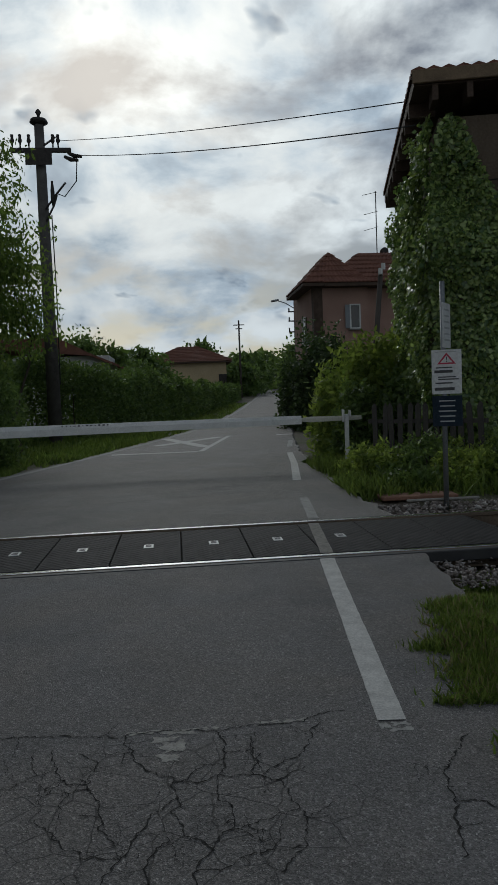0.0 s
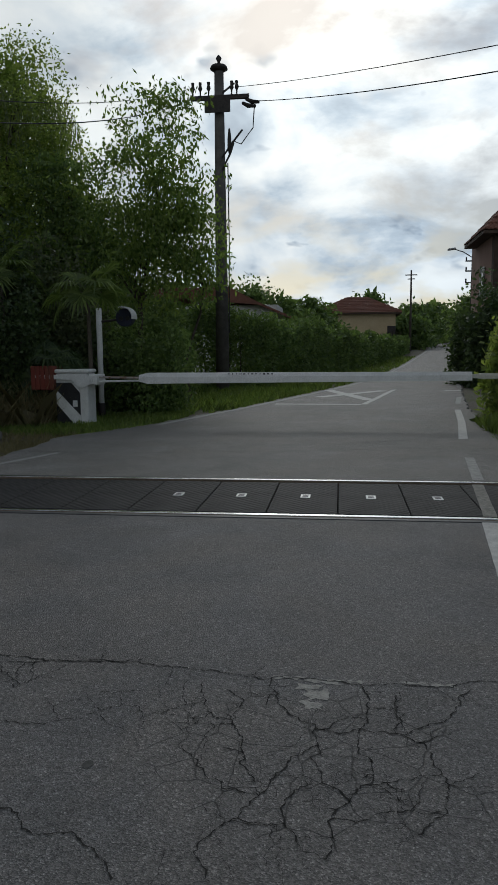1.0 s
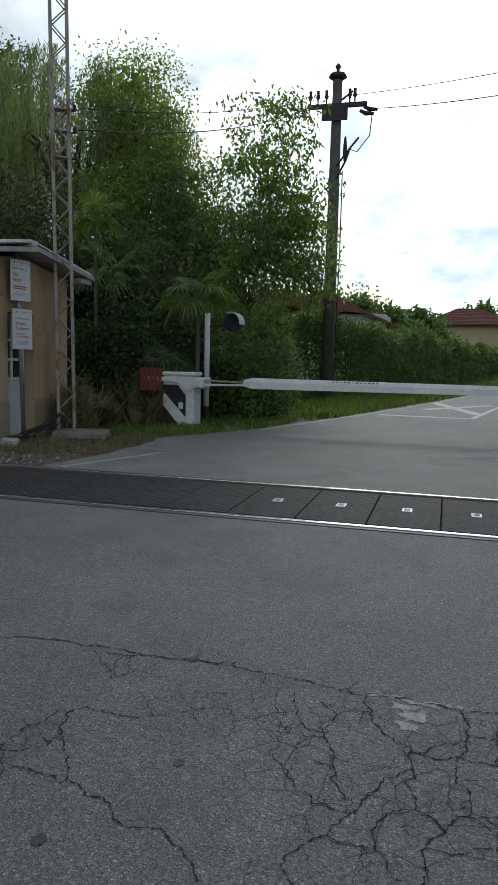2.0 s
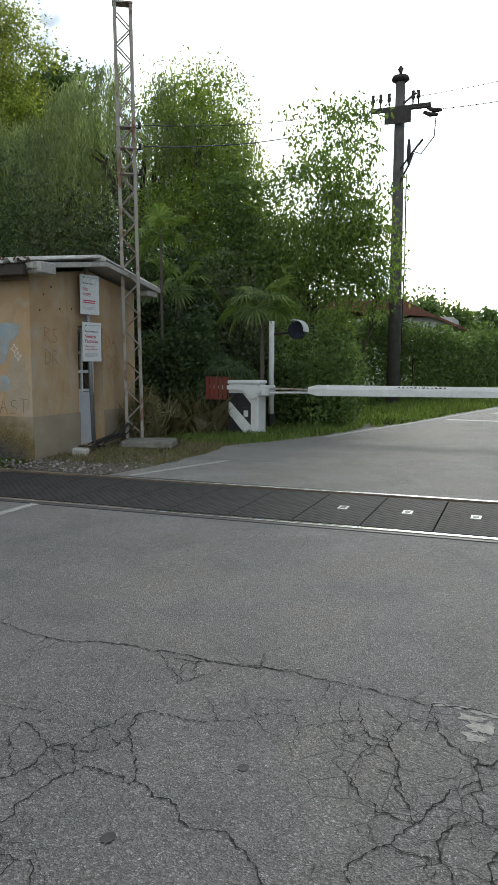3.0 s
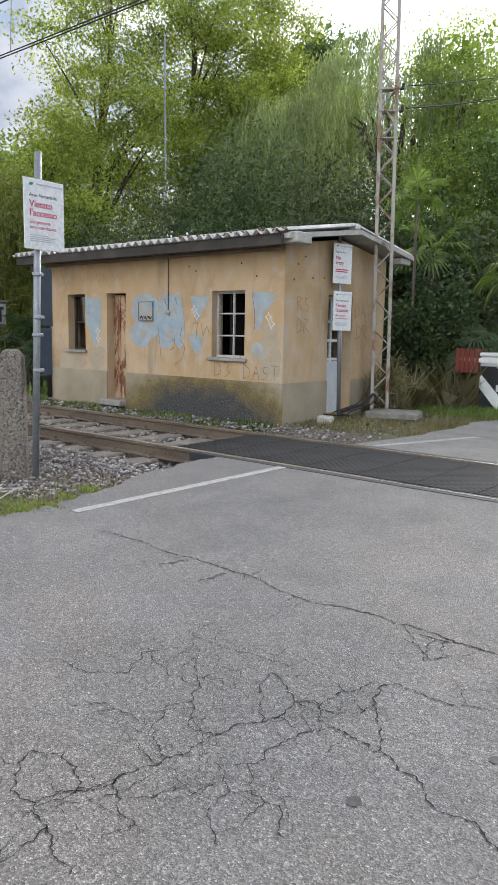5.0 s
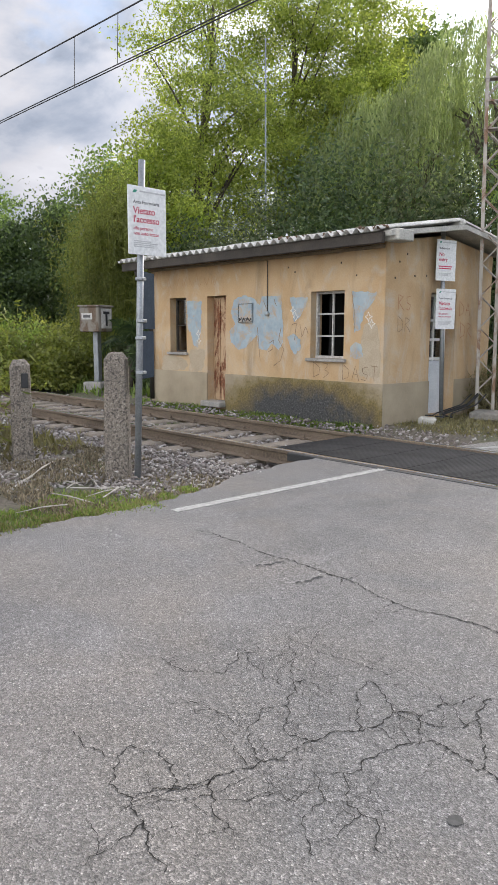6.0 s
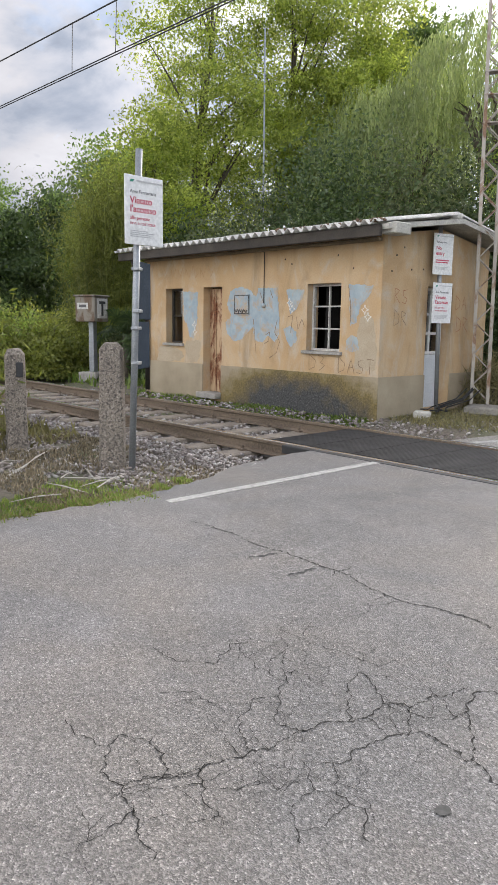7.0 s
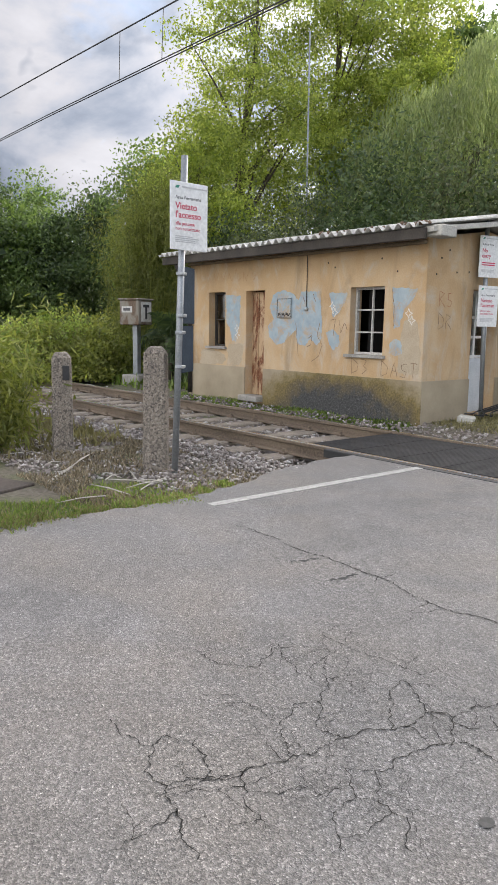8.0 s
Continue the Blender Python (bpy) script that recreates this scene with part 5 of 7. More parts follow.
b = board(s1, (0.02, -0.04, 1.54), -20, 0.34, 0.52, [("b", 1, 0.010, -0.13, 0.235, SIGN_PALE), ("b", 1, 0.014, -0.12, 0.05, SIGN_GREY), ("b", 1, 0.032, -0.14, 0.005, SIGN_GREY), ("b", 2, 0.014, -0.10, -0.06, SIGN_GREY), ("b", 1, 0.016, -0.13, -0.13, SIGN_GREY), ("b", 1, 0.036, -0.14, -0.20, SIGN_GREY)], "white notice board with red warning triangle")
part("triangle", prism([(-0.105, 0.09), (0.105, 0.09), (0.0, 0.225)], "y", -0.0082, -0.006), SIGN_RED, b, "red warning triangle")
part("triangle_field", prism([(-0.07, 0.108), (0.07, 0.108), (0.0, 0.193)], "y", -0.0095, -0.008), SIGN_WHITE, b)
bm = box((0, -0.0105, 0.158), (0.012, 0.002, 0.04))
add_box(bm, (0, -0.0105, 0.122), (0.012, 0.002, 0.012))
part("exclamation_mark", bm, SIGN_GREY, b)
b = part("board", box((0, 0, 0), (0.34, 0.012, 0.36), bevel=0.003), SIGN_BACK, s1, "dark notice board with pale print")
b.matrix_basis = pose(0.02, -0.04, 1.08, 0, 0, -20)
rb = random.Random(4)
for k in range(5):
    part("printed_bar", box((0, -0.0075, 0.12 - 0.06 * k), (0.16 + 0.1 * rb.random(), 0.002, 0.014)), SIGN_PALE, b)
b = part("board", box((0, 0, 0), (0.30, 0.012, 0.52), bevel=0.003), SIGN_WHITE, s1, "white board turned edge on")
b.matrix_basis = pose(0.03, -0.03, 2.08, 0, 0, -20 + 72)
for k in range(6):
    part("printed_bar", box((0, -0.0075, 0.18 - 0.07 * k), (0.2, 0.002, 0.02)), SIGN_PALE, b)


def concrete_post(place, w, h, turn, slot, label):
    p = thing("concrete_post", place, label, "post", "concrete posts beside the track", turn)
    bm = bmesh.new()
    r = random.Random(int(h * 100))
    levels = [(-0.1, 1.05), (0.25 * h, 1.03), (0.5 * h, 1.0), (0.75 * h, 0.98), (h * 0.945, 0.95), (h * 0.99, 0.62), (h, 0.42)]
    rings = []
    for z, s in levels:
        c = 0.82
        ring = []
        for x, y in ((-1, -c), (-c, -1), (c, -1), (1, -c), (1, c), (c, 1), (-c, 1), (-1, c)):
            ring.append(bm.verts.new((x * s * w / 2 + r.uniform(-.004, .004), y * s * w / 2 + r.uniform(-.004, .004), z + r.uniform(-.006, .006))))
        rings.append(ring)
    for a, b2 in zip(rings, rings[1:]):
        for k in range(8):
            bm.faces.new((a[k], a[(k + 1) % 8], b2[(k + 1) % 8], b2[k]))
    bm.faces.new(rings[-1])
    bm.faces.new(rings[0][::-1])
    part("shaft", bm, OLD_CONCRETE, p)
    if slot:
        # no recess is cut: a black block paints the slot's shade
        part("slot", box((0.05, -w / 2 + 0.0, h * 0.80), (0.07, 0.03, 0.15), bevel=0.008), BLACK_PAINT, p, "empty slot with its shade painted black")
    return p


concrete_post((-5.66, 3.52, -0.05), 0.21, 1.135, 50, False, "weathered lichen-stained concrete post beside the sign")
concrete_post((-7.0, 3.22, -0.05), 0.20, 1.035, 62, True, "old concrete post with a slot beside the shrub")

# telephone box on a post
tb = thing("trackside_cabinet", (-14.75, 8.68, 0.0), "weathered grey trackside telephone box on a steel post", "cabinet", turn=20)
BOXGREY = rust_material("cabinet_grey", (0.20, 0.18, 0.15), (0.07, 0.045, 0.03), (0.17, 0.115, 0.075), 0.42, 0.75, 0.0)
part("body", box((0, 0, 1.56), (0.56, 0.50, 0.56), bevel=0.02), BOXGREY, tb)
part("lid", box((0, 0, 1.86), (0.62, 0.56, 0.04), bevel=0.012), BOXGREY, tb)
part("post", box((0.02, 0.0, 0.64), (0.14, 0.14, 1.28), bevel=0.01), GALV, tb)
part("footing", box((0.02, 0, 0.02), (0.5, 0.5, 0.24), bevel=0.02), CONCRETE, tb)
pl = part("plate", box((0.285, 0.02, 1.58), (0.006, 0.36, 0.44)), OLD_WHITE, tb, "white plate with black T mark")
bm = box((0.290, 0.02, 1.71), (0.005, 0.22, 0.06))
add_box(bm, (0.290, 0.02, 1.55), (0.005, 0.07, 0.27))
part("letter", bm, BLACK_PAINT, pl)
pl = part("plate", box((-0.05, -0.255, 1.63), (0.3, 0.006, 0.14)), OLD_WHITE, tb, "small pale number plate")
part("printed_bar", box((-0.05, -0.2595, 1.63), (0.2, 0.004, 0.06)), SIGN_GREY, pl)

# ---------------------------------------------------------------- lattice mast
mast = thing("lattice_mast", (-5.98, 10.60, 0.0), "tall slender rusty steel lattice mast on a concrete base", "mast", turn=32)
H_M = 6.95
mast.matrix_world = pose(-5.99, 10.59, 0.0, 0, -0.9, 32)
for s in (-1, 1):
    bm = bmesh.new()
    add_prism(bm, [(s * 0.10, -0.075), (s * 0.15, -0.075), (s * 0.15, 0.075), (s * 0.10, 0.075), (s * 0.10, 0.062), (s * 0.138, 0.062), (s * 0.138, -0.062), (s * 0.10, -0.062)], "z", 0.06, H_M)
    part("leg", bm, MAST_STEEL, mast)
n = 27
for yy in (-0.07, 0.07):
    for k in range(n):
        z0_, z1_ = 0.12 + (H_M - 0.25) * k / n, 0.12 + (H_M - 0.25) * (k + 1) / n
        a = Vector((-0.12 if k % 2 else 0.12, yy, z0_))
        b2 = Vector((0.12 if k % 2 else -0.12, yy, z1_))
        part("lacing_bar", tube([a, b2], 0.0105, 5), MAST_STEEL, mast)
part("top_plate", box((0, 0, H_M + 0.012), (0.32, 0.17, 0.024)), MAST_STEEL, mast)
for z in (5.08, 4.75, 4.35):
    part("collar", box((0.0, 0, z), (0.32, 0.17, 0.022), bevel=0.004), MAST_STEEL, mast)
    part("insulator", tube([(0.17, 0.0, z), (0.22, 0.0, z + 0.01), (0.225, 0, z + 0.09)], [0.02, 0.03, 0.025], 8), IRON, mast)
tagged(link_mesh("mast_base", box((-5.62, 10.42, 0.0), (0.85, 0.62, 0.12), (0, 0, 20), 0.02), mottled("base_concrete", (0.13, 0.12, 0.10), (0.28, 0.26, 0.23), 5, 0.95, 0, 40, 0.6, 0.008)), "cracked concrete base slab under the mast", "base slab")
tagged(link_mesh("concrete_block", box((-6.0, 9.0, -0.01), (0.24, 0.2, 0.12), (0, 5, 25), 0.02), SLAB), "pale broken concrete block lying on stones", "block")
bm = bmesh.new()
rc = random.Random(3)
for k in range(6):
    a = Vector((-5.95 + rc.uniform(-.1, .1), 10.1 + rc.uniform(-.15, .1), 0.12 + 0.06 * rc.random()))
    pts = [a + Vector((0, 0.3, 0.15)), a, a + Vector((-0.2, -0.35, -0.12)), a + Vector((-0.15 + 0.2 * rc.random(), -0.6, -0.13)), a + Vector((0.25 * rc.uniform(-1, 1), -0.75, -0.12))]
    add_tube(bm, pts, 0.010, 6)
tagged(link_mesh("cable_bundle", bm, WIRE), "loose black cables beside the mast foot", "cable")

# ---------------------------------------------------------------- level crossing barrier
bar = thing("level_crossing_barrier", (-4.9, 13.05, -0.06), "white level crossing barrier lowered across the road", "barrier")
part("machine_case", box((0, 0, 0.50), (0.62, 0.44, 0.96), bevel=0.02), WHITE_PAINT, bar, "white steel drive case")
part("case_lid", box((0.0, 0, 1.02), (0.66, 0.48, 0.07), bevel=0.02), WHITE_PAINT, bar)
part("panel", box((-0.07, -0.2225, 0.42), (0.46, 0.005, 0.78)), BLACK_PAINT, bar, "black front panel")
part("stripe", prism([(-0.298, 0.68), (-0.298, 0.42), (0.03, 0.035), (0.158, 0.035), (0.158, 0.20)], "y", -0.2285, -0.2248), WHITE_PAINT, bar, "white diagonal stripe")
part("stripe", prism([(0.0, 0.805), (0.158, 0.62), (0.158, 0.805)], "y", -0.2285, -0.2248), WHITE_PAINT, bar, "white diagonal stripe")
part("plate", box((0.06, -0.2285, 0.42), (0.09, 0.006, 0.12)), SIGN_WHITE, bar)
for yy in (-0.26, 0.26):
    part("lever", prism([(-0.75, 0.90), (-0.75, 0.96), (0.30, 0.95), (0.42, 0.92), (0.42, 0.80), (0.2, 0.70), (0.0, 0.86)], "y", yy - 0.012, yy + 0.012), WHITE_PAINT, bar)
for x in (-0.74, -0.65, -0.56, -0.47, -0.38):
    part("counterweight", box((x + 0.02, 0, 0.90), (0.083, 0.56, 0.44), bevel=0.008), RED_PAINT, bar, "rust red counterweight slab")
part("hinge", box((0.42, 0, 0.86), (0.16, 0.5, 0.20), bevel=0.02), WHITE_PAINT, bar)
part("hinge_pin", tube([(0.34, -0.3, 0.86), (0.34, 0.3, 0.86)], 0.05, 12), WHITE_PAINT, bar)
for yy, zz in ((-0.12, 0.90), (0.12, 0.90), (-0.12, 0.82), (0.12, 0.82)):
    part("stay", tube([(0.45, yy, zz), (1.32, yy * 0.4, 0.86 + (zz - 0.86) * 0.6)], 0.018, 6), MAST_STEEL if zz > 0.85 else WHITE_PAINT, bar)


def tapered_beam(x0_, x1_, y0_, y1_, z0_, z1_, h0, h1, d0, d1):
    bm = bmesh.new()
    rings = []
    for x, y, z, h, d in ((x0_, y0_, z0_, h0 * 0.6, d0 * 0.6), (x0_ + 0.18, y0_, z0_, h0, d0), (x1_, y1_, z1_, h1, d1)):
        rings.append([bm.verts.new((x, y + yy * d, z + zz * h)) for yy, zz in ((-0.5, -0.5), (0.5, -0.5), (0.5, 0.12), (0.22, 0.5), (-0.22, 0.5), (-0.5, 0.12))])
    for a, b2 in zip(rings, rings[1:]):
        for k in range(6):
            bm.faces.new((a[k], a[(k + 1) % 6], b2[(k + 1) % 6], b2[k]))
    bm.faces.new(rings[0][::-1])
    bm.faces.new(rings[-1])
    return bm


part("beam", tapered_beam(1.25, 7.2, -0.05, -0.27, 0.88, 0.90, 0.20, 0.15, 0.15, 0.11), WHITE_PAINT, bar, "long white hollow barrier beam")
part("beam_tip", tapered_beam(7.2, 8.3, -0.27, -0.32, 0.90, 0.905, 0.10, 0.075, 0.07, 0.055), mottled("aged_white", (0.45, 0.44, 0.38), (0.6, 0.58, 0.5), 6, 0.6), bar, "narrow yellowed beam tip")
rb = random.Random(9)
bm = bmesh.new()
for k in range(12):
    x = 2.95 + 0.072 * k
    add_box(bm, (x, -0.05 - 0.037 * (x - 1.25) - 0.075, 0.955), (0.015 + 0.04 * rb.random(), 0.004, 0.012 + 0.016 * rb.random()))
part("printed_bar", bm, SIGN_GREY, bar, "worn dark print")
bs = thing("barrier_support", (3.10, 12.62, -0.05), "white forked steel post holding the barrier tip", "post")
part("post", box((0, 0, 0.48), (0.07, 0.07, 0.98), bevel=0.008), WHITE_PAINT, bs)
part("fork", box((-0.06, 0, 0.94), (0.03, 0.1, 0.22), bevel=0.005), WHITE_PAINT, bs)
part("fork", box((0.06, 0, 0.98), (0.03, 0.1, 0.12), bevel=0.005), WHITE_PAINT, bs)

# road signal behind the barrier
sg = thing("road_signal", (-4.97, 14.7, -0.06), "white post with a dark hooded road signal", "signal")
smooth(part("post", tube([(0, 0, -0.05), (0, 0, 2.28)], 0.06, 12), WHITE_PAINT, sg))
part("base_sleeve", tube([(0, 0, -0.05), (0, 0, 0.3)], 0.075, 12), IRON, sg)
part("bracket", tube([(0, 0, 2.0), (0.5, 0.05, 2.05)], 0.025, 8), IRON, sg)
hd = part("signal_head", tube([(0.58, -0.1, 2.08), (0.58, 0.08, 2.08)], [0.185, 0.185], 24), mottled("signal_dark", (0.012, 0.016, 0.04), (0.025, 0.03, 0.06), 6, 0.5), sg, "dark round signal target")
bm = bmesh.new()
for k in range(11):
    a0, a1 = radians(-10 + 11 * k), radians(-10 + 11 * (k + 1))
    q = [bm.verts.new((0.58 + 0.20 * math.cos(a), y, 2.08 + 0.20 * math.sin(a))) for a, y in ((a0, -0.28), (a1, -0.28), (a1, 0.09), (a0, 0.09))]
    bm.faces.new(q)
part("hood", bm, WHITE_PAINT, hd, "white weathered hood").modifiers.new("thick", "SOLIDIFY").thickness = 0.02
for x in (0.51, 0.65):
    part("lens", tube([(x, -0.13, 2.06), (x, -0.10, 2.06)], 0.045, 14), BLACK_PAINT, hd)

# ---------------------------------------------------------------- poles and wires
pole = thing("utility_pole", (-4.02, 24.82, -0.05), "tall grey concrete utility pole with crossarm and insulators", "pole")
smooth(part("shaft", tube([(0, 0, -0.1), (0, 0, 10.6)], [0.24, 0.155], 14), mottled("pole_concrete", (0.075, 0.07, 0.065), (0.16, 0.15, 0.14), 4, 0.9, 0, 50, 0.4, 0.005), pole))
smooth(part("cap", tube([(0, 0, 10.58), (0, 0, 10.66), (0, 0, 10.76)], [0.17, 0.30, 0.26], 14), IRON, pole))
smooth(part("insulator", tube([(0, 0, 10.76), (0, 0, 10.9), (0, 0, 11.0), (0, 0, 11.1)], [0.04, 0.05, 0.10, 0.03], 10), IRON, pole))
part("crossarm", box((0.05, -0.2, 9.70), (1.95, 0.12, 0.14), bevel=0.01), IRON, pole, "dark iron crossarm")
part("plate", box((-0.02, -0.28, 9.42), (0.86, 0.03, 0.42)), IRON, pole)
for x in (-0.85, -0.6, -0.32, 0.45, 0.62):
    smooth(part("insulator", tube([(x, -0.2, 9.76), (x, -0.2, 9.92), (x, -0.2, 10.0), (x, -0.2, 10.1), (x, -0.2, 10.2)], [0.02, 0.03, 0.075, 0.045, 0.055], 10), IRON, pole))
part("crossarm", box((0.35, -0.22, 9.98), (0.5, 0.05, 0.05), (0, -35, 0)), IRON, pole)
for x, z in ((1.12, 9.52), (1.0, 9.40)):
    part("insulator", tube([(x - 0.2, -0.2, z + 0.1), (x, -0.2, z), (x + 0.25, -0.2, z - 0.02)], [0.05, 0.075, 0.05], 8), IRON, pole)
for x, z, tx in ((0.38, 7.9, 0.12), (0.5, 8.3, 0.3)):
    part("brace", tube([(0.1, -0.18, z - 0.5), (x, -0.22, z), (x + tx, -0.22, z + 0.35)], 0.035, 6), IRON, pole)
smooth(part("insulator", tube([(0.36, -0.22, 7.9), (0.36, -0.22, 8.1), (0.36, -0.22, 8.4), (0.36, -0.22, 8.7)], [0.03, 0.07, 0.065, 0.03], 8), IRON, pole))
part("cable", tube([(1.2, -0.2, 9.4), (1.15, -0.2, 8.7), (0.75, -0.2, 8.2), (0.5, -0.22, 8.3)], 0.018, 5), WIRE, pole)
part("cable", tube([(0.3, -0.24, 7.6), (0.32, -0.26, 5.0), (0.28, -0.25, 2.0)], 0.02, 5), WIRE, pole)


def wire(name, a, b, sag, r, label, n=24):
    a, b = Vector(a), Vector(b)
    pts = [a.lerp(b, k / n) - Vector((0, 0, sag * 4 * (k / n) * (1 - k / n))) for k in range(n + 1)]
    return tagged(link_mesh(name, tube(pts, r, 6), WIRE), label, "wire")


wire("overhead_wire", (-5.82, 10.72, 5.14), (-4.86, 24.6, 10.0), 0.25, 0.008, "thin dark overhead wire from the lattice mast")
wire("overhead_wire", (-5.82, 10.72, 4.81), (-4.6, 24.6, 9.75), 0.35, 0.012, "thick dark overhead cable from the lattice mast")
wire("overhead_wire", (-3.4, 24.6, 9.95), (4.45, 11.6, 6.05), 0.12, 0.009, "thin dark overhead wire to the ivy house")
wire("overhead_wire", (-2.85, 24.6, 9.48), (4.25, 11.6, 5.62), 0.15, 0.011, "dark overhead cable to the ivy house")
pts = [(-75, TRACK_Y, 6.25), (-40, TRACK_Y, 6.75), (-13.9, TRACK_Y, 6.07), (-9, TRACK_Y, 5.93), (-4, TRACK_Y, 5.85), (6, TRACK_Y, 5.95), (40, TRACK_Y, 6.9)]
tagged(link_mesh("messenger_wire", tube(pts, 0.012, 6), WIRE), "dark catenary messenger wire above the track", "wire")
for dy in (-0.03, 0.03):
    tagged(link_mesh("contact_wire", tube([(-75, TRACK_Y + dy, 5.3), (-14, TRACK_Y + dy, 5.27), (-6.7, TRACK_Y + dy, 5.2), (40, TRACK_Y + dy, 5.2)], 0.009, 6), WIRE), "contact wire above the track", "wire")
for x, zt in ((-19.0, 6.2), (-11.15, 6.0), (-9.85, 5.955), (-4.0, 5.85)):
    tagged(link_mesh("dropper_wire", tube([(x, TRACK_Y, zt), (x - 0.05, TRACK_Y, 5.24)], 0.006, 5), WIRE), "thin dropper wire of the overhead line", "wire")


# ---------------------------------------------------------------- houses
ROOF_TILE = mottled("clay_tile", (0.15, 0.065, 0.045), (0.26, 0.12, 0.085), 2.2, 0.9, 0, 30, 0.6, 0.02)
PINK = mottled("pink_render", (0.32, 0.20, 0.16), (0.42, 0.27, 0.22), 0.8, 0.9, 0, 25, 0.3, 0.005)
CREAM = mottled("cream_render", (0.46, 0.36, 0.22), (0.55, 0.44, 0.28), 0.8, 0.9, 0, 25, 0.3, 0.005)
WHITE_WALL = mottled("white_render", (0.55, 0.55, 0.53), (0.7, 0.7, 0.68), 0.8, 0.9, 0, 25, 0.3, 0.005)
DARK_WOOD = mottled("dark_wood", (0.045, 0.03, 0.022), (0.11, 0.075, 0.055), 4, 0.85, 0, 40, 0.4, 0.006)
OLD_WALL = mottled("old_brown_wall", (0.10, 0.075, 0.055), (0.20, 0.155, 0.115), 2.5, 0.92, 0, 30, 0.6, 0.012, stretch=(1, 1, 0.3))
DARK_GLASS = mottled("dark_window", (0.02, 0.022, 0.025), (0.035, 0.037, 0.04), 3, 0.12, 0, 60, 0.02, 0.001, 0.6)
SHUTTER = mottled("shutter_grey", (0.20, 0.22, 0.24), (0.30, 0.32, 0.34), 6, 0.7)


def hip_roof(parent, x0, x1, y0, y1, z0, zr, course=0.34, gable=False):
    """Tiled roof in stepped courses of barrel tiles over four (or two) slopes."""
    bm = bmesh.new()
    hx, hy = (x1 - x0) / 2, (y1 - y0) / 2
    run = min(hx, hy)
    n = max(4, int(math.hypot(run, zr - z0) / course))
    for k in range(n):
        a, b2 = k / n, (k + 1.12) / n
        for s in (0, 1, 2, 3):
            lo, hi = run * a, min(run, run * b2)
            za, zb = z0 + (zr - z0) * a + 0.10, z0 + (zr - z0) * min(1, b2) + 0.02
            if s == 0:
                q = [(x0 + lo, y0 + lo), (x1 - lo, y0 + lo), (x1 - hi, y0 + hi), (x0 + hi, y0 + hi)]
            elif s == 1:
                q = [(x1 - lo, y1 - lo), (x0 + lo, y1 - lo), (x0 + hi, y1 - hi), (x1 - hi, y1 - hi)]
            elif s == 2:
                q = [(x0 + lo, y1 - lo), (x0 + lo, y0 + lo), (x0 + hi, y0 + hi), (x0 + hi, y1 - hi)]
            else:
                q = [(x1 - lo, y0 + lo), (x1 - lo, y1 - lo), (x1 - hi, y1 - hi), (x1 - hi, y0 + hi)]
            A, B, C, D = (Vector((*q[0], za)), Vector((*q[1], za)), Vector((*q[2], zb)), Vector((*q[3], zb)))
            m = max(2, int((B - A).length / 0.22) * 2)
            last = None
            for j in range(m + 1):
                lift = Vector((0, 0, 0.045 if j % 2 else 0.0))
                p, r2 = A.lerp(B, j / m) + lift, D.lerp(C, j / m) + lift * 0.7
                now = (bm.verts.new(p), bm.verts.new(r2), bm.verts.new(p - Vector((0, 0, 0.06))))
                if last:
                    bm.faces.new((last[0], now[0], now[1], last[1]))
                    bm.faces.new((last[2], now[2], now[0], last[0]))
                last = now
    roof = part("roof", bm, ROOF_TILE, parent, "brown clay tile roof")
    part("soffit", box(((x0 + x1) / 2, (y0 + y1) / 2, z0 - 0.06), (x1 - x0 - 0.06, y1 - y0 - 0.06, 0.16)), DARK_WOOD, roof)
    return roof


def facade_window(parent, c, w, h, axis="y", shutters=True):
    f = part("window", box(c, (w, 0.10, h) if axis == "y" else (0.10, w, h)), DARK_GLASS, parent)
    d = Vector((0, -0.06, 0)) if axis == "y" else Vector((-0.06, 0, 0))
    bm = bmesh.new()
    cc = Vector(c) + d
    for s in (-1, 1):
        add_box(bm, cc + (Vector((s * w / 2, 0, 0)) if axis == "y" else Vector((0, s * w / 2, 0))), (0.07, 0.07, h + 0.07))
        add_box(bm, cc + Vector((0, 0, s * h / 2)), (w - 0.07, 0.06, 0.07) if axis == "y" else (0.06, w - 0.07, 0.07))
    part("frame", bm, WHITE_PAINT, f)
    part("sill", box(cc + Vector((0, 0, -h / 2 - 0.08)), (w + 0.2, 0.16, 0.06) if axis == "y" else (0.16, w + 0.2, 0.06)), CONCRETE, f)
    if shutters and axis == "y":
        part("shutter", box(cc + Vector((-w / 2 - w * 0.3, -0.01, 0)), (w * 0.5, 0.04, h)), SHUTTER, f)
    return f


pink = thing("pink_house", (0, 0, 0), "pink rendered house with brown tiled hip roofs", "house")
part("wall", box((9.1, 41.0, 3.5), (3.0, 6.0, 7.2)), PINK, pink)
part("wall", box((13.7, 41.6, 3.5), (9.0, 6.4, 7.2)), PINK, pink)
hip_roof(pink, 6.95, 10.6, 37.4, 43.0, 7.15, 9.05, 0.42)
hip_roof(pink, 8.1, 18.9, 37.3, 42.4, 7.1, 9.1, 0.42)
part("wall_corner", box((7.85, 38.15, 3.5), (0.5, 0.5, 7.15)), DARK_WOOD, pink)
facade_window(pink, (9.86, 37.98, 5.42), 0.52, 1.25)
facade_window(pink, (14.0, 38.38, 5.3), 0.8, 1.4)
facade_window(pink, (13.3, 38.38, 3.3), 0.9, 1.0, shutters=False)
facade_window(pink, (7.58, 40.4, 4.9), 0.9, 1.5, "x")
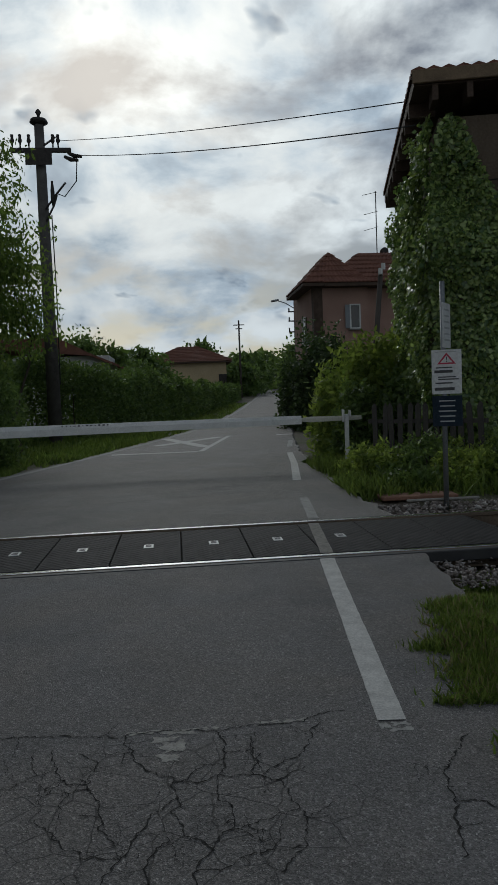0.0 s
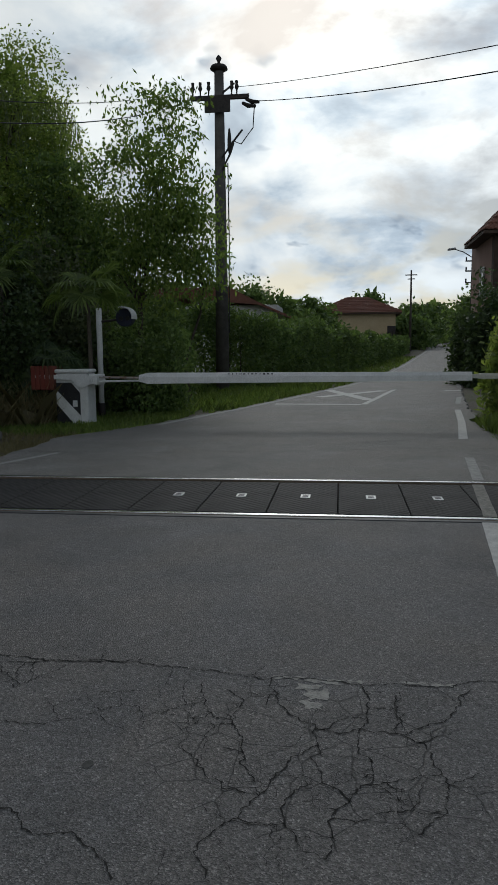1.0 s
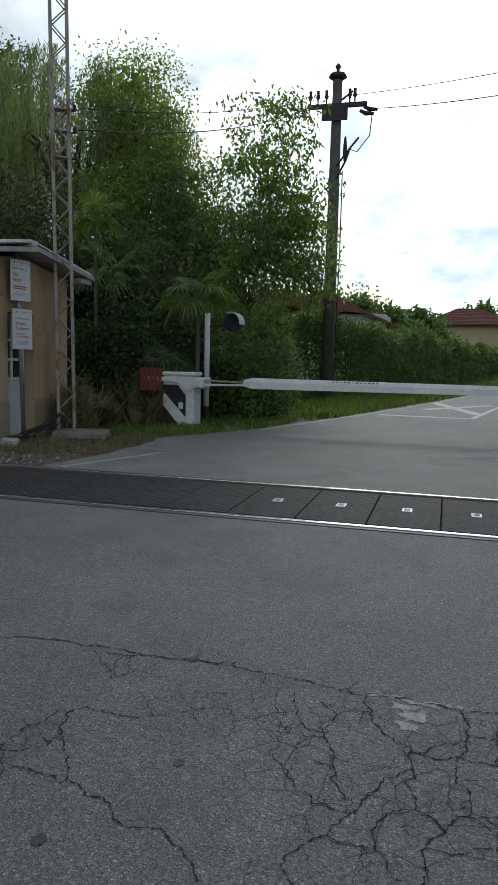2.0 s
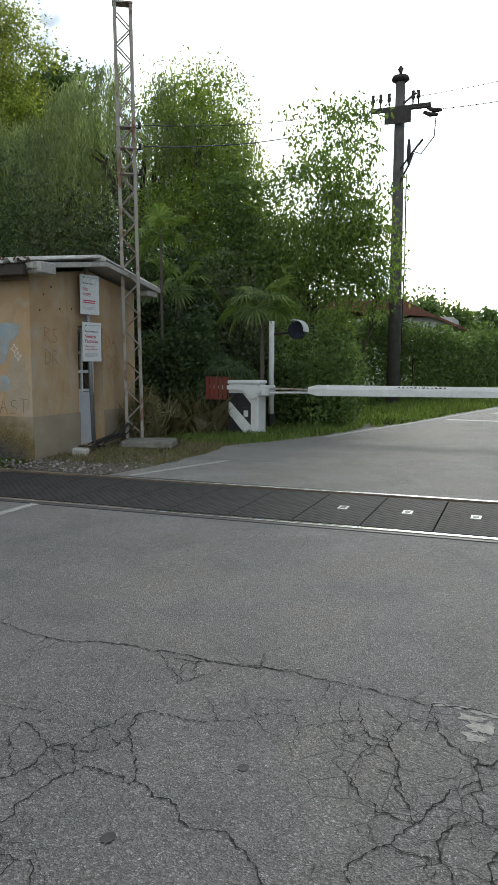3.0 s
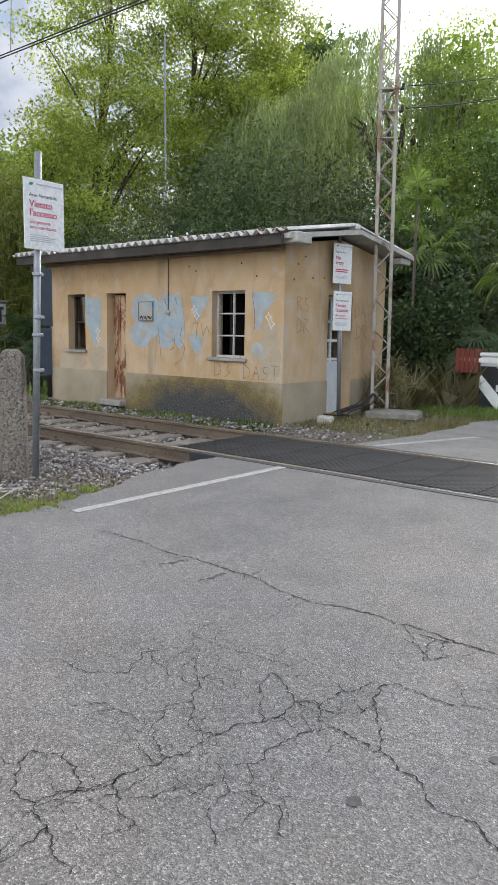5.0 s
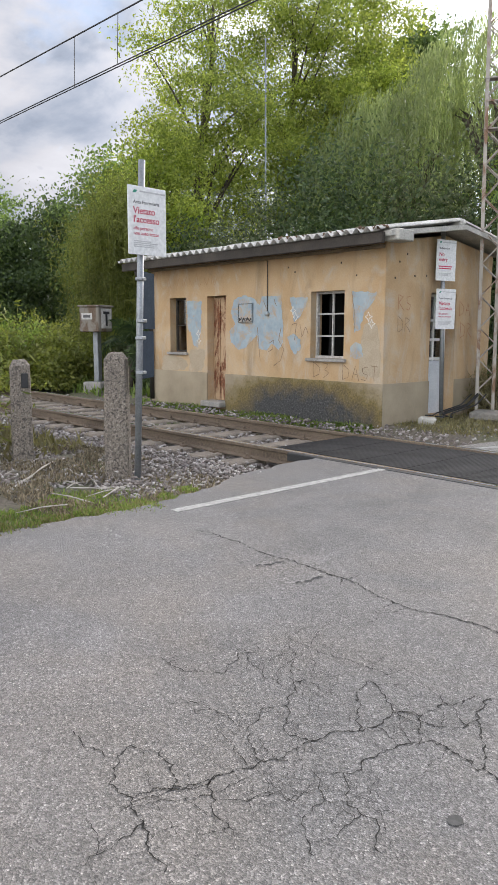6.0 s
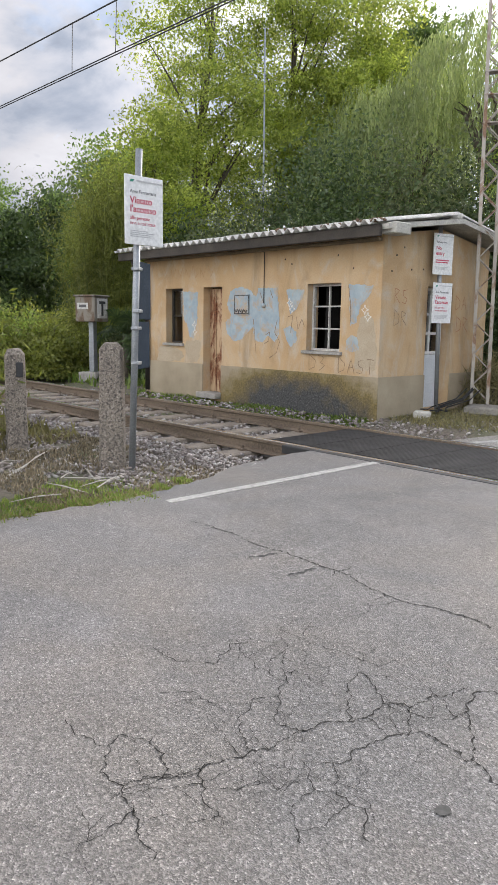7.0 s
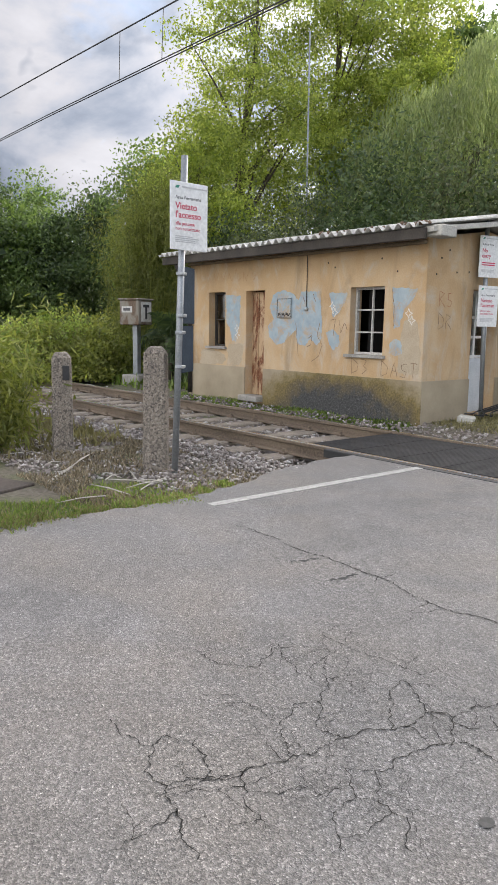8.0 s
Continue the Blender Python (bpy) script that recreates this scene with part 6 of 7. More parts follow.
aerial = part("aerial", tube([(12.2, 41.5, 8.7), (12.2, 41.5, 13.0)], 0.03, 6), IRON, pink, "thin rooftop television aerial")
for z, w in ((12.9, 0.55), (11.8, 0.5), (10.9, 0.5)):
    part("aerial_bar", tube([(12.2 - w * 1.6, 41.2, z - 0.22), (12.2 + 0.1, 41.5, z + 0.05)], 0.016, 5), IRON, aerial)
smooth(part("satellite_dish", tube([(12.45, 40.9, 9.35), (12.4, 41.05, 9.4), (12.35, 41.15, 9.42)], [0.3, 0.22, 0.05], 16), IRON, pink, "dark satellite dish"))
lp = thing("timber_pole", polar(-16.2, 30), "leaning dark wooden pole with white insulators", "pole")
smooth(part("shaft", tube([(-0.35, 0, -0.1), (0.25, 0, 6.3)], [0.14, 0.10], 10), WOOD_POLE, lp))
for k in range(2):
    part("insulator", tube([(0.25 + 0.12 * (k - 0.5), -0.15, 6.1 + 0.2 * k), (0.25 + 0.12 * (k - 0.5), -0.15, 6.35 + 0.2 * k)], 0.09, 8), WHITE_PAINT, lp)

ivy = thing("ivy_house", (4.42, 11.3, 0.0), "tall old house overgrown with dark green ivy", "house", turn=-12.9)
part("wall", box((4.0, 3.0, 2.75), (8.0, 6.0, 5.7)), OLD_WALL, ivy)
hip_roof(ivy, -0.45, 8.45, -0.45, 6.4, 6.10, 7.05)
part("fascia", box((4.0, -0.47, 6.08), (8.9, 0.05, 0.20), bevel=0.01), mottled("fascia_wood", (0.14, 0.10, 0.065), (0.26, 0.19, 0.12), 5, 0.9), ivy, "worn pale timber fascia")
for k in range(9):
    part("rafter", box((-0.1 + 0.52 * k, -0.22, 5.86), (0.09, 0.44, 0.26)), DARK_WOOD, ivy)
for k in range(9):
    part("rafter", box((-0.22, 0.3 + 0.7 * k, 5.86), (0.42, 0.09, 0.26)), DARK_WOOD, ivy)
part("downpipe", tube([(1.42, -0.5, 0.0), (1.42, -0.5, 5.6)], 0.07, 10), DARK_WOOD, ivy, "brown downpipe")
part("cable", tube([(0.4, -0.06, 5.2), (0.25, -0.1, 4.9), (0.5, -0.08, 4.55), (1.3, -0.05, 4.6)], 0.012, 5), WIRE, ivy)


def ivy_leaves():
    rng = np.random.default_rng(77)
    out = []
    for wall, n in (("front", 54000), ("side", 28000)):
        u = rng.uniform(-0.16, 5.0 if wall == "front" else 6.05, n)
        z = rng.uniform(0, 1, n) ** 0.85 * 5.7
        top = 5.25 + 0.35 * np.sin(u * 2.1) + 0.3 * np.sin(u * 5.3 + 1) - (1.25 * np.clip((u - 0.35) * 1.6, 0, 1) * np.clip((1.5 - u) * 3, 0, 1) if wall == "front" else -0.2)
        keep = z < top - rng.exponential(0.12, n)
        u, z = u[keep], z[keep]
        bulge = 0.10 + 0.20 * (np.sin(u * 3.1 + z * 1.7) * np.sin(z * 2.6 - u) + 1) * rng.uniform(0.3, 1, len(u))
        bulge *= np.clip(z, 0.3, 1)
        P = np.stack([u, -bulge, z], 1) if wall == "front" else np.stack([-bulge, u, z], 1)
        hd = np.array([0, -0.35, -1.0]) if wall == "front" else np.array([-0.35, 0, -1.0])
        fc = np.array([0, -1.0, 0.45]) if wall == "front" else np.array([-1.0, 0, 0.45])
        out.append(leaves(rng, P, rng.uniform(0.06, 0.115, (len(P), 1)), 0.078, 0.2, 0.75, hd, fc))
    quads_object("ivy", np.concatenate(out), LEAF_IVY, ivy)["label"] = "thick glossy dark green ivy"


ivy_leaves()

far = thing("cream_house", (0, 0, 0), "low cream house with a brown tiled roof behind hedges", "house")
part("wall", box((3.2, 94.0, 3.6), (7.0, 7.0, 5.2)), CREAM, far)
part("wall", box((-0.2, 97.0, 3.6), (5.0, 7.0, 5.2)), CREAM, far)
hip_roof(far, -1.1, 7.4, 89.8, 98.2, 6.0, 7.7, 0.5)
hip_roof(far, -3.4, 7.6, 92.6, 101.2, 6.3, 8.4, 0.5)
part("doorway", box((6.2, 90.46, 3.2), (1.0, 0.1, 2.4)), DARK_GLASS, far)
shed = thing("garden_house", polar(7.4, 44), "small white house with red roof behind the hedge", "house")
part("wall", box((-0.6, 0, 2.0), (5.4, 4, 4.0)), WHITE_WALL, shed)
part("roof", prism([(-5.2, 4.55), (1.0, 4.0), (2.9, 3.2), (2.9, 3.32), (1.0, 4.16), (-0.6, 5.0), (-5.2, 5.0)], "y", -2.5, 2.5), ROOF_TILE, shed, "red brown tiled roof")
part("window", box((-1.6, -2.03, 2.9), (0.8, 0.08, 0.9)), DARK_GLASS, shed)

lamp = thing("street_lamp", polar(-9.85, 47), "street lamp on a pole with crossarms", "street lamp")
smooth(part("pole", tube([(0, 0, -0.1), (0, 0, 7.6)], [0.11, 0.07], 10), IRON, lamp))
part("arm", tube([(0, 0, 6.9), (-0.6, -0.1, 7.25), (-1.1, -0.2, 7.4)], 0.03, 6), GALV, lamp)
part("lamp_head", box((-1.3, -0.2, 7.42), (0.5, 0.22, 0.12), (0, -8, 0), 0.03), GALV, lamp, "pale lamp head")
for z in (6.7, 6.1, 5.4):
    part("crossarm", box((0, -0.1, z), (0.9, 0.06, 0.08)), IRON, lamp)
    for x in (-0.4, 0.4):
        part("insulator", tube([(x, -0.1, z), (x, -0.1, z + 0.25)], [0.05, 0.04], 6), IRON, lamp)
fp = thing("utility_pole", polar(-5.35, 95), "distant utility pole with double crossarm", "pole")
smooth(part("shaft", tube([(0, 0, -0.2), (0, 0, 10.2)], [0.16, 0.10], 8), WOOD_POLE, fp))
for z, w in ((9.6, 1.5), (9.1, 0.9)):
    part("crossarm", box((0, 0, z), (w, 0.1, 0.12)), IRON, fp)

# palisade in front of the ivy house
fence = thing("garden_fence", (3.35, 11.95, -0.06), "weathered grey wooden paling fence in weeds", "fence", turn=-46)
for k in range(13):
    part("slat", prism([(-0.045, 0), (0.045, 0), (0.045, 1.08 + 0.05 * rag.random()), (0.0, 1.16), (-0.045, 1.08 + 0.05 * rag.random())], "y", 0.0, 0.02), mottled("old_slat", (0.05, 0.047, 0.042), (0.11, 0.10, 0.09), 6, 0.9) if k == 0 else bpy.data.materials["old_slat"], fence).matrix_basis = pose(0.1 + 0.155 * k, 0, 0, 0, rag.uniform(-3, 3), 0)
for z in (0.25, 0.85):
    part("rail", box((1.0, 0.035, z), (2.1, 0.03, 0.07)), bpy.data.materials["old_slat"], fence)
tagged(link_mesh("platform_slab", box((3.0, 8.62, -0.03), (0.95, 0.34, 0.05), (0, 0, -2), 0.01), mottled("terracotta_slab", (0.20, 0.10, 0.065), (0.30, 0.17, 0.12), 4, 0.9)), "reddish worn slab beside the track", "slab")
tagged(link_mesh("kerb_stone", box((3.2, 8.25, -0.03), (0.9, 0.04, 0.03), (0, 0, -1), 0.01), CONCRETE), "pale concrete kerb edging beside the ballast", "kerb")

# ---------------------------------------------------------------- more of the hut: paint, wires, pipe
BLUE_PATCH = Mat("pale_blue_paint", 0.88)
_blue = BLUE_PATCH.ramp(BLUE_PATCH.noise(6, 5, 0.65), [(0.3, (0.25, 0.32, 0.365)), (0.7, (0.37, 0.43, 0.455))])
_bare = BLUE_PATCH.ramp(BLUE_PATCH.noise(4.5, 7, 0.7, 0.6), [(0.50, 0.0), (0.64, 0.85)])
BLUE_PATCH.color(BLUE_PATCH.mix(_bare, _blue, (0.43, 0.31, 0.19)))
BLUE_PATCH.bump(BLUE_PATCH.noise(45, 4, 0.6), 0.4, 0.006)
BLUE_PATCH = BLUE_PATCH.m
PALE_PATCH = mottled("pale_limewash", (0.37, 0.29, 0.195), (0.45, 0.375, 0.275), 4, 0.9)
SPRAY = mottled("dark_spray", (0.10, 0.07, 0.05), (0.32, 0.22, 0.13), 16, 0.8)
SPRAY_RED = mottled("rust_spray", (0.30, 0.13, 0.07), (0.38, 0.19, 0.10), 12, 0.85)
SPRAY_FAINT = mottled("faint_spray", (0.36, 0.20, 0.10), (0.44, 0.27, 0.14), 12, 0.85)
SPRAY_WHITE = mottled("white_spray", (0.55, 0.53, 0.47), (0.7, 0.67, 0.6), 12, 0.85)


def blotch(name, cx, cz, w, h, material, seed, y, label, lobes=11, side=False):
    """A patch of paint or damp with a wandering rim, a hair proud of the wall."""
    r = random.Random(seed)
    bm = bmesh.new()
    n = 44
    ph = [r.uniform(0, 6.28) for _ in range(3)]
    ring = []
    for k in range(n):
        a = 6.28319 * k / n
        sq = max(abs(math.cos(a)), abs(math.sin(a)))
        rad = (0.9 / sq ** 0.5) * (1 + 0.12 * math.sin(3 * a + ph[0]) + 0.05 * math.sin(lobes * a + ph[1]) + 0.018 * r.uniform(-1, 1))
        u, v = cx + math.cos(a) * rad * w / 2, cz + math.sin(a) * rad * h / 2
        ring.append(bm.verts.new((y, u, v) if side else (u, y, v)))
    f = bm.faces.new(ring)
    ex = bmesh.ops.extrude_face_region(bm, geom=[f])
    bmesh.ops.translate(bm, vec=(0.002, 0, 0) if side else (0, -0.002, 0), verts=[e for e in ex["geom"] if isinstance(e, bmesh.types.BMVert)])
    bmesh.ops.recalc_face_normals(bm, faces=bm.faces)
    return part(name, bm, material, hut, label)


WY = HUT_Y - 0.001


def paint_shape(outline, seed, y, label):
    """A rolled-on patch of paint: a straight-edged outline with frayed rims."""
    r = random.Random(seed)
    bm = bmesh.new()
    ring = []
    for i, (ax, az) in enumerate(outline):
        bx, bz = outline[(i + 1) % len(outline)]
        n = max(2, int(math.hypot(bx - ax, bz - az) / 0.035))
        for k in range(n):
            u = k / n
            ring.append(bm.verts.new((ax + (bx - ax) * u + r.uniform(-0.013, 0.013), y, az + (bz - az) * u + r.uniform(-0.013, 0.013))))
    f = bm.faces.new(ring)
    ex = bmesh.ops.extrude_face_region(bm, geom=[f])
    bmesh.ops.translate(bm, vec=(0, -0.002, 0), verts=[e for e in ex["geom"] if isinstance(e, bmesh.types.BMVert)])
    bmesh.ops.triangulate(bm, faces=[q for q in bm.faces if len(q.verts) > 4])
    bmesh.ops.recalc_face_normals(bm, faces=bm.faces)
    return part("paint_patch", bm, BLUE_PATCH, hut, label)


for k, shape in enumerate((
        [(-10.96, 1.86), (-10.52, 1.84), (-10.54, 1.30), (-10.66, 1.00), (-10.76, 1.02), (-10.84, 1.26), (-10.94, 1.34)],
        [(-9.70, 1.60), (-9.62, 1.84), (-9.36, 1.90), (-9.10, 1.84), (-8.96, 1.72), (-8.90, 1.86), (-8.46, 1.86), (-8.42, 1.56), (-8.40, 1.12), (-8.50, 0.98), (-8.66, 1.10), (-8.78, 0.97), (-8.98, 1.00), (-9.02, 1.24), (-9.30, 1.02), (-9.52, 0.98), (-9.70, 1.10), (-9.74, 1.30), (-9.58, 1.42), (-9.64, 1.50)],
        [(-8.26, 1.84), (-7.86, 1.82), (-7.92, 1.66), (-8.06, 1.50), (-8.16, 1.44)],
        [(-8.30, 1.20), (-8.16, 1.26), (-8.02, 1.16), (-8.00, 1.02), (-8.14, 0.92), (-8.24, 1.04)],
        [(-6.98, 1.88), (-6.50, 1.84), (-6.58, 1.72), (-6.74, 1.56), (-6.82, 1.32), (-6.92, 1.28), (-6.95, 1.60)],
        [(-6.98, 1.06), (-6.90, 1.14), (-6.78, 1.10), (-6.74, 0.92), (-6.90, 0.88), (-7.00, 0.92)])):
    paint_shape(shape, 40 + k, WY - 0.0012 * (k % 2), "pale blue paint patch over graffiti")
for k, (cx, cz, w, h) in enumerate(((-11.4, 0.68, 0.9, 0.32), (-6.62, 1.0, 0.42, 0.9), (-10.66, 0.78, 0.5, 0.44))):
    blotch("paint_patch", cx, cz, w, h, PALE_PATCH, 60 + k, WY - 0.0005, "greyish faded plaster patch")


def stroke(points, w, material, y, side=False, name="graffiti_stroke"):
    """A sprayed line on the wall."""
    bm = bmesh.new()
    P = [Vector(p) for p in points]
    Q = []
    for i in range(len(P) - 1):
        for k in range(4):
            Q.append(P[i].lerp(P[i + 1], k / 4) + Vector((rag.uniform(-.004, .004), rag.uniform(-.004, .004))))
    Q.append(P[-1])
    last = None
    for i, p in enumerate(Q):
        d = (Q[min(i + 1, len(Q) - 1)] - Q[max(i - 1, 0)]).normalized()
        s = Vector((-d.y, d.x)) * w * 0.5 * rag.uniform(0.7, 1.2)
        now = []
        for q in (p - s, p + s):
            now.append(bm.verts.new((y, q.x, q.y) if side else (q.x, y, q.y)))
        if last:
            bm.faces.new((last[0], now[0], now[1], last[1]))
        last = now
    return part(name, bm, material, hut)


GY = HUT_Y - 0.0065
LETTERS = {"D": [[(0, 0), (0, 1), (0.55, 0.65), (0.5, 0.2), (0, 0)]], "A": [[(0, 0), (0.3, 1), (0.6, 0)], [(0.1, 0.4), (0.5, 0.4)]], "S": [[(0.55, 0.9), (0.1, 0.8), (0.15, 0.5), (0.55, 0.35), (0.4, 0.02), (0, 0.08)]], "T": [[(0.3, 0), (0.3, 1)], [(0, 0.95), (0.6, 1)]], "R": [[(0, 0), (0, 1), (0.5, 0.8), (0.05, 0.5), (0.6, 0)]], "3": [[(0, 0.95), (0.5, 0.9), (0.2, 0.55), (0.55, 0.3), (0.1, 0)]]}


def tag_text(text, x, z, size, material, w, y, side=False):
    for ch in text:
        for ln in LETTERS[ch]:
            stroke([(x + px * size, z + pz * size * rag.uniform(0.95, 1.1)) for px, pz in ln], w, material, y, side)
        x += size * 0.8


tag_text("D3", -7.72, 0.58, 0.24, SPRAY, 0.010, GY)
tag_text("DAST", -7.12, 0.57, 0.22, SPRAY, 0.010, GY)
tag_text("DR", 8.72, 1.28, 0.22, SPRAY, 0.011, HUT_X + 0.002, True)
tag_text("RS", 8.72, 1.6, 0.22, SPRAY_RED, 0.011, HUT_X + 0.002, True)
tag_text("DA", 10.35, 1.55, 0.22, SPRAY_RED, 0.011, HUT_X + 0.002, True)
tag_text("DR", 10.4, 1.2, 0.24, SPRAY_RED, 0.011, HUT_X + 0.002, True)
for k in range(7):
    x = -11.6 + 0.22 * k
    stroke([(x + rag.uniform(0, .08), 2.12 + rag.uniform(-.05, .08)), (x + 0.06, 2.3 + rag.uniform(-.05, .05)), (x + 0.12 + rag.uniform(-.05, .05), 2.10), (x + 0.2, 2.2 + rag.uniform(-.1, .1))], 0.012, SPRAY_FAINT, GY)
for pts in ([(-9.02, 1.36), (-8.98, 1.1), (-8.94, 0.8)], [(-8.72, 1.1), (-8.62, 1.15), (-8.64, 1.0), (-8.74, 0.96)], [(-8.45, 1.35), (-8.50, 1.15), (-8.38, 1.0), (-8.45, 0.82), (-8.62, 0.72)], [(-8.2, 1.4), (-8.1, 1.42), (-8.14, 1.15)], [(-8.02, 1.4), (-7.98, 1.2), (-7.9, 1.36), (-7.84, 1.25)], [(-6.98, 1.86), (-6.93, 1.6), (-6.92, 1.32)], [(-8.86, 1.80), (-8.80, 1.66)], [(-8.62, 1.82), (-8.56, 1.7)]):
    stroke(pts, 0.012, SPRAY, GY)
for cx, cz in ((-8.18, 1.62), (-8.12, 1.52), (-6.66, 1.50), (-6.60, 1.40), (-10.62, 1.25), (-10.60, 1.12)):
    stroke([(cx, cz + 0.07), (cx + 0.02, cz + 0.02), (cx + 0.07, cz), (cx + 0.02, cz - 0.02), (cx, cz - 0.07), (cx - 0.02, cz - 0.02), (cx - 0.06, cz), (cx - 0.02, cz + 0.02), (cx, cz + 0.07)], 0.012, SPRAY_WHITE, GY)
mb = part("meter_box", box((-9.30, HUT_Y - 0.012, 1.60), (0.36, 0.03, 0.34), bevel=0.004), BLUE_PATCH, hut, "flat meter box painted pale blue")
bm = box((-9.30, HUT_Y - 0.0295, 1.45), (0.36, 0.005, 0.012))
add_box(bm, (-9.30, HUT_Y - 0.0295, 1.755), (0.36, 0.005, 0.010))
for x in (-9.475, -9.125):
    add_box(bm, (x, HUT_Y - 0.0295, 1.60), (0.010, 0.005, 0.29))
for k in range(9):
    add_box(bm, (-9.44 + 0.034 * k, HUT_Y - 0.0295, 1.495 + 0.012 * math.sin(k * 2.3)), (0.018, 0.005, 0.05), (0, 30 * math.sin(k * 1.7), 0))
part("rim", bm, IRON, mb, "dark rim and scrawl")
smooth(part("conduit", tube([(-10.9, HUT_Y - 0.02, 2.46), (-8.95, HUT_Y - 0.02, 2.47), (-8.76, HUT_Y - 0.02, 2.44), (-8.76, HUT_Y - 0.02, 1.62)], 0.007, 6), IRON, hut, "dark wall conduit"))
smooth(part("wall_socket", tube([(-8.76, HUT_Y - 0.045, 1.58), (-8.76, HUT_Y, 1.58)], 0.038, 12), BLUE_PATCH, hut))
smooth(part("downpipe", tube([(HUT_L + 0.02, HUT_Y - 0.36, 2.46), (HUT_L - 0.02, HUT_Y - 0.3, 2.36), (HUT_L + 0.06, HUT_Y - 0.06, 2.15), (HUT_L + 0.06, HUT_Y - 0.06, -0.05)], 0.045, 10), IRON, hut, "dark rusty downpipe"))
# wall holes as small blocks, their inner shade given by near-black colour
for x, z in ((-6.9, 2.1), (-8.3, 2.3), (-8.15, 2.22), (-7.2, 2.3)):
    part("hole", box((x, HUT_Y - 0.001, z), (0.022, 0.006, 0.026)), INNER_SHADE, hut)
for y, z in ((8.72, 2.28), (9.1, 2.1), (8.62, 2.05), (9.4, 2.12), (8.9, 2.4)):
    part("hole", box((HUT_X + 0.001, y, z), (0.006, 0.022, 0.026)), INNER_SHADE, hut)


# ---------------------------------------------------------------- green: hedge, trees, shrubs
bush_row("hedge", [(-6.4, 25.6), (-4.2, 27.2), (-2.5, 32), (-0.9, 42), (1.2, 54), (4.0, 70), (7.2, 88)], 2.9, 1.6, 92000, (0.155, 0.095), LEAF_HEDGE, "long clipped laurel hedge along the road verge", 11, ragged=0.24)
bush_row("hedge", [(-10.5, 24.0), (-8.2, 24.6), (-6.2, 25.4)], 2.6, 1.6, 22000, (0.15, 0.09), LEAF_DARK, "dark hedge behind the utility pole", 12)

crown_tree(54.6, 23, 7.8, 2.1, 2.2, LEAF_ROBINIA, "light green robinia tree with airy crown", 31, 115, 170, (0.135, 0.058), 1.0, droop=0.2, core=False, sigma=0.29)
crown_tree(50.5, 26, 14.2, 3.6, 3.2, LEAF_ROBINIA, "tall light green robinia tree with airy crown", 32, 220, 175, (0.135, 0.058), 1.0, droop=0.2, core=False, sigma=0.31)
crown_tree(44.5, 28, 15.2, 4.0, 3.0, LEAF_ROBINIA, "tall light green robinia tree beyond the hut", 33, 290, 175, (0.14, 0.06), 1.0, droop=0.2, core=False, sigma=0.32)
crown_tree(39.5, 29, 14.6, 3.6, 3.0, LEAF_ROBINIA, "tall yellowish green robinia tree beyond the hut", 34, 310, 175, (0.14, 0.06), 1.0, droop=0.2, core=False, sigma=0.32)
crown_tree(35.5, 32, 13.6, 3.0, 3.0, LEAF_HEDGE, "tall dark green tree behind the willow", 35, 420, 56, (0.2, 0.1))
willow(36.0, 25.5, 10.0, 3.4, 36, "grey green weeping willow beyond the hut")
willow(29.2, 23.0, 10.7, 3.5, 37, "pale green weeping willow beyond the hut")
crown_tree(24.4, 21.5, 9.7, 2.6, 1.6, LEAF_GARDEN, "fresh green leafy garden tree behind the barrier", 38, 200, 210, (0.115, 0.054), sigma=0.40)
crown_tree(20.6, 20.0, 6.6, 2.0, 0.6, LEAF_HEDGE, "dense green garden tree behind the palm", 39, 160, 165, (0.115, 0.054), sigma=0.36)
# cherry tree with hanging pointed leaves, in front of the pole
crown_tree(14.4, 19.0, 8.05, 1.95, 2.0, LEAF_CHERRY, "slender tree with drooping pointed leaves", 40, 150, 70, (0.15, 0.06), 1.0, droop=1.5, core=False, sigma=0.27, trunk_r=0.09)
crown_tree(11.6, 19.4, 5.6, 1.05, 3.0, LEAF_CHERRY, "slim young tree with drooping leaves beside the pole", 41, 90, 50, (0.15, 0.06), 1.0, droop=1.5, core=False, sigma=0.3, trunk_r=0.05)
for k, (az, d, h, r_) in enumerate(((48, 20, 5.4, 2.2), (43, 19.5, 5.8, 2.2), (38.5, 19, 5.9, 2.2), (34, 18.5, 5.8, 2.1), (30, 18, 5.2, 2.0), (26.5, 17.8, 4.4, 1.9), (23, 17.6, 3.9, 1.7), (53, 21, 4.2, 2.0))):
    p = polar(az, d)
    shrub(p, r_, r_ * 0.8, h, 18500, (0.125, 0.062), LEAF_DARK if k % 3 else LEAF_SHADE, "dense dark evergreen shrub behind the hut", 50 + k)
shrub(polar(15.2, 16.6), 1.2, 0.9, 2.3, 9000, (0.11, 0.06), LEAF_HEDGE, "leafy green shrub beside the road signal", 61)
shrub(polar(14.0, 20.8), 1.0, 0.9, 2.8, 9000, (0.13, 0.07), LEAF_HEDGE, "leafy green shrub beside the utility pole", 62)
shrub(polar(18.5, 17.0), 1.1, 0.8, 1.9, 6000, (0.11, 0.06), LEAF_DARK, "dark shrub under the palm", 63)
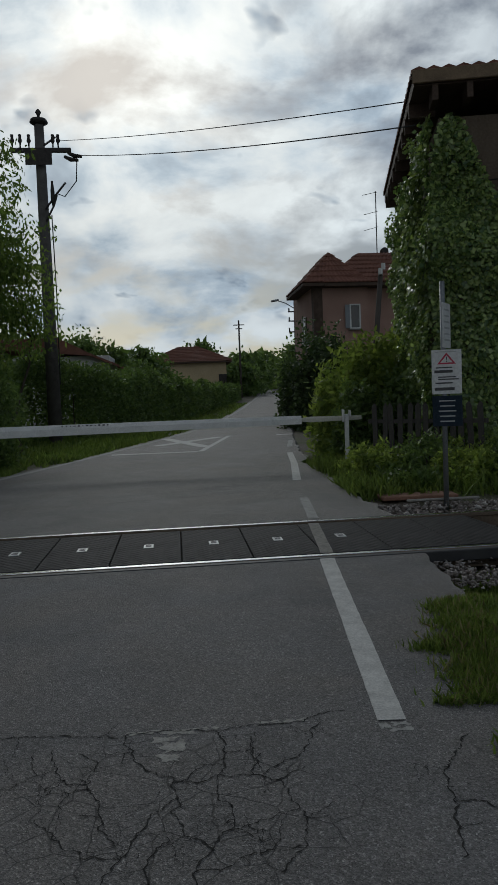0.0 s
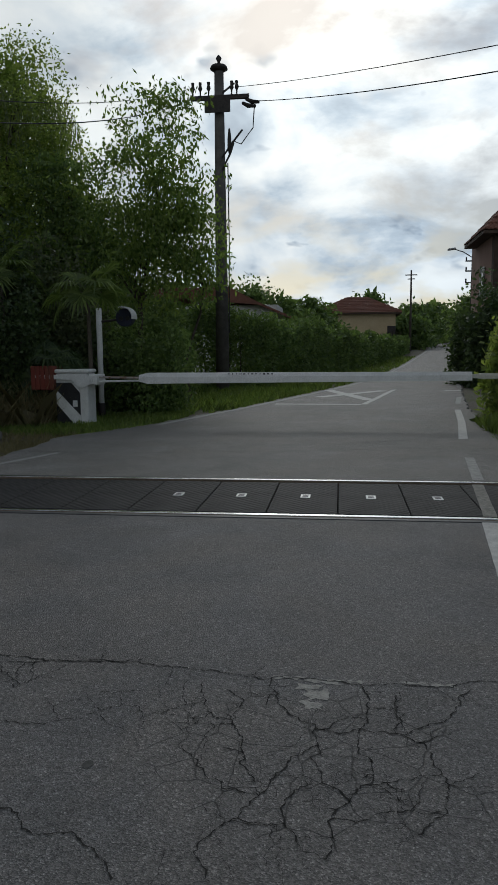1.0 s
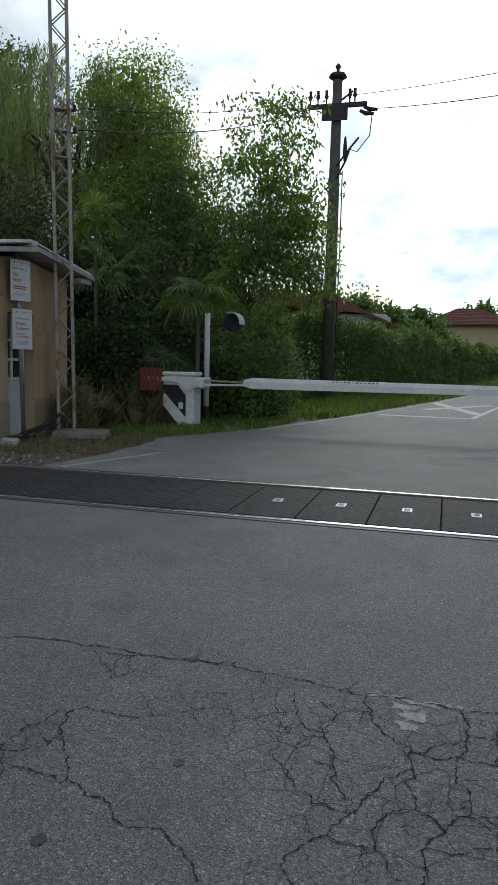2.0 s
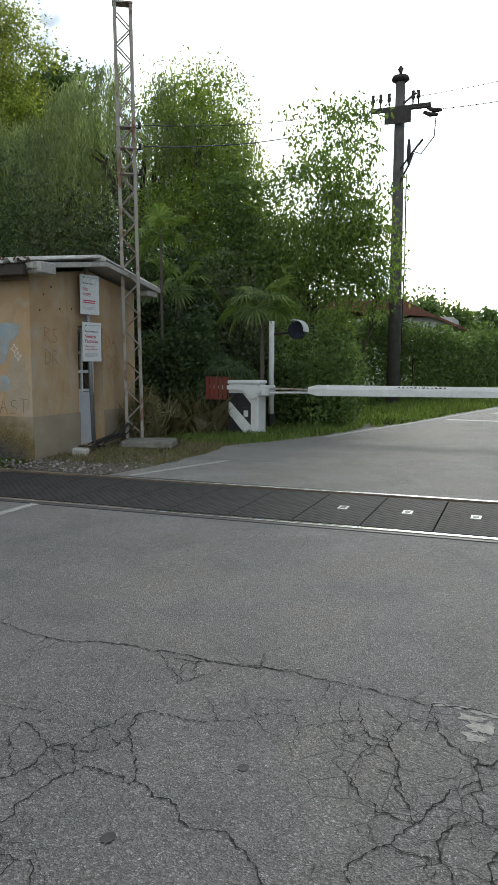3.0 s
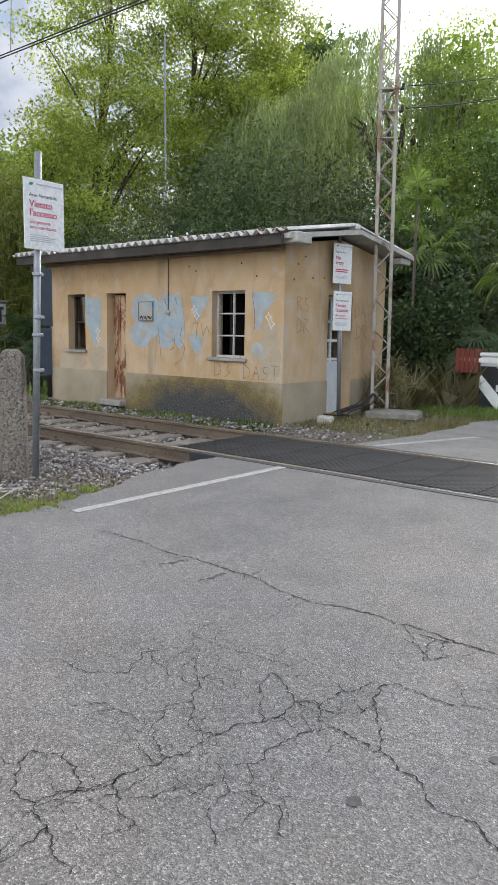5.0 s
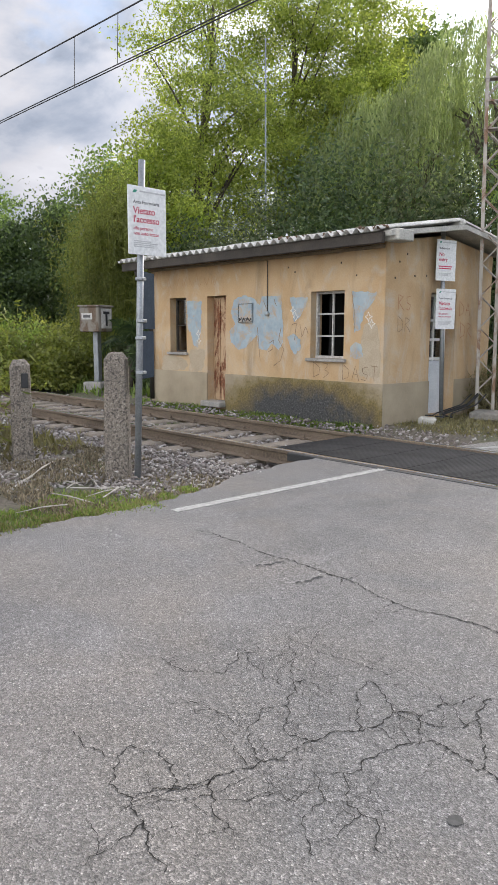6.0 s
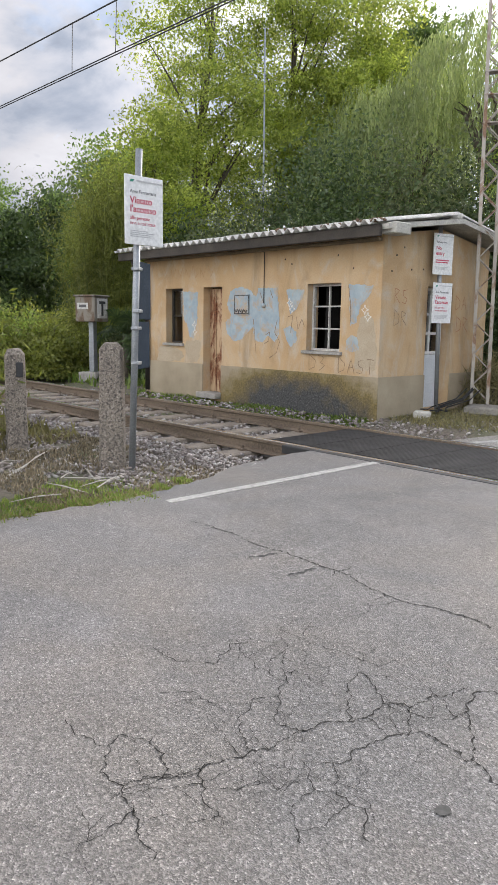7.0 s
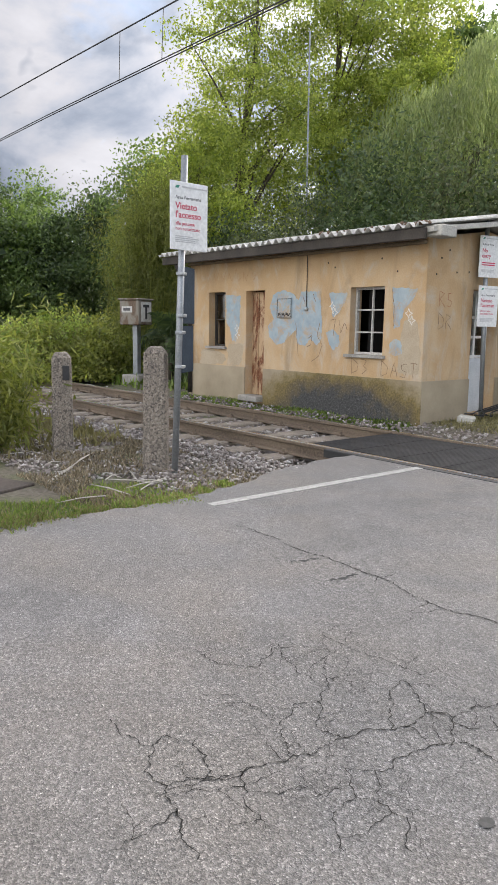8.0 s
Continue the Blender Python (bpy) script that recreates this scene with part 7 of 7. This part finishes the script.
# right-hand side of the road
shrub((4.2, 15.0, -0.06), 1.25, 1.4, 2.4, 17000, (0.17, 0.08), LEAF_GARDEN, "large fresh green laurel bush overhanging the road", 64)
shrub((5.1, 13.6, -0.06), 1.2, 1.2, 2.4, 9000, (0.15, 0.07), LEAF_HEDGE, "green laurel bush behind the fence", 65)
shrub((3.6, 13.4, -0.06), 0.6, 0.7, 1.5, 3600, (0.14, 0.06), LEAF_HEDGE, "small green bush beside the barrier post", 66)
shrub((5.75, 28.5, -0.06), 1.5, 2.6, 3.9, 19000, (0.2, 0.11), LEAF_DARK, "dark overgrown hedge tree at the road", 67)
shrub((8.6, 37.0, -0.06), 1.6, 2.6, 4.0, 9000, (0.24, 0.13), LEAF_DARK, "dark shrub in front of the pink house", 68)
for k, (x, y, r_, h) in enumerate(((3.0, 10.3, 0.5, 0.65), (3.7, 10.2, 0.6, 0.8), (4.4, 10.0, 0.6, 0.7), (3.2, 9.5, 0.45, 0.45), (4.0, 9.4, 0.5, 0.55), (4.8, 9.4, 0.6, 0.9), (2.85, 11.2, 0.35, 0.4))):
    shrub((x, y, -0.07), r_, r_, h, 2600, (0.09, 0.035), LEAF_HEDGE if k % 2 else LEAF_GARDEN, "low leafy weeds beside the fence", 70 + k, "weed", category="weed")

# bamboo and reeds left of the track
def bamboo(place, r_, h, count, seed, label, big=1.0):
    rng = np.random.default_rng(seed)
    t = thing("bamboo", place, label, "bamboo")
    n = max(12, count // 170)
    P, bm = [], bmesh.new()
    for k in range(n):
        b = np.array([rng.normal() * r_ * 0.35, rng.normal() * r_ * 0.35, -0.05])
        e = b + np.array([rng.normal() * r_ * 0.5, rng.normal() * r_ * 0.5, h * rng.uniform(0.6, 1.0)])
        tip = e + np.array([(e - b)[0] * 0.5, (e - b)[1] * 0.5, -0.08 * h])
        add_tube(bm, [b, b * 0.5 + e * 0.5 + np.array([0, 0, 0.06 * h]), e, tip], [0.012 * big, 0.01 * big, 0.006 * big, 0.002], 5, False)
        u = rng.uniform(0.12, 1.15, count // n)
        q = b[None] * (1 - u[:, None]) + e[None] * u[:, None] + rng.normal(size=(len(u), 3)) * 0.13 * (0.5 + big * 0.6)
        P.append(q)
    pts = np.concatenate(P)
    pts = pts[pts[:, 2] > 0.03]
    quads_object("foliage", leaves(rng, pts, 0.17 * big, 0.026 * big, 0.55, 0.9), LEAF_BAMBOO, t)
    tagged(part("cane", bm, LEAF_BAMBOO, t), kind="stuff")
    return t


bamboo((-7.55, 2.55, -0.06), 0.6, 1.1, 4200, 81, "low bushy bamboo with yellow green leaves", 0.9)
bamboo((-8.3, 2.75, -0.06), 0.6, 1.0, 2600, 82, "low bushy bamboo behind the concrete post", 0.9)
bamboo((-8.6, 1.9, -0.06), 0.9, 1.4, 4200, 85, "low bushy bamboo beside the track", 0.9)
bamboo(polar(58.3, 20.0), 0.75, 4.9, 34000, 83, "tall arching bamboo beside the hut", 0.95)
bamboo(polar(59.6, 23.5), 0.8, 4.6, 22000, 84, "tall arching bamboo beside the track", 1.0)
for k, (az, d, h, r_) in enumerate(((62.5, 18.5, 1.3, 1.3), (65, 20, 1.5, 1.7), (68, 19, 1.3, 1.6), (71, 18, 1.4, 1.6), (66, 25, 1.7, 2.4), (70, 25, 1.6, 2.4), (63, 27, 1.9, 2.4), (74, 22, 1.6, 2.2))):
    shrub(polar(az, d), r_, r_ * 0.8, h, 7500, (0.11, 0.06), LEAF_GARDEN if k % 2 else LEAF_BAMBOO, "tangled green bramble beside the track", 90 + k, "bramble", category="shrub")
for k, (az, d, h, s) in enumerate(((58, 42, 11.0, 3.6), (62, 46, 9.6, 3.4), (65, 44, 7.6, 3.2), (68.5, 43, 8.0, 3.6), (72, 42, 9.0, 3.8), (76, 40, 9.4, 3.8), (66.5, 54, 11.2, 4.0), (70, 56, 11.4, 4.4))):
    crown_tree(az, d, h, s, 0.6, LEAF_HEDGE if k % 3 == 0 else LEAF_DARK, "dark green tree at the edge of the woods", 100 + k, 170, 75, (0.22, 0.12), sigma=0.55, limbs=12)
# far rows behind the houses
for k, (az, d, h, s) in enumerate(((9.5, 52, 6.2, 2.6), (7.0, 60, 6.6, 3.0), (4.4, 58, 5.4, 2.8), (2.2, 70, 5.6, 3.2), (-0.2, 118, 6.4, 4.0), (-2.2, 122, 8.2, 2.2), (-5.8, 120, 6.6, 4.5), (-7.0, 150, 7.4, 5.0), (-10.4, 60, 5.0, 2.4), (-10.6, 95, 6.0, 3.5), (-10.2, 140, 8.5, 4.0), (-12.5, 70, 8, 4.0), (13, 48, 6.0, 3.0), (17, 46, 6.5, 3.4), (22, 44, 7, 4.0), (28, 42, 8, 4), (-5.0, 105, 4.6, 3.0), (-7.4, 220, 8.0, 6))):
    crown_tree(az, d, h, s, 0.3, LEAF_HEDGE, "green tree far along the road", 130 + k, 150, 38, (0.006 * d, 0.0032 * d), sigma=0.008 * d, limbs=10)


# palms
def fan_palm(place, h, fans, seed, label, size=0.75, girth=0.1, leaf=None):
    rng = random.Random(seed)
    t = thing("fan_palm", place, label, "palm")
    bm = bmesh.new()
    add_tube(bm, [(0, 0, -0.1), (0.03, 0, h * 0.5), (0, 0.02, h)], [girth, girth * 1.1, girth * 0.9], 10)
    smooth(part("trunk", bm, BARK, t))
    top = Vector((0, 0, h))
    for k in range(fans):
        a = 6.28 * k / fans + rng.uniform(-0.3, 0.3)
        el = rng.uniform(-0.5, 1.0)
        d = Vector((math.cos(a) * math.cos(el), math.sin(a) * math.cos(el), math.sin(el)))
        c = top + d * size * rng.uniform(0.7, 1.1)
        side = d.cross(Vector((0, 0, 1))).normalized()
        axis = (d + Vector((0, 0, -1.0)) * max(0.0, 0.95 - d.z)).normalized()
        up_ = side.cross(axis).normalized()
        fan = bmesh.new()
        add_tube(fan, [top, top.lerp(c, 0.6) + Vector((0, 0, 0.05)), c], [0.014, 0.012, 0.01], 5, False)
        for j in range(25):
            b = radians(-150 + 12.5 * j)
            r_ = size * (0.95 - 0.25 * abs(j - 12) / 12) * rng.uniform(0.9, 1.08)
            e = (axis * math.cos(b) + side * math.sin(b)) * r_
            w = (side * math.cos(b) - axis * math.sin(b)) * 0.026
            m1 = c + e * 0.55 + up_ * 0.04
            tip = c + e + Vector((0, 0, -0.16 * r_ * rng.uniform(0.4, 1.6)))
            vs = [fan.verts.new(p) for p in (c, m1 - w + up_ * 0.015, tip, m1 + w + up_ * 0.015)]
            ridge = fan.verts.new(m1)
            fan.faces.new((vs[0], vs[1], ridge))
            fan.faces.new((vs[1], vs[2], ridge))
            fan.faces.new((vs[2], vs[3], ridge))
            fan.faces.new((vs[3], vs[0], ridge))
        part("frond", fan, leaf or LEAF_PALM, t)
    return t


fan_palm(polar(19.5, 14.2), 2.45, 9, 1, "green fan palm with drooping frond tips", 0.54, 0.04)
fan_palm(polar(26.0, 16.3), 3.0, 11, 2, "fan palm among dark shrubs", 0.62)
fan_palm(polar(27.4, 15.2), 4.0, 6, 5, "tall fan palm rising out of dark shrubs", 0.42, 0.03)
fan_palm(polar(22.6, 14.6), 1.1, 9, 3, "young dark fan palm among dark shrubs", 0.5, 0.05, LEAF_DARK)
# dark leaves here carry the shade of the gap behind the cabinet
fan_palm(polar(57.0, 17.4), 1.0, 10, 4, "fan palm beside the hut, leaves darkened for the shaded gap", 0.55, leaf=LEAF_DARK)
shrub(polar(26.0, 15.3), 1.1, 0.8, 2.9, 10000, (0.11, 0.06), LEAF_DARK, "dark evergreen shrub round the palm", 220)
shrub(polar(21.8, 15.7), 0.8, 0.6, 1.5, 3600, (0.11, 0.06), LEAF_DARK, "dark evergreen shrub round the palm", 221)

# ---------------------------------------------------------------- grass
def patch(x0_, x1_, y0_, y1_, clear=None):
    def sample(rng, n):
        x, y = rng.uniform(x0_, x1_, n), rng.uniform(y0_, y1_, n)
        thin = np.sin(x * 2.3 + y * 1.1) + np.sin(x * 0.9 - y * 2.7) + rng.normal(size=n) * 0.9 > -0.9
        ok = thin if clear is None else thin & clear(x, y)
        return x[ok], y[ok]
    return sample


def off_road_left(x, y):
    l, r = road_edge(y)
    return (x < l + 0.04) & ~((x < HUT_X + 0.1) & (y > HUT_Y - 0.1))


def off_road_right(x, y):
    l, r = road_edge(y)
    return x > r - 0.06


def near_left(x, y):
    e = np.interp(y, [r[0] for r in NEAR], [r[1] for r in NEAR])
    return (x < e + 0.07) & (x > e - 0.85 - 0.15 * np.sin(y * 5))


def near_right(x, y):
    e = np.interp(y, [r[0] for r in NEAR], [r[2] for r in NEAR])
    return x > e - 0.05 + 0.06 * np.sin(y * 9)


def tufts(zones):
    """Blades gathered in soft round tufts (x, y, rx, ry)."""
    def sample(rng, n):
        z = np.array(zones)
        k = rng.choice(len(z), n, p=z[:, 2] * z[:, 3] / (z[:, 2] * z[:, 3]).sum())
        return z[k, 0] + rng.normal(size=n) * z[k, 2] * 0.55, z[k, 1] + rng.normal(size=n) * z[k, 3] * 0.55
    return sample


grass("grass", patch(-6.0, -4.2, 1.3, 3.7, near_left), 17000, 0.055, GRASS, "short green verge grass beside the asphalt", 201, 0.005)
grass("dry_grass", patch(-6.6, -4.2, 1.3, 4.8, near_left), 16000, 0.045, DRY_GRASS, "dry straw grass at the gravel edge", 202, 0.005)
grass("grass", patch(0.7, 4.0, 1.6, 5.0, near_right), 30000, 0.075, GRASS, "lush green grass beside the road", 203, 0.005)
CREEP = [(1.71, 4.2, 0.2, 0.14), (1.79, 4.5, 0.12, 0.2), (1.6, 3.95, 0.12, 0.12), (1.58, 3.68, 0.16, 0.12), (1.55, 3.45, 0.2, 0.1), (1.31, 3.36, 0.12, 0.06), (1.5, 3.15, 0.18, 0.18), (1.35, 2.98, 0.14, 0.12), (1.4, 2.8, 0.2, 0.1), (1.27, 2.73, 0.16, 0.035), (1.11, 2.74, 0.06, 0.02), (1.25, 2.3, 0.1, 0.1), (1.88, 4.8, 0.1, 0.12)]
grass("grass", tufts(CREEP), 22000, 0.062, GRASS, "grass creeping over the asphalt edge", 231, 0.0045, 0.062)
grass("grass", tufts(CREEP), 1800, 0.08, DRY_GRASS, "dry blades in the creeping grass", 232, 0.004, 0.062)
# added shrubs whose dark leaf colour paints the shaded gap by the hut
for k, (x_, y_, r_, h_) in enumerate(((-13.6, 9.6, 0.6, 1.7), (-14.6, 10.1, 0.7, 1.5), (-13.2, 10.6, 0.7, 2.3), (-15.6, 9.9, 0.5, 1.1))):
    shrub((x_, y_, -0.07), r_, r_ * 0.8, h_, 5200, (0.13, 0.06), LEAF_SHADE if k % 2 else LEAF_DARK, "shrub added beside the hut, shade put into its leaf colour", 240 + k)
def litter_zone(x, y):
    return np.sin(x * 4.1 + y * 2.3) + np.sin(x * 2.2 - y * 5.1) + 0.9 * np.sin(x * 9 + 1) * np.sin(y * 8) > -0.5


grass("leaf_litter", patch(-7.6, -4.45, 2.3, 4.35, litter_zone), 17000, 0.04, LITTER, "brown dead litter over the stones beside the posts", 251, 0.006, 0.045)
grass("leaf_litter", patch(-18.0, -5.2, 4.6, 8.0, litter_zone), 4000, 0.035, LITTER, "brown dead litter between the rails", 252, 0.008, 0.04)
rv = random.Random(61)
VERGE = [(-11.5, 0.66), (-9.0, 0.9), (-6.5, 1.12), (-4.9, 1.32), (-4.45, 1.6), (-4.42, 2.2), (-4.42, 2.9), (-4.55, 3.5)]
creep_left = []
for (ax, ay), (bx, by) in zip(VERGE, VERGE[1:]):
    n_ = int(math.hypot(bx - ax, by - ay) / 0.16)
    for k in range(n_):
        u = (k + rv.random()) / n_
        creep_left.append((ax + (bx - ax) * u + rv.uniform(-0.1, 0.06), ay + (by - ay) * u + rv.uniform(-0.05, 0.1), rv.uniform(0.06, 0.17), rv.uniform(0.05, 0.12)))
grass("grass", tufts(creep_left), 10000, 0.045, GRASS, "low grass creeping over the asphalt rim", 233, 0.0045, 0.06)
grass("dry_grass", tufts(creep_left), 9000, 0.04, DRY_GRASS, "dry litter along the asphalt rim", 234, 0.005, 0.06)
grass("grass", patch(-9, -3.2, 11.2, 15.5, off_road_left), 32000, 0.13, GRASS, "tall green grass round the barrier case", 204, 0.012)
grass("grass", patch(-7.2, -4.2, 9.6, 11.6, off_road_left), 5000, 0.10, DRY_GRASS, "sparse dry grass round the mast base", 205, 0.008)
grass("tall_grass", patch(-6.9, -5.3, 12.4, 14.2, off_road_left), 1500, 0.95, DRY_GRASS, "tall dry grass behind the barrier case", 216, 0.009)
grass("tall_grass", patch(-8.8, -6.0, 11.4, 14.2, off_road_left), 5200, 0.95, DRY_GRASS, "tall dry grass behind the hut", 206, 0.012)
grass("grass", patch(-7, 2, 15.5, 27, off_road_left), 24000, 0.22, GRASS, "grass verge under the hedge", 207, 0.02)
grass("grass", patch(-4, 9, 27, 75, off_road_left), 16000, 0.25, GRASS, "grass verge along the hedge", 208, 0.05)
grass("grass", patch(-12.4, -6.5, 7.75, 8.38), 20000, 0.09, GRASS, "thin grass strip in front of the hut", 209, 0.008)
grass("grass", patch(2.2, 5.5, 8.6, 13.5, off_road_right), 22000, 0.28, GRASS, "overgrown grass beside the fence", 210, 0.011)
grass("grass", patch(-40, -12.5, 8.3, 13.0), 10000, 0.3, GRASS, "rough grass beside the track", 211, 0.025)
grass("grass", patch(-30, -6.0, 1.2, 4.2, lambda x, y: x < -6.3 - 0.2 * y), 16000, 0.22, DRY_GRASS, "rough dry grass beside the track", 212, 0.014)
grass("dry_grass", patch(-7.2, -4.4, 8.5, 10.4, off_road_left), 7000, 0.08, DRY_GRASS, "dry sparse grass before the hut door", 214, 0.006)
grass("grass", patch(1.5, 2.6, 4.6, 5.35), 2600, 0.09, GRASS, "grass tufts at the ballast edge", 215, 0.005)
shrub((-6.85, 11.0, -0.05), 0.4, 0.4, 0.9, 1600, (0.22, 0.014), DRY_GRASS, "dry tufted weed against the hut wall", 213, "weed", category="weed", droop=-0.8).location = (-6.1, 10.95, -0.05)
tagged(link_mesh("timber_board", box((-5.95, 2.0, -0.052), (0.8, 0.42, 0.03), (0, 0, 20), 0.006), mottled("wet_board", (0.05, 0.04, 0.034), (0.115, 0.093, 0.078), 4, 0.9)), "dark weathered board lying on the verge", "board")
tagged(link_mesh("fallen_branch", tube([(-5.55, 2.40, -0.02), (-5.85, 2.72, 0.0), (-6.15, 3.0, 0.02), (-6.5, 3.3, 0.0)], [0.014, 0.013, 0.01, 0.005], 6), mottled("bare_branch", (0.34, 0.31, 0.27), (0.48, 0.45, 0.4), 9, 0.9)), "pale bare fallen branch on gravel", "branch")
rt = random.Random(17)
bm = bmesh.new()
for k in range(34):
    p = Vector((rt.uniform(-7.4, -4.7), rt.uniform(2.45, 3.9), -0.035))
    a, ln = rt.uniform(0, 6.28), rt.uniform(0.12, 0.5)
    d = Vector((math.cos(a), math.sin(a), 0.04)) * ln
    add_tube(bm, [p, p + d * 0.5 + Vector((rt.uniform(-.03, .03), rt.uniform(-.03, .03), 0.015)), p + d], [0.006, 0.005, 0.002], 5)
tagged(link_mesh("fallen_twigs", bm, bpy.data.materials["bare_branch"]), "pale dry twigs scattered over the gravel", "twigs", kind="stuff")
wf = thing("field_fence", (-19.5, 9.6, -0.05), "low dark wire fence behind the track", "fence")
for k in range(8):
    part("post", box((-1.6 * k, 0.25 * k, 0.55), (0.07, 0.07, 1.15)), IRON, wf)
for z in (0.35, 0.7, 1.05):
    part("wire", tube([(0, 0, z), (-11.2, 1.75, z)], 0.012, 5), IRON, wf)

fpole = thing("thin_pole", polar(46.5, 23.5), "thin pale pole standing among the trees", "pole")
smooth(part("shaft", tube([(0, 0, -0.1), (0.05, 0, 5.5), (0.0, 0, 10.2)], [0.035, 0.03, 0.022], 8), GALV, fpole))
